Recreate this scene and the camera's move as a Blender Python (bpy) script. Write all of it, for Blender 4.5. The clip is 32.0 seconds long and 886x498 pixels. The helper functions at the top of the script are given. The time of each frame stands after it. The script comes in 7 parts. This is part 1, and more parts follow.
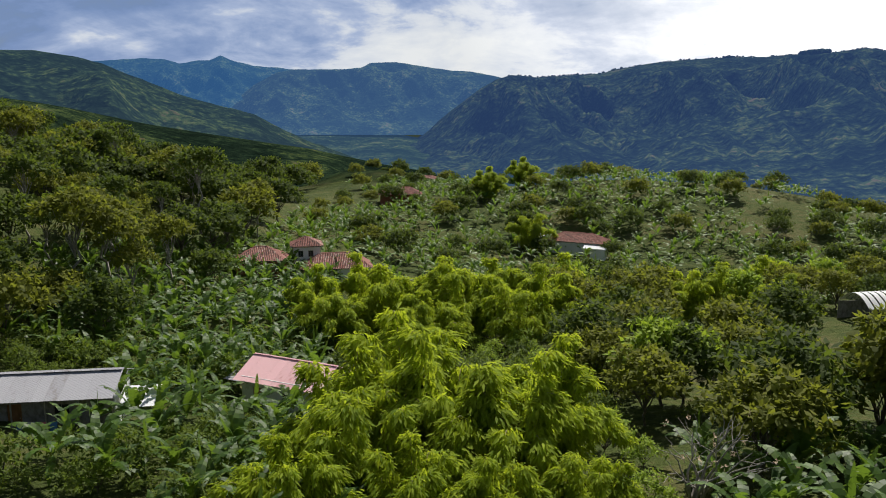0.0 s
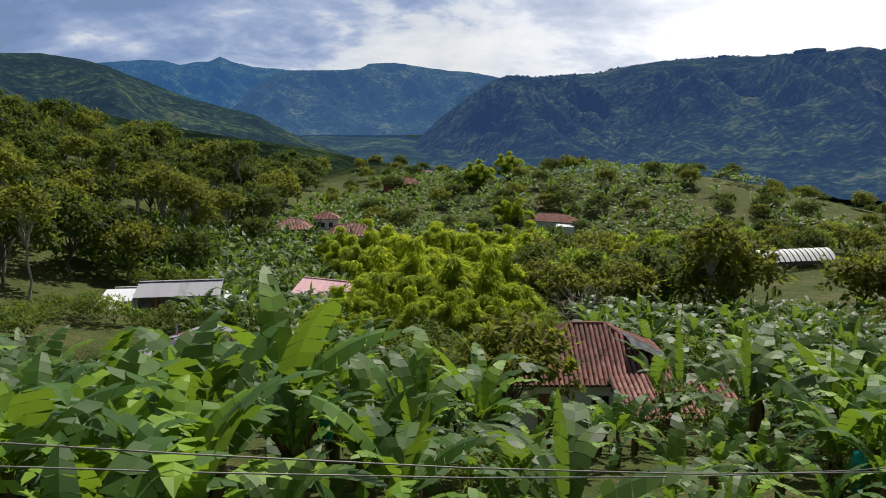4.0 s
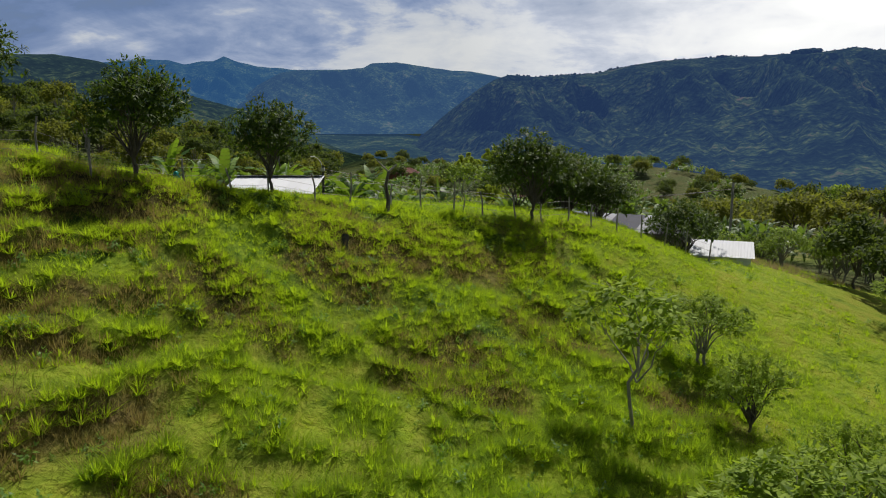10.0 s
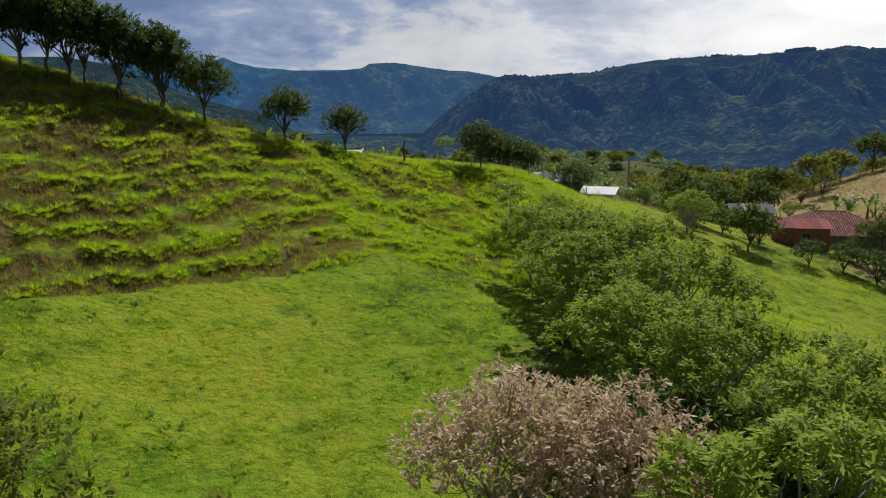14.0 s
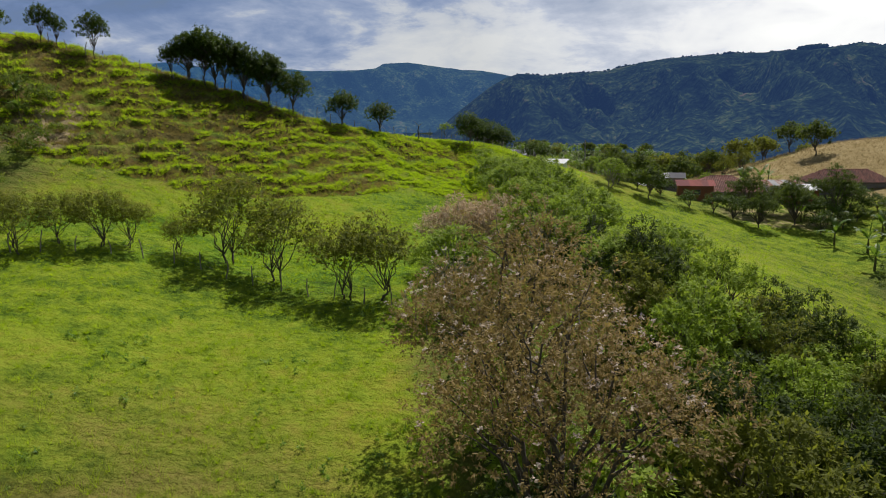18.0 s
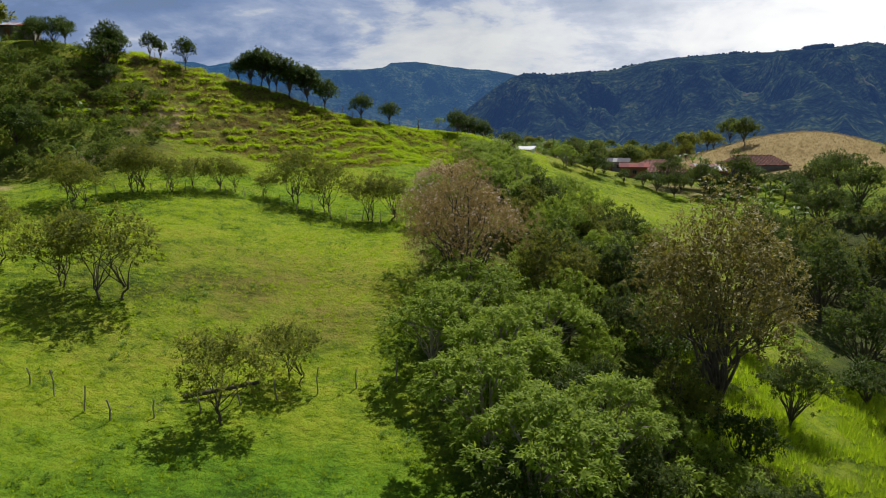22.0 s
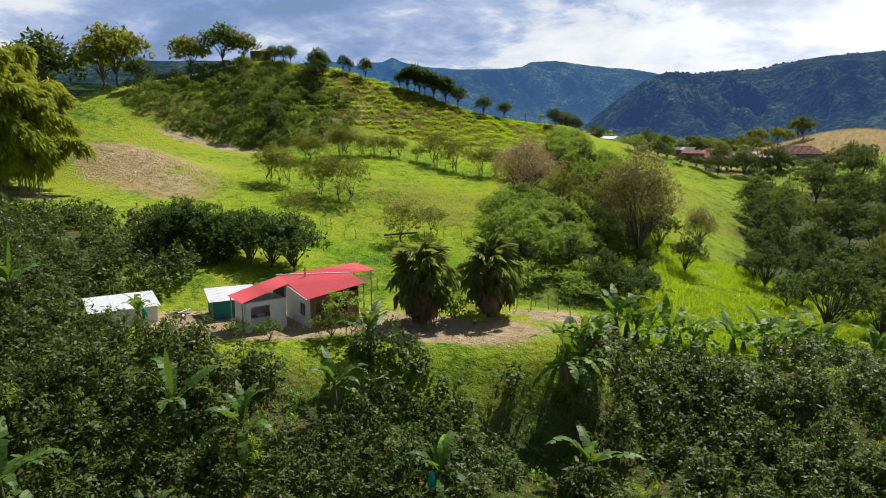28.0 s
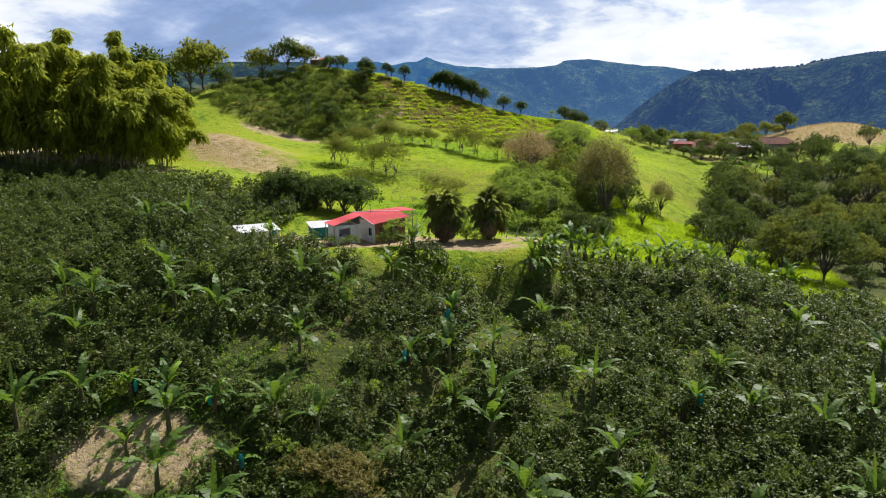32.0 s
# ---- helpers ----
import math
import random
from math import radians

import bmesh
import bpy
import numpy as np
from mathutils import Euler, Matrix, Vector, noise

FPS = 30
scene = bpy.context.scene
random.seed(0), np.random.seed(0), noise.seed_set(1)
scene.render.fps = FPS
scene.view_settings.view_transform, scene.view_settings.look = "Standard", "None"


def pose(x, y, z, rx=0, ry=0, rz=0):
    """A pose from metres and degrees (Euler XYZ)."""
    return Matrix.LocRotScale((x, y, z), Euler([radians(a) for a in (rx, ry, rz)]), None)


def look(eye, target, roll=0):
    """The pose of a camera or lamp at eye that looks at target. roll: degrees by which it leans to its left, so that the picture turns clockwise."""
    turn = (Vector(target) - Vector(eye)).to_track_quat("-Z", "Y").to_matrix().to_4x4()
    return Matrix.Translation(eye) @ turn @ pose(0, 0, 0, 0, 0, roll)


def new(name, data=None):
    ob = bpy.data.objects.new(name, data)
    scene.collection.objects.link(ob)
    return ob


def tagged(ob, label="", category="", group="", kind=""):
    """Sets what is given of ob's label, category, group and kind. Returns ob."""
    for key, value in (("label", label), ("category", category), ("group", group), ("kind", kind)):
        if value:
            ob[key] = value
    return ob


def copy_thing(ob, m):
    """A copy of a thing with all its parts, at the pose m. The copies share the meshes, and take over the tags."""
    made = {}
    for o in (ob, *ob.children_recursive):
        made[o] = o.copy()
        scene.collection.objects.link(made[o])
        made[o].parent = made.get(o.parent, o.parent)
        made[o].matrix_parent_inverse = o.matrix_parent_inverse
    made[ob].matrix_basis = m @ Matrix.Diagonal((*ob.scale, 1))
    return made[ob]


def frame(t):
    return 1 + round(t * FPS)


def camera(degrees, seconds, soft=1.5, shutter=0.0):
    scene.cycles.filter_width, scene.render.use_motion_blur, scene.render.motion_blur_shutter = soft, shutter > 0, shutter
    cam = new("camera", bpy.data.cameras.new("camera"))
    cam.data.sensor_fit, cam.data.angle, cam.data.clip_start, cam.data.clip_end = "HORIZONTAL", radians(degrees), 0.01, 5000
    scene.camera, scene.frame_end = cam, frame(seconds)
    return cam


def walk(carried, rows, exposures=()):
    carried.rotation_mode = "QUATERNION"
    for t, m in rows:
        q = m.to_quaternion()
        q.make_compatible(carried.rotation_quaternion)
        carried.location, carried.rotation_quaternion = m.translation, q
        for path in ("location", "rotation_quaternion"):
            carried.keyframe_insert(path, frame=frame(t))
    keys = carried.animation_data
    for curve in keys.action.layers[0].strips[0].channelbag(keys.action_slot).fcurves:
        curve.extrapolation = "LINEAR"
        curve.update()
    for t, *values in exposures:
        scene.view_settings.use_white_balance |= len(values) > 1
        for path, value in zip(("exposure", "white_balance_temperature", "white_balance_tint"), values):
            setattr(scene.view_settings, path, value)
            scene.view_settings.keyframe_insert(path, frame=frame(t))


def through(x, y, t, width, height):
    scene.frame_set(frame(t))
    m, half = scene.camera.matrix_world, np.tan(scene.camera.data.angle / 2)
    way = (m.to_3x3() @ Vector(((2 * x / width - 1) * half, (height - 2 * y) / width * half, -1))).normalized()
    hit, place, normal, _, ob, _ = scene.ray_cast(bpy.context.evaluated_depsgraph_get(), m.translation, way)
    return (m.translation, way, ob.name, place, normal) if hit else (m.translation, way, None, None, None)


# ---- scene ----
cam = camera(60.64, 32.0, soft=1.0)
# seconds, place, tilt, lean, heading
PATH = [
    (0.0, (0.00, 0.00, 41.05), -10.14, 0.22, -0.22),
    (1.0, (0.28, -6.85, 41.01), -10.15, 0.17, -0.26),
    (2.0, (0.52, -13.69, 40.95), -10.14, 0.14, -0.28),
    (3.0, (0.72, -20.53, 40.90), -10.12, 0.04, -0.22),
    (4.0, (0.98, -27.36, 40.90), -10.13, -0.00, -0.27),
    (5.0, (1.44, -34.05, 41.00), -10.19, -0.01, -0.30),
    (6.0, (2.12, -40.67, 41.18), -10.22, -0.01, -0.15),
    (7.0, (2.66, -47.94, 41.32), -10.17, 0.06, -0.31),
    (8.0, (2.92, -55.58, 41.37), -10.17, 0.09, -0.13),
    (9.0, (2.95, -63.27, 41.42), -10.17, 0.05, -0.22),
    (10.0, (3.00, -70.92, 41.50), -10.20, 0.02, -0.12),
    (11.0, (3.05, -78.62, 41.51), -10.21, -0.05, -0.19),
    (12.0, (3.23, -86.19, 41.47), -10.22, -0.12, -0.14),
    (13.0, (3.39, -93.58, 41.39), -10.22, -0.19, -0.17),
    (14.0, (3.63, -101.05, 41.33), -10.22, -0.23, -0.22),
    (15.0, (3.91, -108.98, 41.25), -10.25, -0.39, 0.02),
    (16.0, (4.22, -117.17, 41.14), -10.27, -0.54, 0.52),
    (17.0, (4.57, -125.33, 40.97), -10.27, -0.65, 0.85),
    (18.0, (4.99, -133.22, 40.73), -10.26, -0.61, 0.85),
    (19.0, (5.50, -140.83, 40.49), -10.26, -0.45, 0.85),
    (20.0, (6.02, -148.28, 40.37), -10.31, -0.34, 0.80),
    (21.0, (6.66, -155.79, 40.39), -10.30, -0.45, 0.82),
    (21.5, (7.09, -159.59, 40.42), -10.32, -0.50, 0.93),
    (22.0, (7.57, -163.45, 40.46), -10.33, -0.51, 1.39),
    (22.5, (8.12, -167.34, 40.49), -10.33, -0.50, 1.90),
    (23.0, (8.70, -171.21, 40.50), -10.35, -0.48, 2.62),
    (23.5, (9.34, -175.04, 40.52), -10.34, -0.43, 3.44),
    (24.0, (10.03, -178.84, 40.53), -10.36, -0.37, 4.31),
    (24.5, (10.76, -182.60, 40.54), -10.36, -0.35, 5.42),
    (25.0, (11.55, -186.35, 40.53), -10.36, -0.30, 6.68),
    (25.5, (12.38, -190.09, 40.49), -10.36, -0.22, 8.15),
    (26.0, (13.24, -193.85, 40.43), -10.36, -0.15, 9.22),
    (26.5, (14.13, -197.61, 40.34), -10.36, -0.10, 9.98),
    (27.0, (15.05, -201.39, 40.26), -10.36, -0.08, 10.56),
    (27.5, (15.99, -205.16, 40.19), -10.36, -0.09, 11.06),
    (28.0, (16.96, -208.93, 40.14), -10.36, -0.14, 11.60),
    (29.0, (18.97, -216.55, 40.10), -10.37, -0.28, 12.44),
    (30.0, (21.10, -224.31, 40.05), -10.40, -0.34, 13.15),
    (31.0, (23.28, -232.16, 39.94), -10.41, -0.32, 13.65),
    (32.0, (25.48, -239.98, 39.84), -10.43, -0.38, 14.20),
]
walk(cam, [(t, pose(*e, 0, 0, y) @ pose(0, 0, 0, 90 + p, 0, 0) @ pose(0, 0, 0, 0, 0, r)) for t, e, p, r, y in PATH],
     exposures=[(0.0, 0.05), (4.5, 0.05), (6.0, -0.3), (8.0, -0.25), (11.0, -0.28), (14.0, -0.3), (20.0, -0.22), (22.0, -0.18), (25.0, -0.04), (28.0, 0.24), (30.0, 0.36), (32.0, 0.42)])

# ---- daylight: sun ahead of the camera and a little to its right, broken cloud ----
SUN_AZ, SUN_EL = radians(22), radians(54)
sun = new("sun", bpy.data.lights.new("sun", "SUN"))
sun.data.energy, sun.data.angle, sun.data.color = 5.0, radians(0.6), (1.0, 0.95, 0.86)
sun.matrix_world = look((0, 0, 200), (-math.sin(SUN_AZ) * math.cos(SUN_EL) * 10, -math.cos(SUN_AZ) * math.cos(SUN_EL) * 10, 200 - math.sin(SUN_EL) * 10))
scene.view_settings.exposure = 0.0


def sky_world():
    world = bpy.data.worlds.new("sky")
    world.use_nodes = True
    scene.world = world
    t = world.node_tree
    n, l = t.nodes, t.links
    n.clear()
    out, bg = n.new("ShaderNodeOutputWorld"), n.new("ShaderNodeBackground")
    sky = n.new("ShaderNodeTexSky")
    sky.sky_type, sky.sun_disc = "NISHITA", False
    sky.sun_elevation, sky.sun_rotation = SUN_EL, SUN_AZ
    dim = n.new("ShaderNodeVectorMath")
    dim.operation = "SCALE"
    dim.inputs["Scale"].default_value = 0.06
    l.new(sky.outputs[0], dim.inputs[0])
    co = n.new("ShaderNodeTexCoord")
    sep = n.new("ShaderNodeSeparateXYZ")
    l.new(co.outputs["Generated"], sep.inputs[0])

    def math_node(op, a, b, clamp=False):
        m = n.new("ShaderNodeMath")
        m.operation, m.use_clamp = op, clamp
        for k, v in enumerate((a, b)):
            if isinstance(v, (int, float)):
                m.inputs[k].default_value = v
            else:
                l.new(v, m.inputs[k])
        return m.outputs[0]

    # clouds lie on a flat layer: divide by height
    high = math_node("ADD", math_node("MAXIMUM", sep.outputs[2], 0.0), 0.30)
    flat = n.new("ShaderNodeCombineXYZ")
    l.new(math_node("DIVIDE", sep.outputs[0], high), flat.inputs[0])
    l.new(math_node("DIVIDE", sep.outputs[1], high), flat.inputs[1])

    def cloud(scale, detail, rough, shift, distort=0.0):
        mp = n.new("ShaderNodeMapping")
        mp.inputs["Location"].default_value = shift
        l.new(flat.outputs[0], mp.inputs["Vector"])
        z = n.new("ShaderNodeTexNoise")
        z.inputs["Scale"].default_value, z.inputs["Detail"].default_value, z.inputs["Roughness"].default_value = scale, detail, rough
        z.inputs["Distortion"].default_value = distort
        l.new(mp.outputs[0], z.inputs["Vector"])
        return z.outputs[0]

    def ramp(v, stops):
        r = n.new("ShaderNodeValToRGB")
        while len(r.color_ramp.elements) < len(stops):
            r.color_ramp.elements.new(0.5)
        for e, (p, c) in zip(r.color_ramp.elements, stops):
            e.position, e.color = p, (*c, 1)
        l.new(v, r.inputs[0])
        return r.outputs[0]

    def mix(f, a, b, kind="MIX"):
        m = n.new("ShaderNodeMix")
        m.data_type, m.blend_type = "RGBA", kind
        for k, v in ((0, f), (6, a), (7, b)):
            if hasattr(v, "is_linked"):
                l.new(v, m.inputs[k])
            elif isinstance(v, tuple):
                m.inputs[k].default_value = (*v, 1)
            else:
                m.inputs[k].default_value = v
        return m.outputs[2]

    body = cloud(1.05, 7, 0.56, (3.4, 1.2, 0.0), 0.4)
    edge = cloud(3.2, 8, 0.6, (7.3, 2.2, 4.0), 0.3)
    # lit by the sun behind: brighter towards it
    sx, sy, sz = math.sin(SUN_AZ + 0.24) * math.cos(0.35), math.cos(SUN_AZ + 0.24) * math.cos(0.35), math.sin(0.35)
    toward = n.new("ShaderNodeVectorMath")
    toward.operation = "DOT_PRODUCT"
    l.new(co.outputs["Generated"], toward.inputs[0])
    toward.inputs[1].default_value = (sx, sy, sz)
    glow = n.new("ShaderNodeMapRange")
    glow.inputs["From Min"].default_value, glow.inputs["From Max"].default_value = 0.80, 0.985
    l.new(toward.outputs["Value"], glow.inputs["Value"])
    density = math_node("ADD", math_node("MULTIPLY", body, 0.7), math_node("MULTIPLY", edge, 0.42))
    grey = ramp(density, ((0.42, (0.23, 0.35, 0.64)), (0.49, (0.34, 0.46, 0.74)), (0.54, (0.52, 0.63, 0.88)), (0.58, (0.86, 0.92, 1.02)), (0.66, (1.05, 1.08, 1.1))))
    lit = ramp(density, ((0.36, (0.75, 0.88, 1.08)), (0.47, (1.2, 1.25, 1.32)), (0.56, (1.65, 1.65, 1.65)), (0.68, (1.9, 1.9, 1.85))))
    clouds = mix(glow.outputs[0], grey, lit)
    cover = ramp(density, ((0.30, (0.25,) * 3), (0.44, (0.97,) * 3)))
    # the cloud bank stands over the far range and opens to blue overhead
    bank = n.new("ShaderNodeMapRange")
    bank.inputs["From Min"].default_value, bank.inputs["From Max"].default_value = 0.22, 0.60
    bank.inputs["To Min"].default_value, bank.inputs["To Max"].default_value = 1.0, 0.12
    l.new(sep.outputs[2], bank.inputs["Value"])
    north = n.new("ShaderNodeMapRange")
    north.inputs["From Min"].default_value, north.inputs["From Max"].default_value = -0.5, 0.35
    north.inputs["To Min"].default_value, north.inputs["To Max"].default_value = 0.3, 1.0
    l.new(sep.outputs[1], north.inputs["Value"])
    full = mix(math_node("MULTIPLY", math_node("MULTIPLY", cover, bank.outputs[0]), north.outputs[0]), dim.outputs[0], clouds)
    low = n.new("ShaderNodeMapRange")
    low.inputs["From Min"].default_value, low.inputs["From Max"].default_value = -0.02, 0.0
    l.new(sep.outputs[2], low.inputs["Value"])
    full = mix(low.outputs[0], (0.05, 0.07, 0.05), full)
    l.new(full, bg.inputs["Color"])
    bg.inputs["Strength"].default_value = SKY_STRENGTH
    l.new(bg.outputs[0], out.inputs[0])


SKY_STRENGTH = 0.74
sky_world()
# ---- the lie of the land ----
def vnoise(x, y, seed=0):
    """Smooth noise from -1 to 1 on arrays."""
    xi, yi = np.floor(x).astype(np.int64), np.floor(y).astype(np.int64)
    fx, fy = x - xi, y - yi
    fx, fy = fx * fx * fx * (fx * (fx * 6 - 15) + 10), fy * fy * fy * (fy * (fy * 6 - 15) + 10)

    def corner(a, b):
        h = (a * 374761393 + b * 668265263 + seed * 974634777) & 0xFFFFFFFF
        h = ((h ^ (h >> 13)) * 1274126177) & 0xFFFFFFFF
        return ((h ^ (h >> 16)) & 0xFFFF) / 32767.5 - 1
    low = corner(xi, yi) * (1 - fx) + corner(xi + 1, yi) * fx
    high = corner(xi, yi + 1) * (1 - fx) + corner(xi + 1, yi + 1) * fx
    return low * (1 - fy) + high * fy


def fbm(x, y, octaves=4, seed=0, ridged=False):
    total, size, norm = 0.0, 1.0, 0.0
    for k in range(octaves):
        n = vnoise(x, y, seed + k)
        total = total + size * ((1 - 2 * np.abs(n)) if ridged else n)
        norm += size
        x, y, size = x * 2.03 + 17.1, y * 2.03 - 9.7, size * 0.5
    return total / norm


def smooth(v, a, b):
    u = np.clip((v - a) / (b - a), 0, 1)
    return u * u * (3 - 2 * u)


# coarse relief of the farm hill: control heights over eastings and northings
EAST = (-95, -60, -36, -18, -4, 10, 26, 48, 85)
NORTH = (-260, -200, -165, -135, -105, -78, -52, -28, 10, 60, 130)
LAND = (
    (-1.8, 0.4, -1.9, -6.9, -7.1, -4.4, 0.4, -0.0, -9.5),
    (19.4, 18.1, 16.3, 9.4, 11.8, 6.3, 7.6, 11.4, 10.0),
    (35.8, 26.9, 27.5, 29.2, 28.5, 24.0, 20.9, 17.8, 13.3),
    (37.6, 32.2, 30.9, 25.6, 22.5, 24.1, 20.7, 19.5, 13.9),
    (38.0, 28.7, 28.5, 33.1, 29.3, 29.3, 24.0, 12.1, 21.3),
    (45.2, 46.3, 37.5, 32.5, 28.4, 32.9, 33.1, 17.5, 21.6),
    (42.8, 51.2, 50.8, 42.5, 35.5, 30.7, 27.8, 23.3, 29.3),
    (45.8, 45.5, 46.9, 38.9, 37.6, 38.5, 34.7, 25.8, 34.0),
    (51.9, 30.9, 27.9, 24.5, 25.9, 25.9, 26.2, 26.4, 38.1),
    (47.2, 27.0, 18.6, 18.6, 16.8, 19.4, 18.9, 17.0, 24.0),
    (31.6, 29.7, 23.4, 18.2, 14.5, 12.1, 10.1, 11.9, 12.2),
)
# level yards: centre, half sizes, turn in degrees, height
YARDS = ((-6.5, -28.6, 6.0, 3.6, 0.0, 35.2), (9.0, 7.5, 6.5, 6.0, 0.0, 26.0), (-19.6, 22.0, 8.6, 4.4, 62.0, 21.5), (12.5, -25.5, 6.0, 2.2, -27.0, 33.6), (-3.5, -158.5, 13.0, 5.0, 25.0, 25.1), (9.5, -155.5, 5.0, 3.6, 0.0, 24.9))
# nearer spur to the west: bearing in degrees to the right of north, height of its crest 900 m away
SPUR_AZ = (-80, -50, -36, -29.6, -26.4, -21.3, -15.6, -9.6, -4, 4)
SPUR_UP = (95, 80, 70, 56, 48, 30, 14, -4, -30, -60)


def bspline(v, nodes):
    n = len(nodes)
    u = np.interp(v, nodes, np.arange(n))
    i = np.clip(np.floor(u).astype(int), 0, n - 2)
    f = u - i
    w = ((1 - f) ** 3 / 6, (3 * f**3 - 6 * f**2 + 4) / 6, (-3 * f**3 + 3 * f**2 + 3 * f + 1) / 6, f**3 / 6)
    return [(np.clip(i + k - 1, 0, n - 1), w[k]) for k in range(4)]


def near_land(x, y):
    table, z = np.array(LAND), 0.0
    for j, wy in bspline(y, NORTH):
        for i, wx in bspline(x, EAST):
            z = z + table[j, i] * wx * wy
    return z


def far_land(x, y):
    """The valley floor, rolling away to the foot of the ranges, and the nearer spur to the west."""
    az, r = np.degrees(np.arctan2(x, y)), np.hypot(x, y)
    main = -38 + 34 * smooth(np.abs(az + 3), 14, 70) + smooth(r, 350, 900) * fbm(x / 160, y / 160, 4, 31) * 7 - 320 * smooth(r, 620, 1700)
    up = np.interp(az, SPUR_AZ, SPUR_UP)
    v = np.clip((r - 170) / 730, 0, 1.6)
    rise = np.where(v < 1, v**0.9, 1 - (v - 1) * 1.4)
    env = np.clip(v * 3, 0, 1) * np.clip((1 - v) * 3, 0, 1)
    side = 5 + (up - 5) * rise + env * (((1 - 2 * np.abs(vnoise(x / 230, y / 260, 41))) + 0.5 * (1 - 2 * np.abs(vnoise(x / 100, y / 110, 42))) - 1.1) * 26 + fbm(x / 45, y / 45, 3, 43) * 6)
    side = side - 320 * smooth(r, 950, 1900)
    k = smooth(y, -170, -60)
    return np.maximum(main, side) * k + (main - 60) * (1 - k)


# ranges round the valley: distance of foot and crest, depth of their side valleys, then bearings and the rise of the crest in degrees
RANGES = {
    "west": (640, 1500, 46, (-75, -45, -36, -29.4, -27.5, -25.2, -23.5, -21.1, -18.6, -15.5, -13.6, -11.6, -9.2, -6.7, -3.8), (3.2, 3.6, 3.8, 3.91, 3.92, 3.64, 3.26, 2.27, 1.23, 0.39, -0.08, -1.21, -2.25, -3.21, -4.4)),
    "east": (820, 3350, 85, (-4.5, -1.7, 0.0, 1.7, 2.9, 4.2, 5.2, 7.1, 9.1, 11.5, 13.1, 15.0, 17.0, 18.8, 20.7, 22.5, 24.2, 25.6, 27.6, 28.5, 29.7, 34, 42, 60, 80), (-3.4, -1.83, -0.36, 0.88, 1.79, 2.52, 2.81, 2.64, 2.76, 2.87, 3.21, 3.54, 3.75, 3.83, 3.91, 3.87, 3.97, 4.01, 4.13, 4.3, 4.05, 4.0, 4.3, 4.8, 5.0)),
    "middle": (3000, 4050, 95, (-24, -18.3, -15.5, -13.5, -11.9, -10.5, -7.4, -5.8, -5.2, -3.3, -1.5, 0.8, 2.3, 4.6, 7.5, 10.8, 16), (-2.6, -1.2, 0.39, 2.0, 2.89, 3.11, 3.15, 3.29, 3.61, 3.71, 3.44, 3.13, 3.05, 2.6, 2.12, 0.5, -1.0)),
    "valley": (640, 3300, 40, (-40, -24, -16, -9, -3, 1, 6), (-2.2, -2.0, -1.7, -1.5, -1.6, -2.2, -3.0)),
    "back": (3500, 4700, 80, (-75, -50, -38, -30, -26.2, -23.7, -21.0, -19.5, -18.5, -17.3, -16.5, -15.8, -15.0, -13.5, -11.9, -10.5, -8.3, -5.8, -2.5, 4), (3.4, 3.2, 3.3, 3.0, 3.17, 3.4, 3.66, 3.63, 3.35, 3.61, 3.63, 3.99, 3.66, 3.3, 3.21, 3.07, 2.66, 2.07, 0.87, -1.0)),
}


def range_height(name, az, u):
    """Height of a range: bearing in degrees, share of the way from its foot (0) over its crest (1)."""
    foot, crest, deep, bearings, rises = RANGES[name]
    top = 41 + crest * np.tan(np.radians(np.interp(az, bearings, rises)))
    r = foot + (crest - foot) * u
    a, d = np.radians(az) * crest, r * 1.0
    seed = 200 + len(name) * 7
    wa = a + 150 * fbm(a / 520, d / 520, 3, seed) + 0.35 * d
    spurs = 1 - 2 * np.abs(vnoise(wa / 640, d / 1500, seed + 1)) + 0.6 * (1 - 2 * np.abs(vnoise(wa / 250 + 0.2 * vnoise(d / 300, a / 300, seed + 5), d / 520, seed + 2))) + 0.34 * (1 - 2 * np.abs(vnoise(a / 110 + 0.5 * d / 110, d / 170, seed + 3))) + 0.16 * fbm(a / 52, d / 60, 3, seed + 4, True)
    rise = np.where(u < 1, np.clip(u, 0, 1) ** 0.92, 1 - (u - 1) * 1.8)
    env = np.clip(u * 2.2, 0, 1) * np.clip((1 - u) * 3.2, 0, 1) ** 1.2
    low = -42.0
    z = low + (top - low) * rise + (spurs - 0.75) * env * deep * np.clip((top - low) / 220, 0.25, 1)
    # no side spur overtops the crest behind it
    return np.minimum(z, 41 + (top - 41) * r / crest - 0.10 * deep * np.clip(1 - u, 0, 1)) + 2.0 * fbm(a / 26, d / 26, 2, seed + 6)


# the crest that the fence follows
CREST = ((9, -34), (0, -38.5), (-8, -44), (-20, -50), (-34, -58))


def crest_gap(x, y):
    gap = 1e9
    for (ax, ay), (bx, by) in zip(CREST, CREST[1:]):
        k = np.clip(((x - ax) * (bx - ax) + (y - ay) * (by - ay)) / ((bx - ax) ** 2 + (by - ay) ** 2), 0, 1)
        gap = np.minimum(gap, np.hypot(x - ax - k * (bx - ax), y - ay - k * (by - ay)))
    return gap


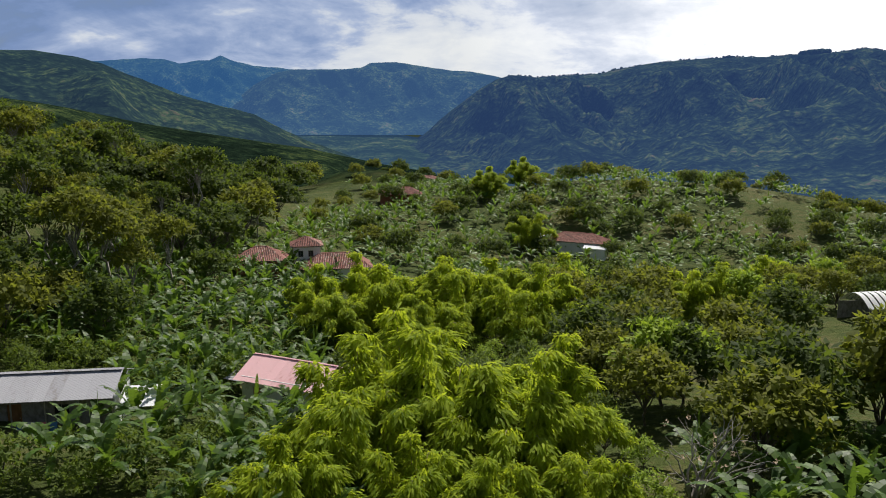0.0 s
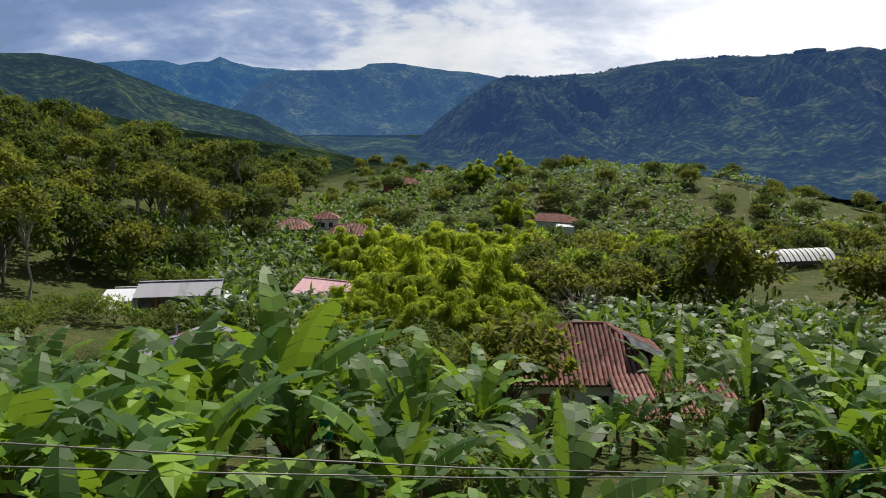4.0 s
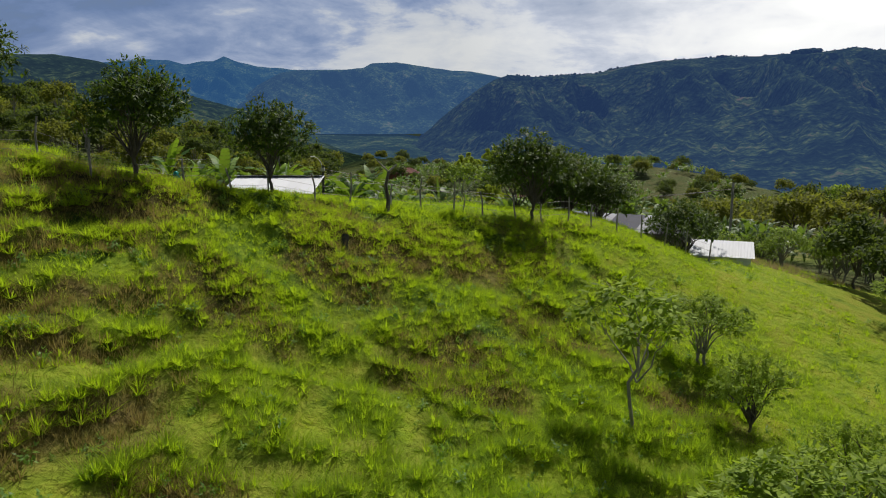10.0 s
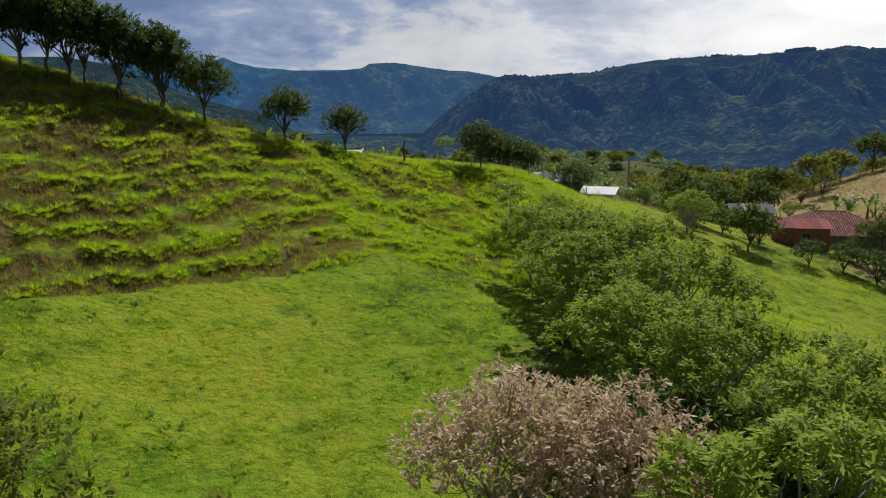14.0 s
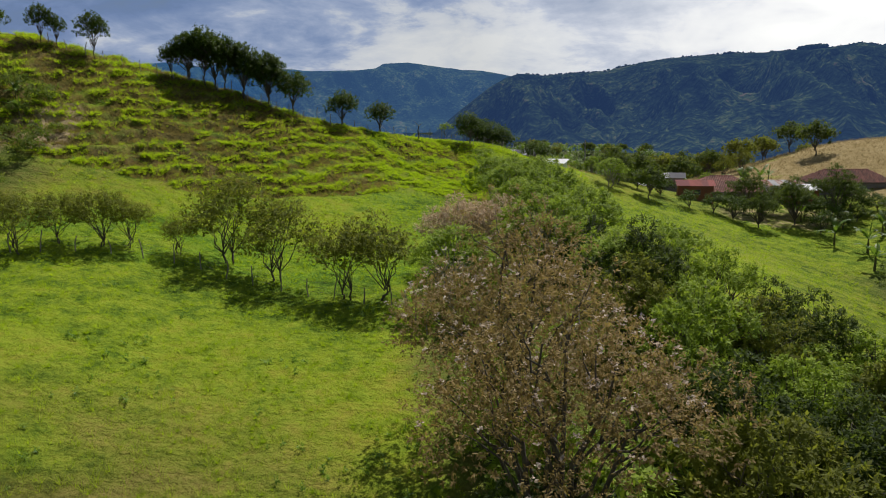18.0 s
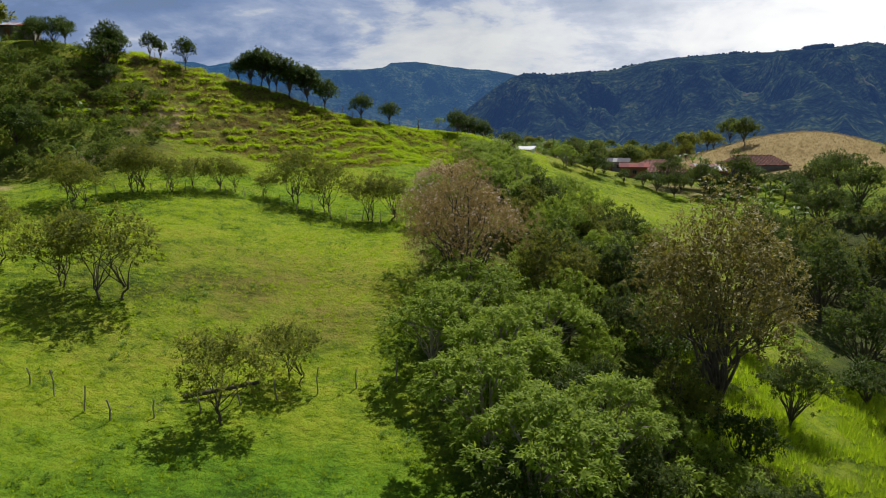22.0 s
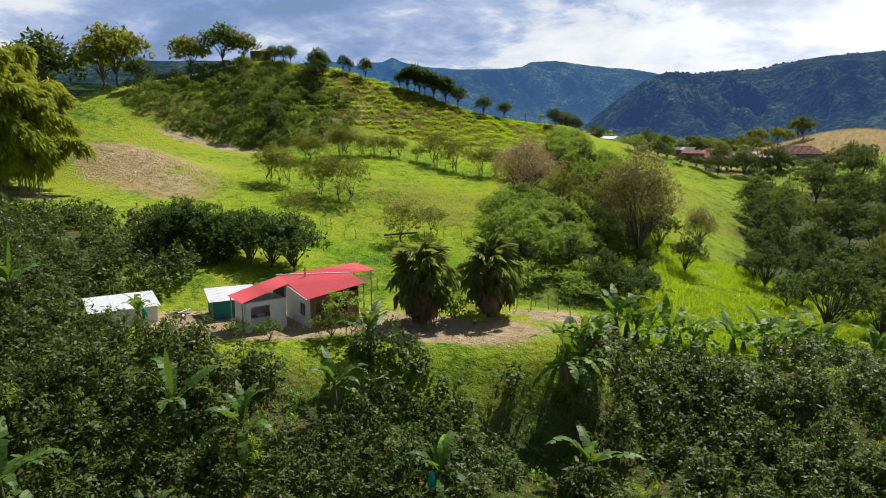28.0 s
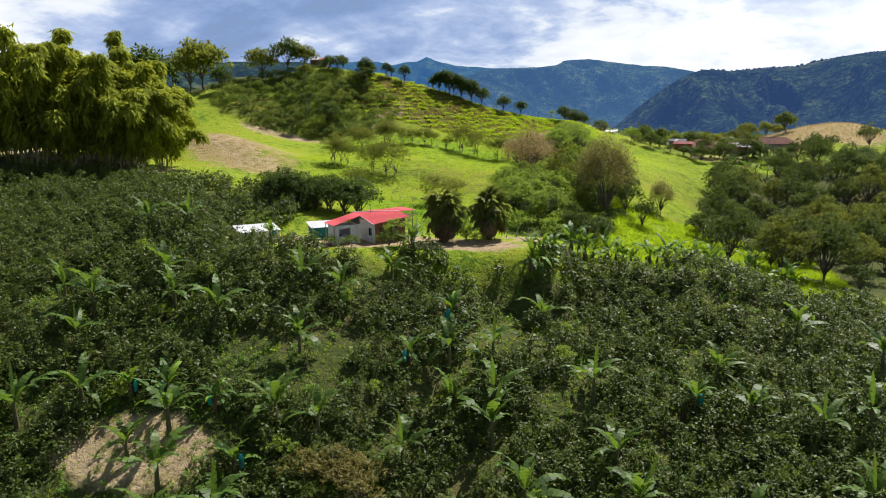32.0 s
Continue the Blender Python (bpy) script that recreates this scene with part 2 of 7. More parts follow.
def land(x, y):
    """Height of the ground."""
    x, y = np.asarray(x, float), np.asarray(y, float)
    z = near_land(x, y) + 1.7 * np.exp(-(crest_gap(x, y) / 6.0) ** 2)
    # the knoll top with the hut, the dry shoulder below it, the hedge bank
    z = z + 3.2 * np.exp(-((x + 48) / 13) ** 2 - ((y + 62) / 8) ** 2)
    z = z - 3.0 * np.exp(-((x + 46) / 15) ** 2 - ((y + 86) / 7) ** 2)
    z = z + 4.8 * np.exp(-((x + 51) / 12) ** 2 - ((y + 112) / 9) ** 2) + 1.2 * np.exp(-((x + 38) / 8) ** 2 - ((y + 114) / 6) ** 2)
    z = z - 2.8 * np.exp(-((x - 17) / 6) ** 2 - ((y + 163) / 5) ** 2) + 2.6 * np.exp(-((x - 33) / 9) ** 2 - ((y + 155) / 7) ** 2)
    z = z + 2.6 * np.exp(-((x - 80) / 24) ** 2 - ((y - 8) / 26) ** 2)
    out = np.maximum(np.maximum(-70 - x, x - 70), np.maximum(-245 - y, y - 110)) / 130
    w = smooth(out, 0.0, 1.0)
    far = far_land(x, y)
    far = far + 22 * np.exp(-((x + 12) / 62) ** 2 - ((y - 300) / 110) ** 2) + 50 * np.exp(-((x + 190) / 95) ** 2 - ((y - 190) / 120) ** 2)
    far = far + 26 * np.exp(-((x - 70) / 75) ** 2 - ((y - 190) / 70) ** 2)
    z = z * (1 - w) + far * w
    for cx, cy, hx, hy, turn, level in YARDS:
        c, s = math.cos(math.radians(turn)), math.sin(math.radians(turn))
        u, v = (x - cx) * c + (y - cy) * s, -(x - cx) * s + (y - cy) * c
        edge = 7.0 if cy < -100 else 3.0
        k = 1 - smooth(np.maximum((np.abs(u) - hx) / edge, (np.abs(v) - hy) / edge), 0, 1)
        z = z * (1 - k) + level * k
    return z


def terrace(x, y):
    """Where cattle have trodden steps into the slope, 0 to 1."""
    a = smooth(x, -46, -36) * (1 - smooth(x + 0.55 * (y + 60), -2.0, 2.5)) * smooth(y - np.interp(x, (-45, -28, -15, -8.7, -4.3, -0.2, 3, 8), (-76, -74, -73, -67.4, -63.6, -59, -50.6, -39)), -0.6, 1.2) * (1 - smooth(y, -44, -38))
    return a


def hummock(x, y):
    """Where the grass grows in tussocks, 0 to 1."""
    return np.maximum(terrace(x, y), smooth(x, -40, -34) * (1 - smooth(x, 9, 15)) * smooth(y + 0.35 * x, -61, -54) * (1 - smooth(y - 0.35 * x, -41, -37)))


def ground(x, y):
    """Height of the ground with trodden steps and hummocks."""
    x, y = np.asarray(x, float), np.asarray(y, float)
    z = land(x, y)
    near = (1 - smooth(np.abs(x + 5), 60, 100)) * smooth(y, -200, -185) * (1 - smooth(y, -30, -10))
    k = terrace(x, y)
    h = z / 0.95 + 0.55 * fbm(x / 5, y / 5, 3, 5)
    saw = h - np.floor(h)
    step = np.where(saw < 0.72, saw / 0.72 * 0.30, 0.30 + (saw - 0.72) / 0.28 * 0.70) - saw
    z = z + 1.05 * 0.95 * step * k + near * 0.16 * fbm(x / 2.1, y / 2.1, 3, 7) + hummock(x, y) * (0.30 * fbm(x / 1.7, y / 1.5, 2, 8, True) + 0.12 * fbm(x / 0.8, y / 0.8, 2, 9))
    yard = sum(1 - smooth(np.hypot((x - c[0]) / (c[2] + 2), (y - c[1]) / (c[3] + 3)), 0.9, 1.2) for c in YARDS)
    return z * (1 - np.clip(yard, 0, 1)) + land(x, y) * np.clip(yard, 0, 1)


GRID_X, GRID_Y = np.arange(-130, 130, 0.5), np.arange(-215, 240, 0.5)
GRID = ground(*np.meshgrid(GRID_X, GRID_Y))


def gz(x, y):
    """Height of the ground at one place, from a half-metre grid."""
    u, v = (x + 130) * 2, (y + 215) * 2
    i, j = int(u), int(v)
    if not (0 <= i < len(GRID_X) - 1 and 0 <= j < len(GRID_Y) - 1):
        return float(ground(np.array([x]), np.array([y]))[0])
    u, v = u - i, v - j
    return float((GRID[j, i] * (1 - u) + GRID[j, i + 1] * u) * (1 - v) + (GRID[j + 1, i] * (1 - u) + GRID[j + 1, i + 1] * u) * v)

# ---- materials ----
class Nodes:
    """A material under construction."""

    def __init__(self, name):
        self.mat = bpy.data.materials.new(name)
        self.mat.use_nodes = True
        self.t = self.mat.node_tree
        self.t.nodes.clear()
        self.out = self.node("ShaderNodeOutputMaterial")

    def node(self, kind, **props):
        n = self.t.nodes.new(kind)
        for k, v in props.items():
            if k == "op":
                n.operation = v
            elif k == "blend":
                n.data_type, n.blend_type = "RGBA", v
        return n

    def put(self, sock, v):
        if hasattr(v, "is_linked"):
            self.t.links.new(v, sock)
        elif isinstance(v, tuple) and len(v) == 3 and sock.type == "RGBA":
            sock.default_value = (*v, 1)
        else:
            sock.default_value = v

    def coords(self, which="Object"):
        return self.node("ShaderNodeTexCoord").outputs[which]

    def position(self):
        return self.node("ShaderNodeNewGeometry").outputs["Position"]

    def island(self):
        return self.node("ShaderNodeNewGeometry").outputs["Random Per Island"]

    def each(self):
        return self.node("ShaderNodeObjectInfo").outputs["Random"]

    def attr(self, name):
        n = self.node("ShaderNodeAttribute")
        n.attribute_name = name
        return n.outputs["Fac"]

    def noise(self, at, scale, detail=4.0, rough=0.55, distort=0.0):
        n = self.node("ShaderNodeTexNoise")
        self.put(n.inputs["Vector"], at)
        n.inputs["Scale"].default_value, n.inputs["Detail"].default_value = scale, detail
        n.inputs["Roughness"].default_value, n.inputs["Distortion"].default_value = rough, distort
        return n.outputs[0]

    def scaled(self, at, s):
        n = self.node("ShaderNodeMapping")
        self.put(n.inputs["Vector"], at)
        n.inputs["Scale"].default_value = s
        return n.outputs[0]

    def calc(self, op, a, b=0.0):
        n = self.node("ShaderNodeMath", op=op)
        self.put(n.inputs[0], a)
        self.put(n.inputs[1], b)
        return n.outputs[0]

    def span(self, v, a, b, c=0.0, d=1.0):
        n = self.node("ShaderNodeMapRange")
        self.put(n.inputs["Value"], v)
        for k, q in zip(("From Min", "From Max", "To Min", "To Max"), (a, b, c, d)):
            n.inputs[k].default_value = q
        return n.outputs[0]

    def ramp(self, v, *stops):
        n = self.node("ShaderNodeValToRGB")
        e = n.color_ramp.elements
        while len(e) < len(stops):
            e.new(0.5)
        for k, (p, c) in zip(e, stops):
            k.position, k.color = p, (*c, 1)
        self.put(n.inputs[0], v)
        return n.outputs[0]

    def mix(self, f, a, b, blend="MIX"):
        n = self.node("ShaderNodeMix", blend=blend)
        self.put(n.inputs[0], f)
        self.put(n.inputs[6], a)
        self.put(n.inputs[7], b)
        return n.outputs[2]

    def bump(self, h, strength=0.4, distance=0.05):
        n = self.node("ShaderNodeBump")
        self.put(n.inputs["Height"], h)
        n.inputs["Strength"].default_value, n.inputs["Distance"].default_value = strength, distance
        return n.outputs[0]

    def done(self, color, rough=0.7, metal=0.0, normal=None, through=0.0, spec=0.5, thin=None):
        b = self.node("ShaderNodeBsdfPrincipled")
        self.put(b.inputs["Base Color"], color)
        self.put(b.inputs["Roughness"], rough)
        self.put(b.inputs["Metallic"], metal)
        self.put(b.inputs["Specular IOR Level"], spec)
        if normal is not None:
            self.put(b.inputs["Normal"], normal)
        last = b.outputs[0]
        if through:
            tr = self.node("ShaderNodeBsdfTranslucent")
            self.put(tr.inputs["Color"], thin if thin is not None else color)
            m = self.node("ShaderNodeMixShader")
            m.inputs[0].default_value = through
            self.t.links.new(last, m.inputs[1])
            self.t.links.new(tr.outputs[0], m.inputs[2])
            last = m.outputs[0]
        self.t.links.new(last, self.out.inputs[0])
        return self.mat


def leaf_mat(name, dark, light, thin, rough=0.5, through=0.35, odd=None, spread=0.25, spec=0.4):
    """Foliage: leaf to leaf and plant to plant variation, light through the blade."""
    k = Nodes(name)
    v = k.calc("ADD", k.calc("MULTIPLY", k.island(), 1 - spread), k.calc("MULTIPLY", k.each(), spread))
    v = k.calc("ADD", k.calc("MULTIPLY", v, 0.7), k.calc("MULTIPLY", k.noise(k.position(), 0.55, 2.0), 0.42))
    stops = [(0.2, dark), (0.75, light)] + ([(0.93, light), (0.965, odd)] if odd else [])
    return k.done(k.ramp(v, *stops), rough, through=through, thin=thin, spec=spec)


MAT = {}
MAT["leaf_mango"] = leaf_mat("leaf_mango", (0.012, 0.028, 0.006), (0.070, 0.112, 0.016), (0.16, 0.26, 0.02), 0.55, 0.25, spec=0.15)
MAT["leaf_feather"] = leaf_mat("leaf_feather", (0.055, 0.100, 0.013), (0.275, 0.365, 0.045), (0.46, 0.62, 0.05), 0.65, 0.32, spec=0.15)
MAT["leaf_forest"] = leaf_mat("leaf_forest", (0.014, 0.030, 0.008), (0.072, 0.104, 0.020), (0.20, 0.28, 0.03), 0.7, 0.32, spread=0.5, spec=0.15)
MAT["leaf_olive"] = leaf_mat("leaf_olive", (0.040, 0.056, 0.010), (0.165, 0.180, 0.026), (0.34, 0.38, 0.04), 0.7, 0.36, spec=0.15)
MAT["leaf_scrub"] = leaf_mat("leaf_scrub", (0.022, 0.048, 0.009), (0.120, 0.165, 0.026), (0.28, 0.38, 0.04), 0.65, 0.3, spread=0.5, spec=0.15)
MAT["leaf_gold"] = leaf_mat("leaf_gold", (0.085, 0.074, 0.016), (0.240, 0.205, 0.044), (0.36, 0.32, 0.05), 0.55, 0.35)
MAT["leaf_coffee"] = leaf_mat("leaf_coffee", (0.010, 0.020, 0.006), (0.088, 0.124, 0.024), (0.20, 0.28, 0.03), 0.48, 0.24, spec=0.2)
MAT["leaf_bamboo"] = leaf_mat("leaf_bamboo", (0.070, 0.125, 0.010), (0.310, 0.385, 0.030), (0.58, 0.68, 0.04), 0.7, 0.46, spec=0.15)
MAT["leaf_grove"] = leaf_mat("leaf_grove", (0.055, 0.085, 0.010), (0.330, 0.370, 0.036), (0.44, 0.48, 0.04), 0.7, 0.40, spec=0.15)
MAT["leaf_bright"] = leaf_mat("leaf_bright", (0.060, 0.130, 0.018), (0.150, 0.260, 0.040), (0.3, 0.5, 0.05), 0.5, 0.4)
MAT["leaf_dry"] = leaf_mat("leaf_dry", (0.32, 0.225, 0.125), (0.74, 0.59, 0.42), (0.55, 0.42, 0.26), 0.8, 0.35, odd=(0.70, 0.62, 0.56))
MAT["leaf_rust"] = leaf_mat("leaf_rust", (0.060, 0.054, 0.014), (0.330, 0.225, 0.080), (0.45, 0.34, 0.10), 0.7, 0.34)
MAT["blossom"] = leaf_mat("blossom", (0.38, 0.27, 0.19), (0.72, 0.62, 0.52), (0.6, 0.5, 0.42), 0.8, 0.3)
MAT["leaf_palm"] = leaf_mat("leaf_palm", (0.062, 0.088, 0.020), (0.200, 0.230, 0.060), (0.34, 0.40, 0.07), 0.5, 0.4)
MAT["frond_dead"] = leaf_mat("frond_dead", (0.130, 0.090, 0.045), (0.280, 0.200, 0.110), (0.3, 0.2, 0.1), 0.85, 0.15)


def banana_mat():
    k = Nodes("leaf_banana")
    v = k.calc("ADD", k.calc("MULTIPLY", k.each(), 0.65), k.calc("MULTIPLY", k.noise(k.position(), 1.2, 2.0), 0.4))
    color = k.ramp(v, (0.15, (0.028, 0.070, 0.014)), (0.58, (0.066, 0.140, 0.022)), (0.86, (0.220, 0.360, 0.028)), (0.95, (0.26, 0.20, 0.05)))
    return k.done(color, 0.5, through=0.28, thin=k.mix(0.6, color, (0.42, 0.64, 0.04)), spec=0.2)


MAT["leaf_banana"] = banana_mat()


def bark_mat(name, a, b, scale=6.0):
    k = Nodes(name)
    at = k.scaled(k.coords(), (scale, scale, scale * 0.25))
    v = k.noise(at, 1.0, 6.0, 0.65)
    return k.done(k.ramp(v, (0.3, a), (0.7, b)), 0.9, normal=k.bump(v, 0.6, 0.04))


MAT["bark"] = bark_mat("bark", (0.05, 0.04, 0.03), (0.17, 0.145, 0.115))
MAT["bark_pale"] = bark_mat("bark_pale", (0.16, 0.145, 0.12), (0.42, 0.39, 0.34))
MAT["banana_stem"] = bark_mat("banana_stem", (0.07, 0.055, 0.025), (0.17, 0.17, 0.06), 3.0)
MAT["banana_skirt"] = bark_mat("banana_skirt", (0.09, 0.055, 0.03), (0.26, 0.18, 0.10), 4.0)
MAT["culm"] = bark_mat("culm", (0.16, 0.15, 0.06), (0.34, 0.31, 0.14), 2.0)
MAT["post"] = bark_mat("post", (0.16, 0.14, 0.12), (0.46, 0.42, 0.37), 9.0)
MAT["plank"] = bark_mat("plank", (0.10, 0.085, 0.075), (0.30, 0.27, 0.24), 4.0)
MAT["plank_warm"] = bark_mat("plank_warm", (0.16, 0.07, 0.03), (0.34, 0.17, 0.08), 4.0)


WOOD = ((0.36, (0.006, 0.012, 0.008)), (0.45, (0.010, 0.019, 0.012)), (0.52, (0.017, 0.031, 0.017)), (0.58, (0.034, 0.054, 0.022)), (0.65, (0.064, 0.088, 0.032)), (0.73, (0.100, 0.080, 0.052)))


def wood_tone(k, p):
    """Woods and clearings of the slopes at three scales, drawn wide apart."""
    field = k.node("ShaderNodeTexVoronoi")
    k.put(field.inputs["Vector"], k.mix(0.5, p, k.calc("MULTIPLY", k.noise(p, 0.012, 4.0, 0.6), 160.0), "ADD"))
    field.inputs["Scale"].default_value = 0.011
    cell = k.node("ShaderNodeSeparateColor")
    k.t.links.new(field.outputs["Color"], cell.inputs[0])
    w = k.calc("ADD", k.calc("MULTIPLY", k.noise(p, 0.006, 6.0, 0.6), 0.75), k.calc("ADD", k.calc("MULTIPLY", k.noise(p, 0.03, 5.0, 0.65, 0.5), 0.58), k.calc("MULTIPLY", k.noise(p, 0.14, 4.0, 0.7), 0.62)))
    w = k.calc("SUBTRACT", w, 0.50)
    return k.calc("ADD", w, k.calc("MULTIPLY", k.calc("POWER", cell.outputs[0], 3.0), 0.06))


def wood_mat():
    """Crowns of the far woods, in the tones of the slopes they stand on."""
    k = Nodes("far_wood")
    p = k.position()
    w = k.calc("ADD", wood_tone(k, p), k.calc("MULTIPLY", k.calc("SUBTRACT", k.island(), 0.62), 0.16))
    return k.done(k.ramp(w, *WOOD), 1.0, normal=k.bump(k.noise(p, 0.6, 4.0, 0.7), 0.8, 1.2), spec=0.0)


MAT["far_wood"] = wood_mat()


def range_mat(name, haze_glow):
    """Wooded mountain side kilometres off: woods, fields and single crowns, with the haze before it put in as emission.
    """
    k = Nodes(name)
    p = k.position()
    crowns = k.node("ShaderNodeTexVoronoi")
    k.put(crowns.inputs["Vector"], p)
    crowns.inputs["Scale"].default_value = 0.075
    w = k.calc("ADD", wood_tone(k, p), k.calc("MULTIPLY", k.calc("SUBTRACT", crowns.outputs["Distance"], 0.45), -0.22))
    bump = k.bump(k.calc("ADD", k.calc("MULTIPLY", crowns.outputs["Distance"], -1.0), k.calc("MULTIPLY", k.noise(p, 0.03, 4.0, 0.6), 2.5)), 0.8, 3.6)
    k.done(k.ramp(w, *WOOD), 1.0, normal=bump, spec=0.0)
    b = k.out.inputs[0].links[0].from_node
    # the surface itself glows bluish in place of hazy air
    b.inputs["Emission Color"].default_value = (*haze_glow, 1)
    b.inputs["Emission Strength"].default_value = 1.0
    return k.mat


def ground_mat():
    k = Nodes("ground_cover")
    p = k.position()
    big, mid, fine = k.noise(p, 0.06, 3.0), k.noise(p, 0.7, 6.0, 0.68), k.noise(p, 4.0, 5.0, 0.75)
    v = k.calc("ADD", k.calc("MULTIPLY", big, 0.36), k.calc("ADD", k.calc("MULTIPLY", mid, 0.48), k.calc("MULTIPLY", fine, 0.20)))
    grass = k.ramp(v, (0.38, (0.028, 0.066, 0.004)), (0.46, (0.120, 0.198, 0.012)), (0.54, (0.250, 0.330, 0.022)), (0.66, (0.300, 0.290, 0.034)))
    tired = k.ramp(v, (0.40, (0.038, 0.038, 0.012)), (0.5, (0.115, 0.094, 0.026)), (0.62, (0.215, 0.155, 0.065)))
    soil = k.ramp(k.calc("ADD", k.calc("MULTIPLY", mid, 0.6), k.calc("MULTIPLY", fine, 0.4)), (0.3, (0.21, 0.15, 0.085)), (0.5, (0.39, 0.295, 0.18)), (0.72, (0.52, 0.42, 0.28)))
    straw = k.ramp(v, (0.36, (0.20, 0.145, 0.06)), (0.52, (0.33, 0.25, 0.115)), (0.7, (0.42, 0.33, 0.17)))
    litter = k.ramp(v, (0.38, (0.030, 0.042, 0.012)), (0.5, (0.066, 0.088, 0.022)), (0.62, (0.120, 0.110, 0.045)))
    w = wood_tone(k, p)
    wood = k.ramp(w, *WOOD)
    emerald = k.ramp(v, (0.41, (0.036, 0.090, 0.006)), (0.50, (0.105, 0.225, 0.012)), (0.62, (0.190, 0.320, 0.020)))
    color = k.mix(k.attr("tired"), k.mix(k.attr("lush"), grass, emerald), tired)
    for name, layer in (("straw", straw), ("litter", litter), ("soil", soil), ("wood", wood)):
        a = k.attr(name)
        if name in ("soil", "straw"):
            a = k.span(k.calc("ADD", a, k.calc("MULTIPLY", k.calc("SUBTRACT", mid, 0.5), 0.9)), 0.35, 0.65)
        color = k.mix(a, color, layer)
    h = k.calc("ADD", k.calc("MULTIPLY", fine, 0.5), k.noise(p, 22.0, 3.0, 0.7))
    far = k.attr("wood")
    rough = k.bump(k.calc("MULTIPLY", k.calc("ADD", k.noise(p, 0.11, 3.0, 0.6), k.calc("MULTIPLY", k.noise(p, 0.035, 3.0, 0.6), 2.0)), far), 0.9, 5.5)
    fine_bump = k.node("ShaderNodeBump")
    k.put(fine_bump.inputs["Height"], h)
    fine_bump.inputs["Strength"].default_value, fine_bump.inputs["Distance"].default_value = 0.7, 0.12
    tuft = k.bump(k.calc("ADD", k.noise(p, 1.3, 3.0, 0.6), k.calc("MULTIPLY", k.noise(p, 3.2, 2.0, 0.6), 0.5)), 0.75, 0.45)
    tuft.node.inputs["Normal"].default_value = (0, 0, 0)
    k.put(tuft.node.inputs["Normal"], rough)
    k.put(fine_bump.inputs["Normal"], tuft)
    return k.done(color, 0.95, normal=fine_bump.outputs[0], spec=k.span(far, 0.0, 0.6, 0.12, 0.0))


MAT["ground"] = ground_mat()
MAT["grass"] = leaf_mat("grass_blade", (0.074, 0.120, 0.010), (0.262, 0.334, 0.026), (0.54, 0.74, 0.02), 0.8, 0.55, odd=(0.33, 0.26, 0.10), spread=0.0, spec=0.25)
MAT["grass_tired"] = leaf_mat("grass_tired", (0.105, 0.084, 0.024), (0.290, 0.228, 0.064), (0.42, 0.34, 0.10), 0.7, 0.35, odd=(0.36, 0.25, 0.13), spread=0.0, spec=0.2)
MAT["straw_blade"] = leaf_mat("straw_blade", (0.20, 0.15, 0.06), (0.44, 0.34, 0.17), (0.5, 0.4, 0.2), 0.8, 0.35, spread=0.0, spec=0.2)


def sheet_mat(name, base, stain, amount=0.5, rough=0.45, metal=0.0, spec=0.2):
    """Corrugated sheet or paint with rust or dirt in runs and patches."""
    k = Nodes(name)
    at = k.coords()
    runs, spots = k.noise(k.scaled(at, (1.6, 0.5, 1.0)), 1.5, 6.0, 0.65, 0.4), k.noise(at, 9.0, 4.0, 0.7)
    v = k.calc("ADD", k.calc("MULTIPLY", runs, 0.75), k.calc("ADD", k.calc("MULTIPLY", spots, 0.2), k.calc("MULTIPLY", k.each(), 0.12)))
    f = k.span(v, 0.78 - amount * 0.5, 0.86 - amount * 0.3)
    tint = k.mix(k.span(k.each(), 0, 1, 0.0, 0.35), base, tuple(c * 0.7 for c in base))
    return k.done(k.mix(f, tint, stain), k.span(f, 0, 1, rough, 0.9), metal, spec=spec)


MAT["zinc"] = sheet_mat("zinc", (0.36, 0.36, 0.39), (0.22, 0.20, 0.19), 0.45, 0.75, 0.0)
MAT["zinc_white"] = sheet_mat("zinc_white", (0.66, 0.67, 0.70), (0.55, 0.54, 0.54), 0.25, 0.5, 0.0)
MAT["zinc_rust"] = sheet_mat("zinc_rust", (0.42, 0.38, 0.37), (0.20, 0.075, 0.045), 0.85, 0.6, 0.1)
MAT["rust_red"] = sheet_mat("rust_red", (0.235, 0.050, 0.045), (0.13, 0.045, 0.03), 0.5, 0.75, 0.0)
MAT["rust_dark"] = sheet_mat("rust_dark", (0.155, 0.042, 0.045), (0.26, 0.20, 0.19), 0.4, 0.8, 0.0)
MAT["rust_orange"] = sheet_mat("rust_orange", (0.36, 0.15, 0.06), (0.55, 0.50, 0.46), 0.4, 0.8, 0.0)
MAT["zinc_grey"] = sheet_mat("zinc_grey", (0.14, 0.14, 0.16), (0.095, 0.085, 0.08), 0.4, 0.95, 0.0, 0.05)
MAT["roof_red"] = sheet_mat("roof_red", (0.48, 0.062, 0.072), (0.40, 0.085, 0.085), 0.3, 0.42, 0.0)
MAT["roof_pink"] = sheet_mat("roof_pink", (0.80, 0.50, 0.52), (0.45, 0.17, 0.15), 0.4, 0.6, 0.0)
MAT["wall_white"] = sheet_mat("wall_white", (0.78, 0.78, 0.77), (0.50, 0.46, 0.40), 0.28, 0.85)
MAT["wall_grey"] = sheet_mat("wall_grey", (0.36, 0.34, 0.33), (0.16, 0.14, 0.13), 0.55, 0.9)
MAT["wall_block"] = sheet_mat("wall_block", (0.33, 0.31, 0.32), (0.20, 0.18, 0.18), 0.5, 0.95)
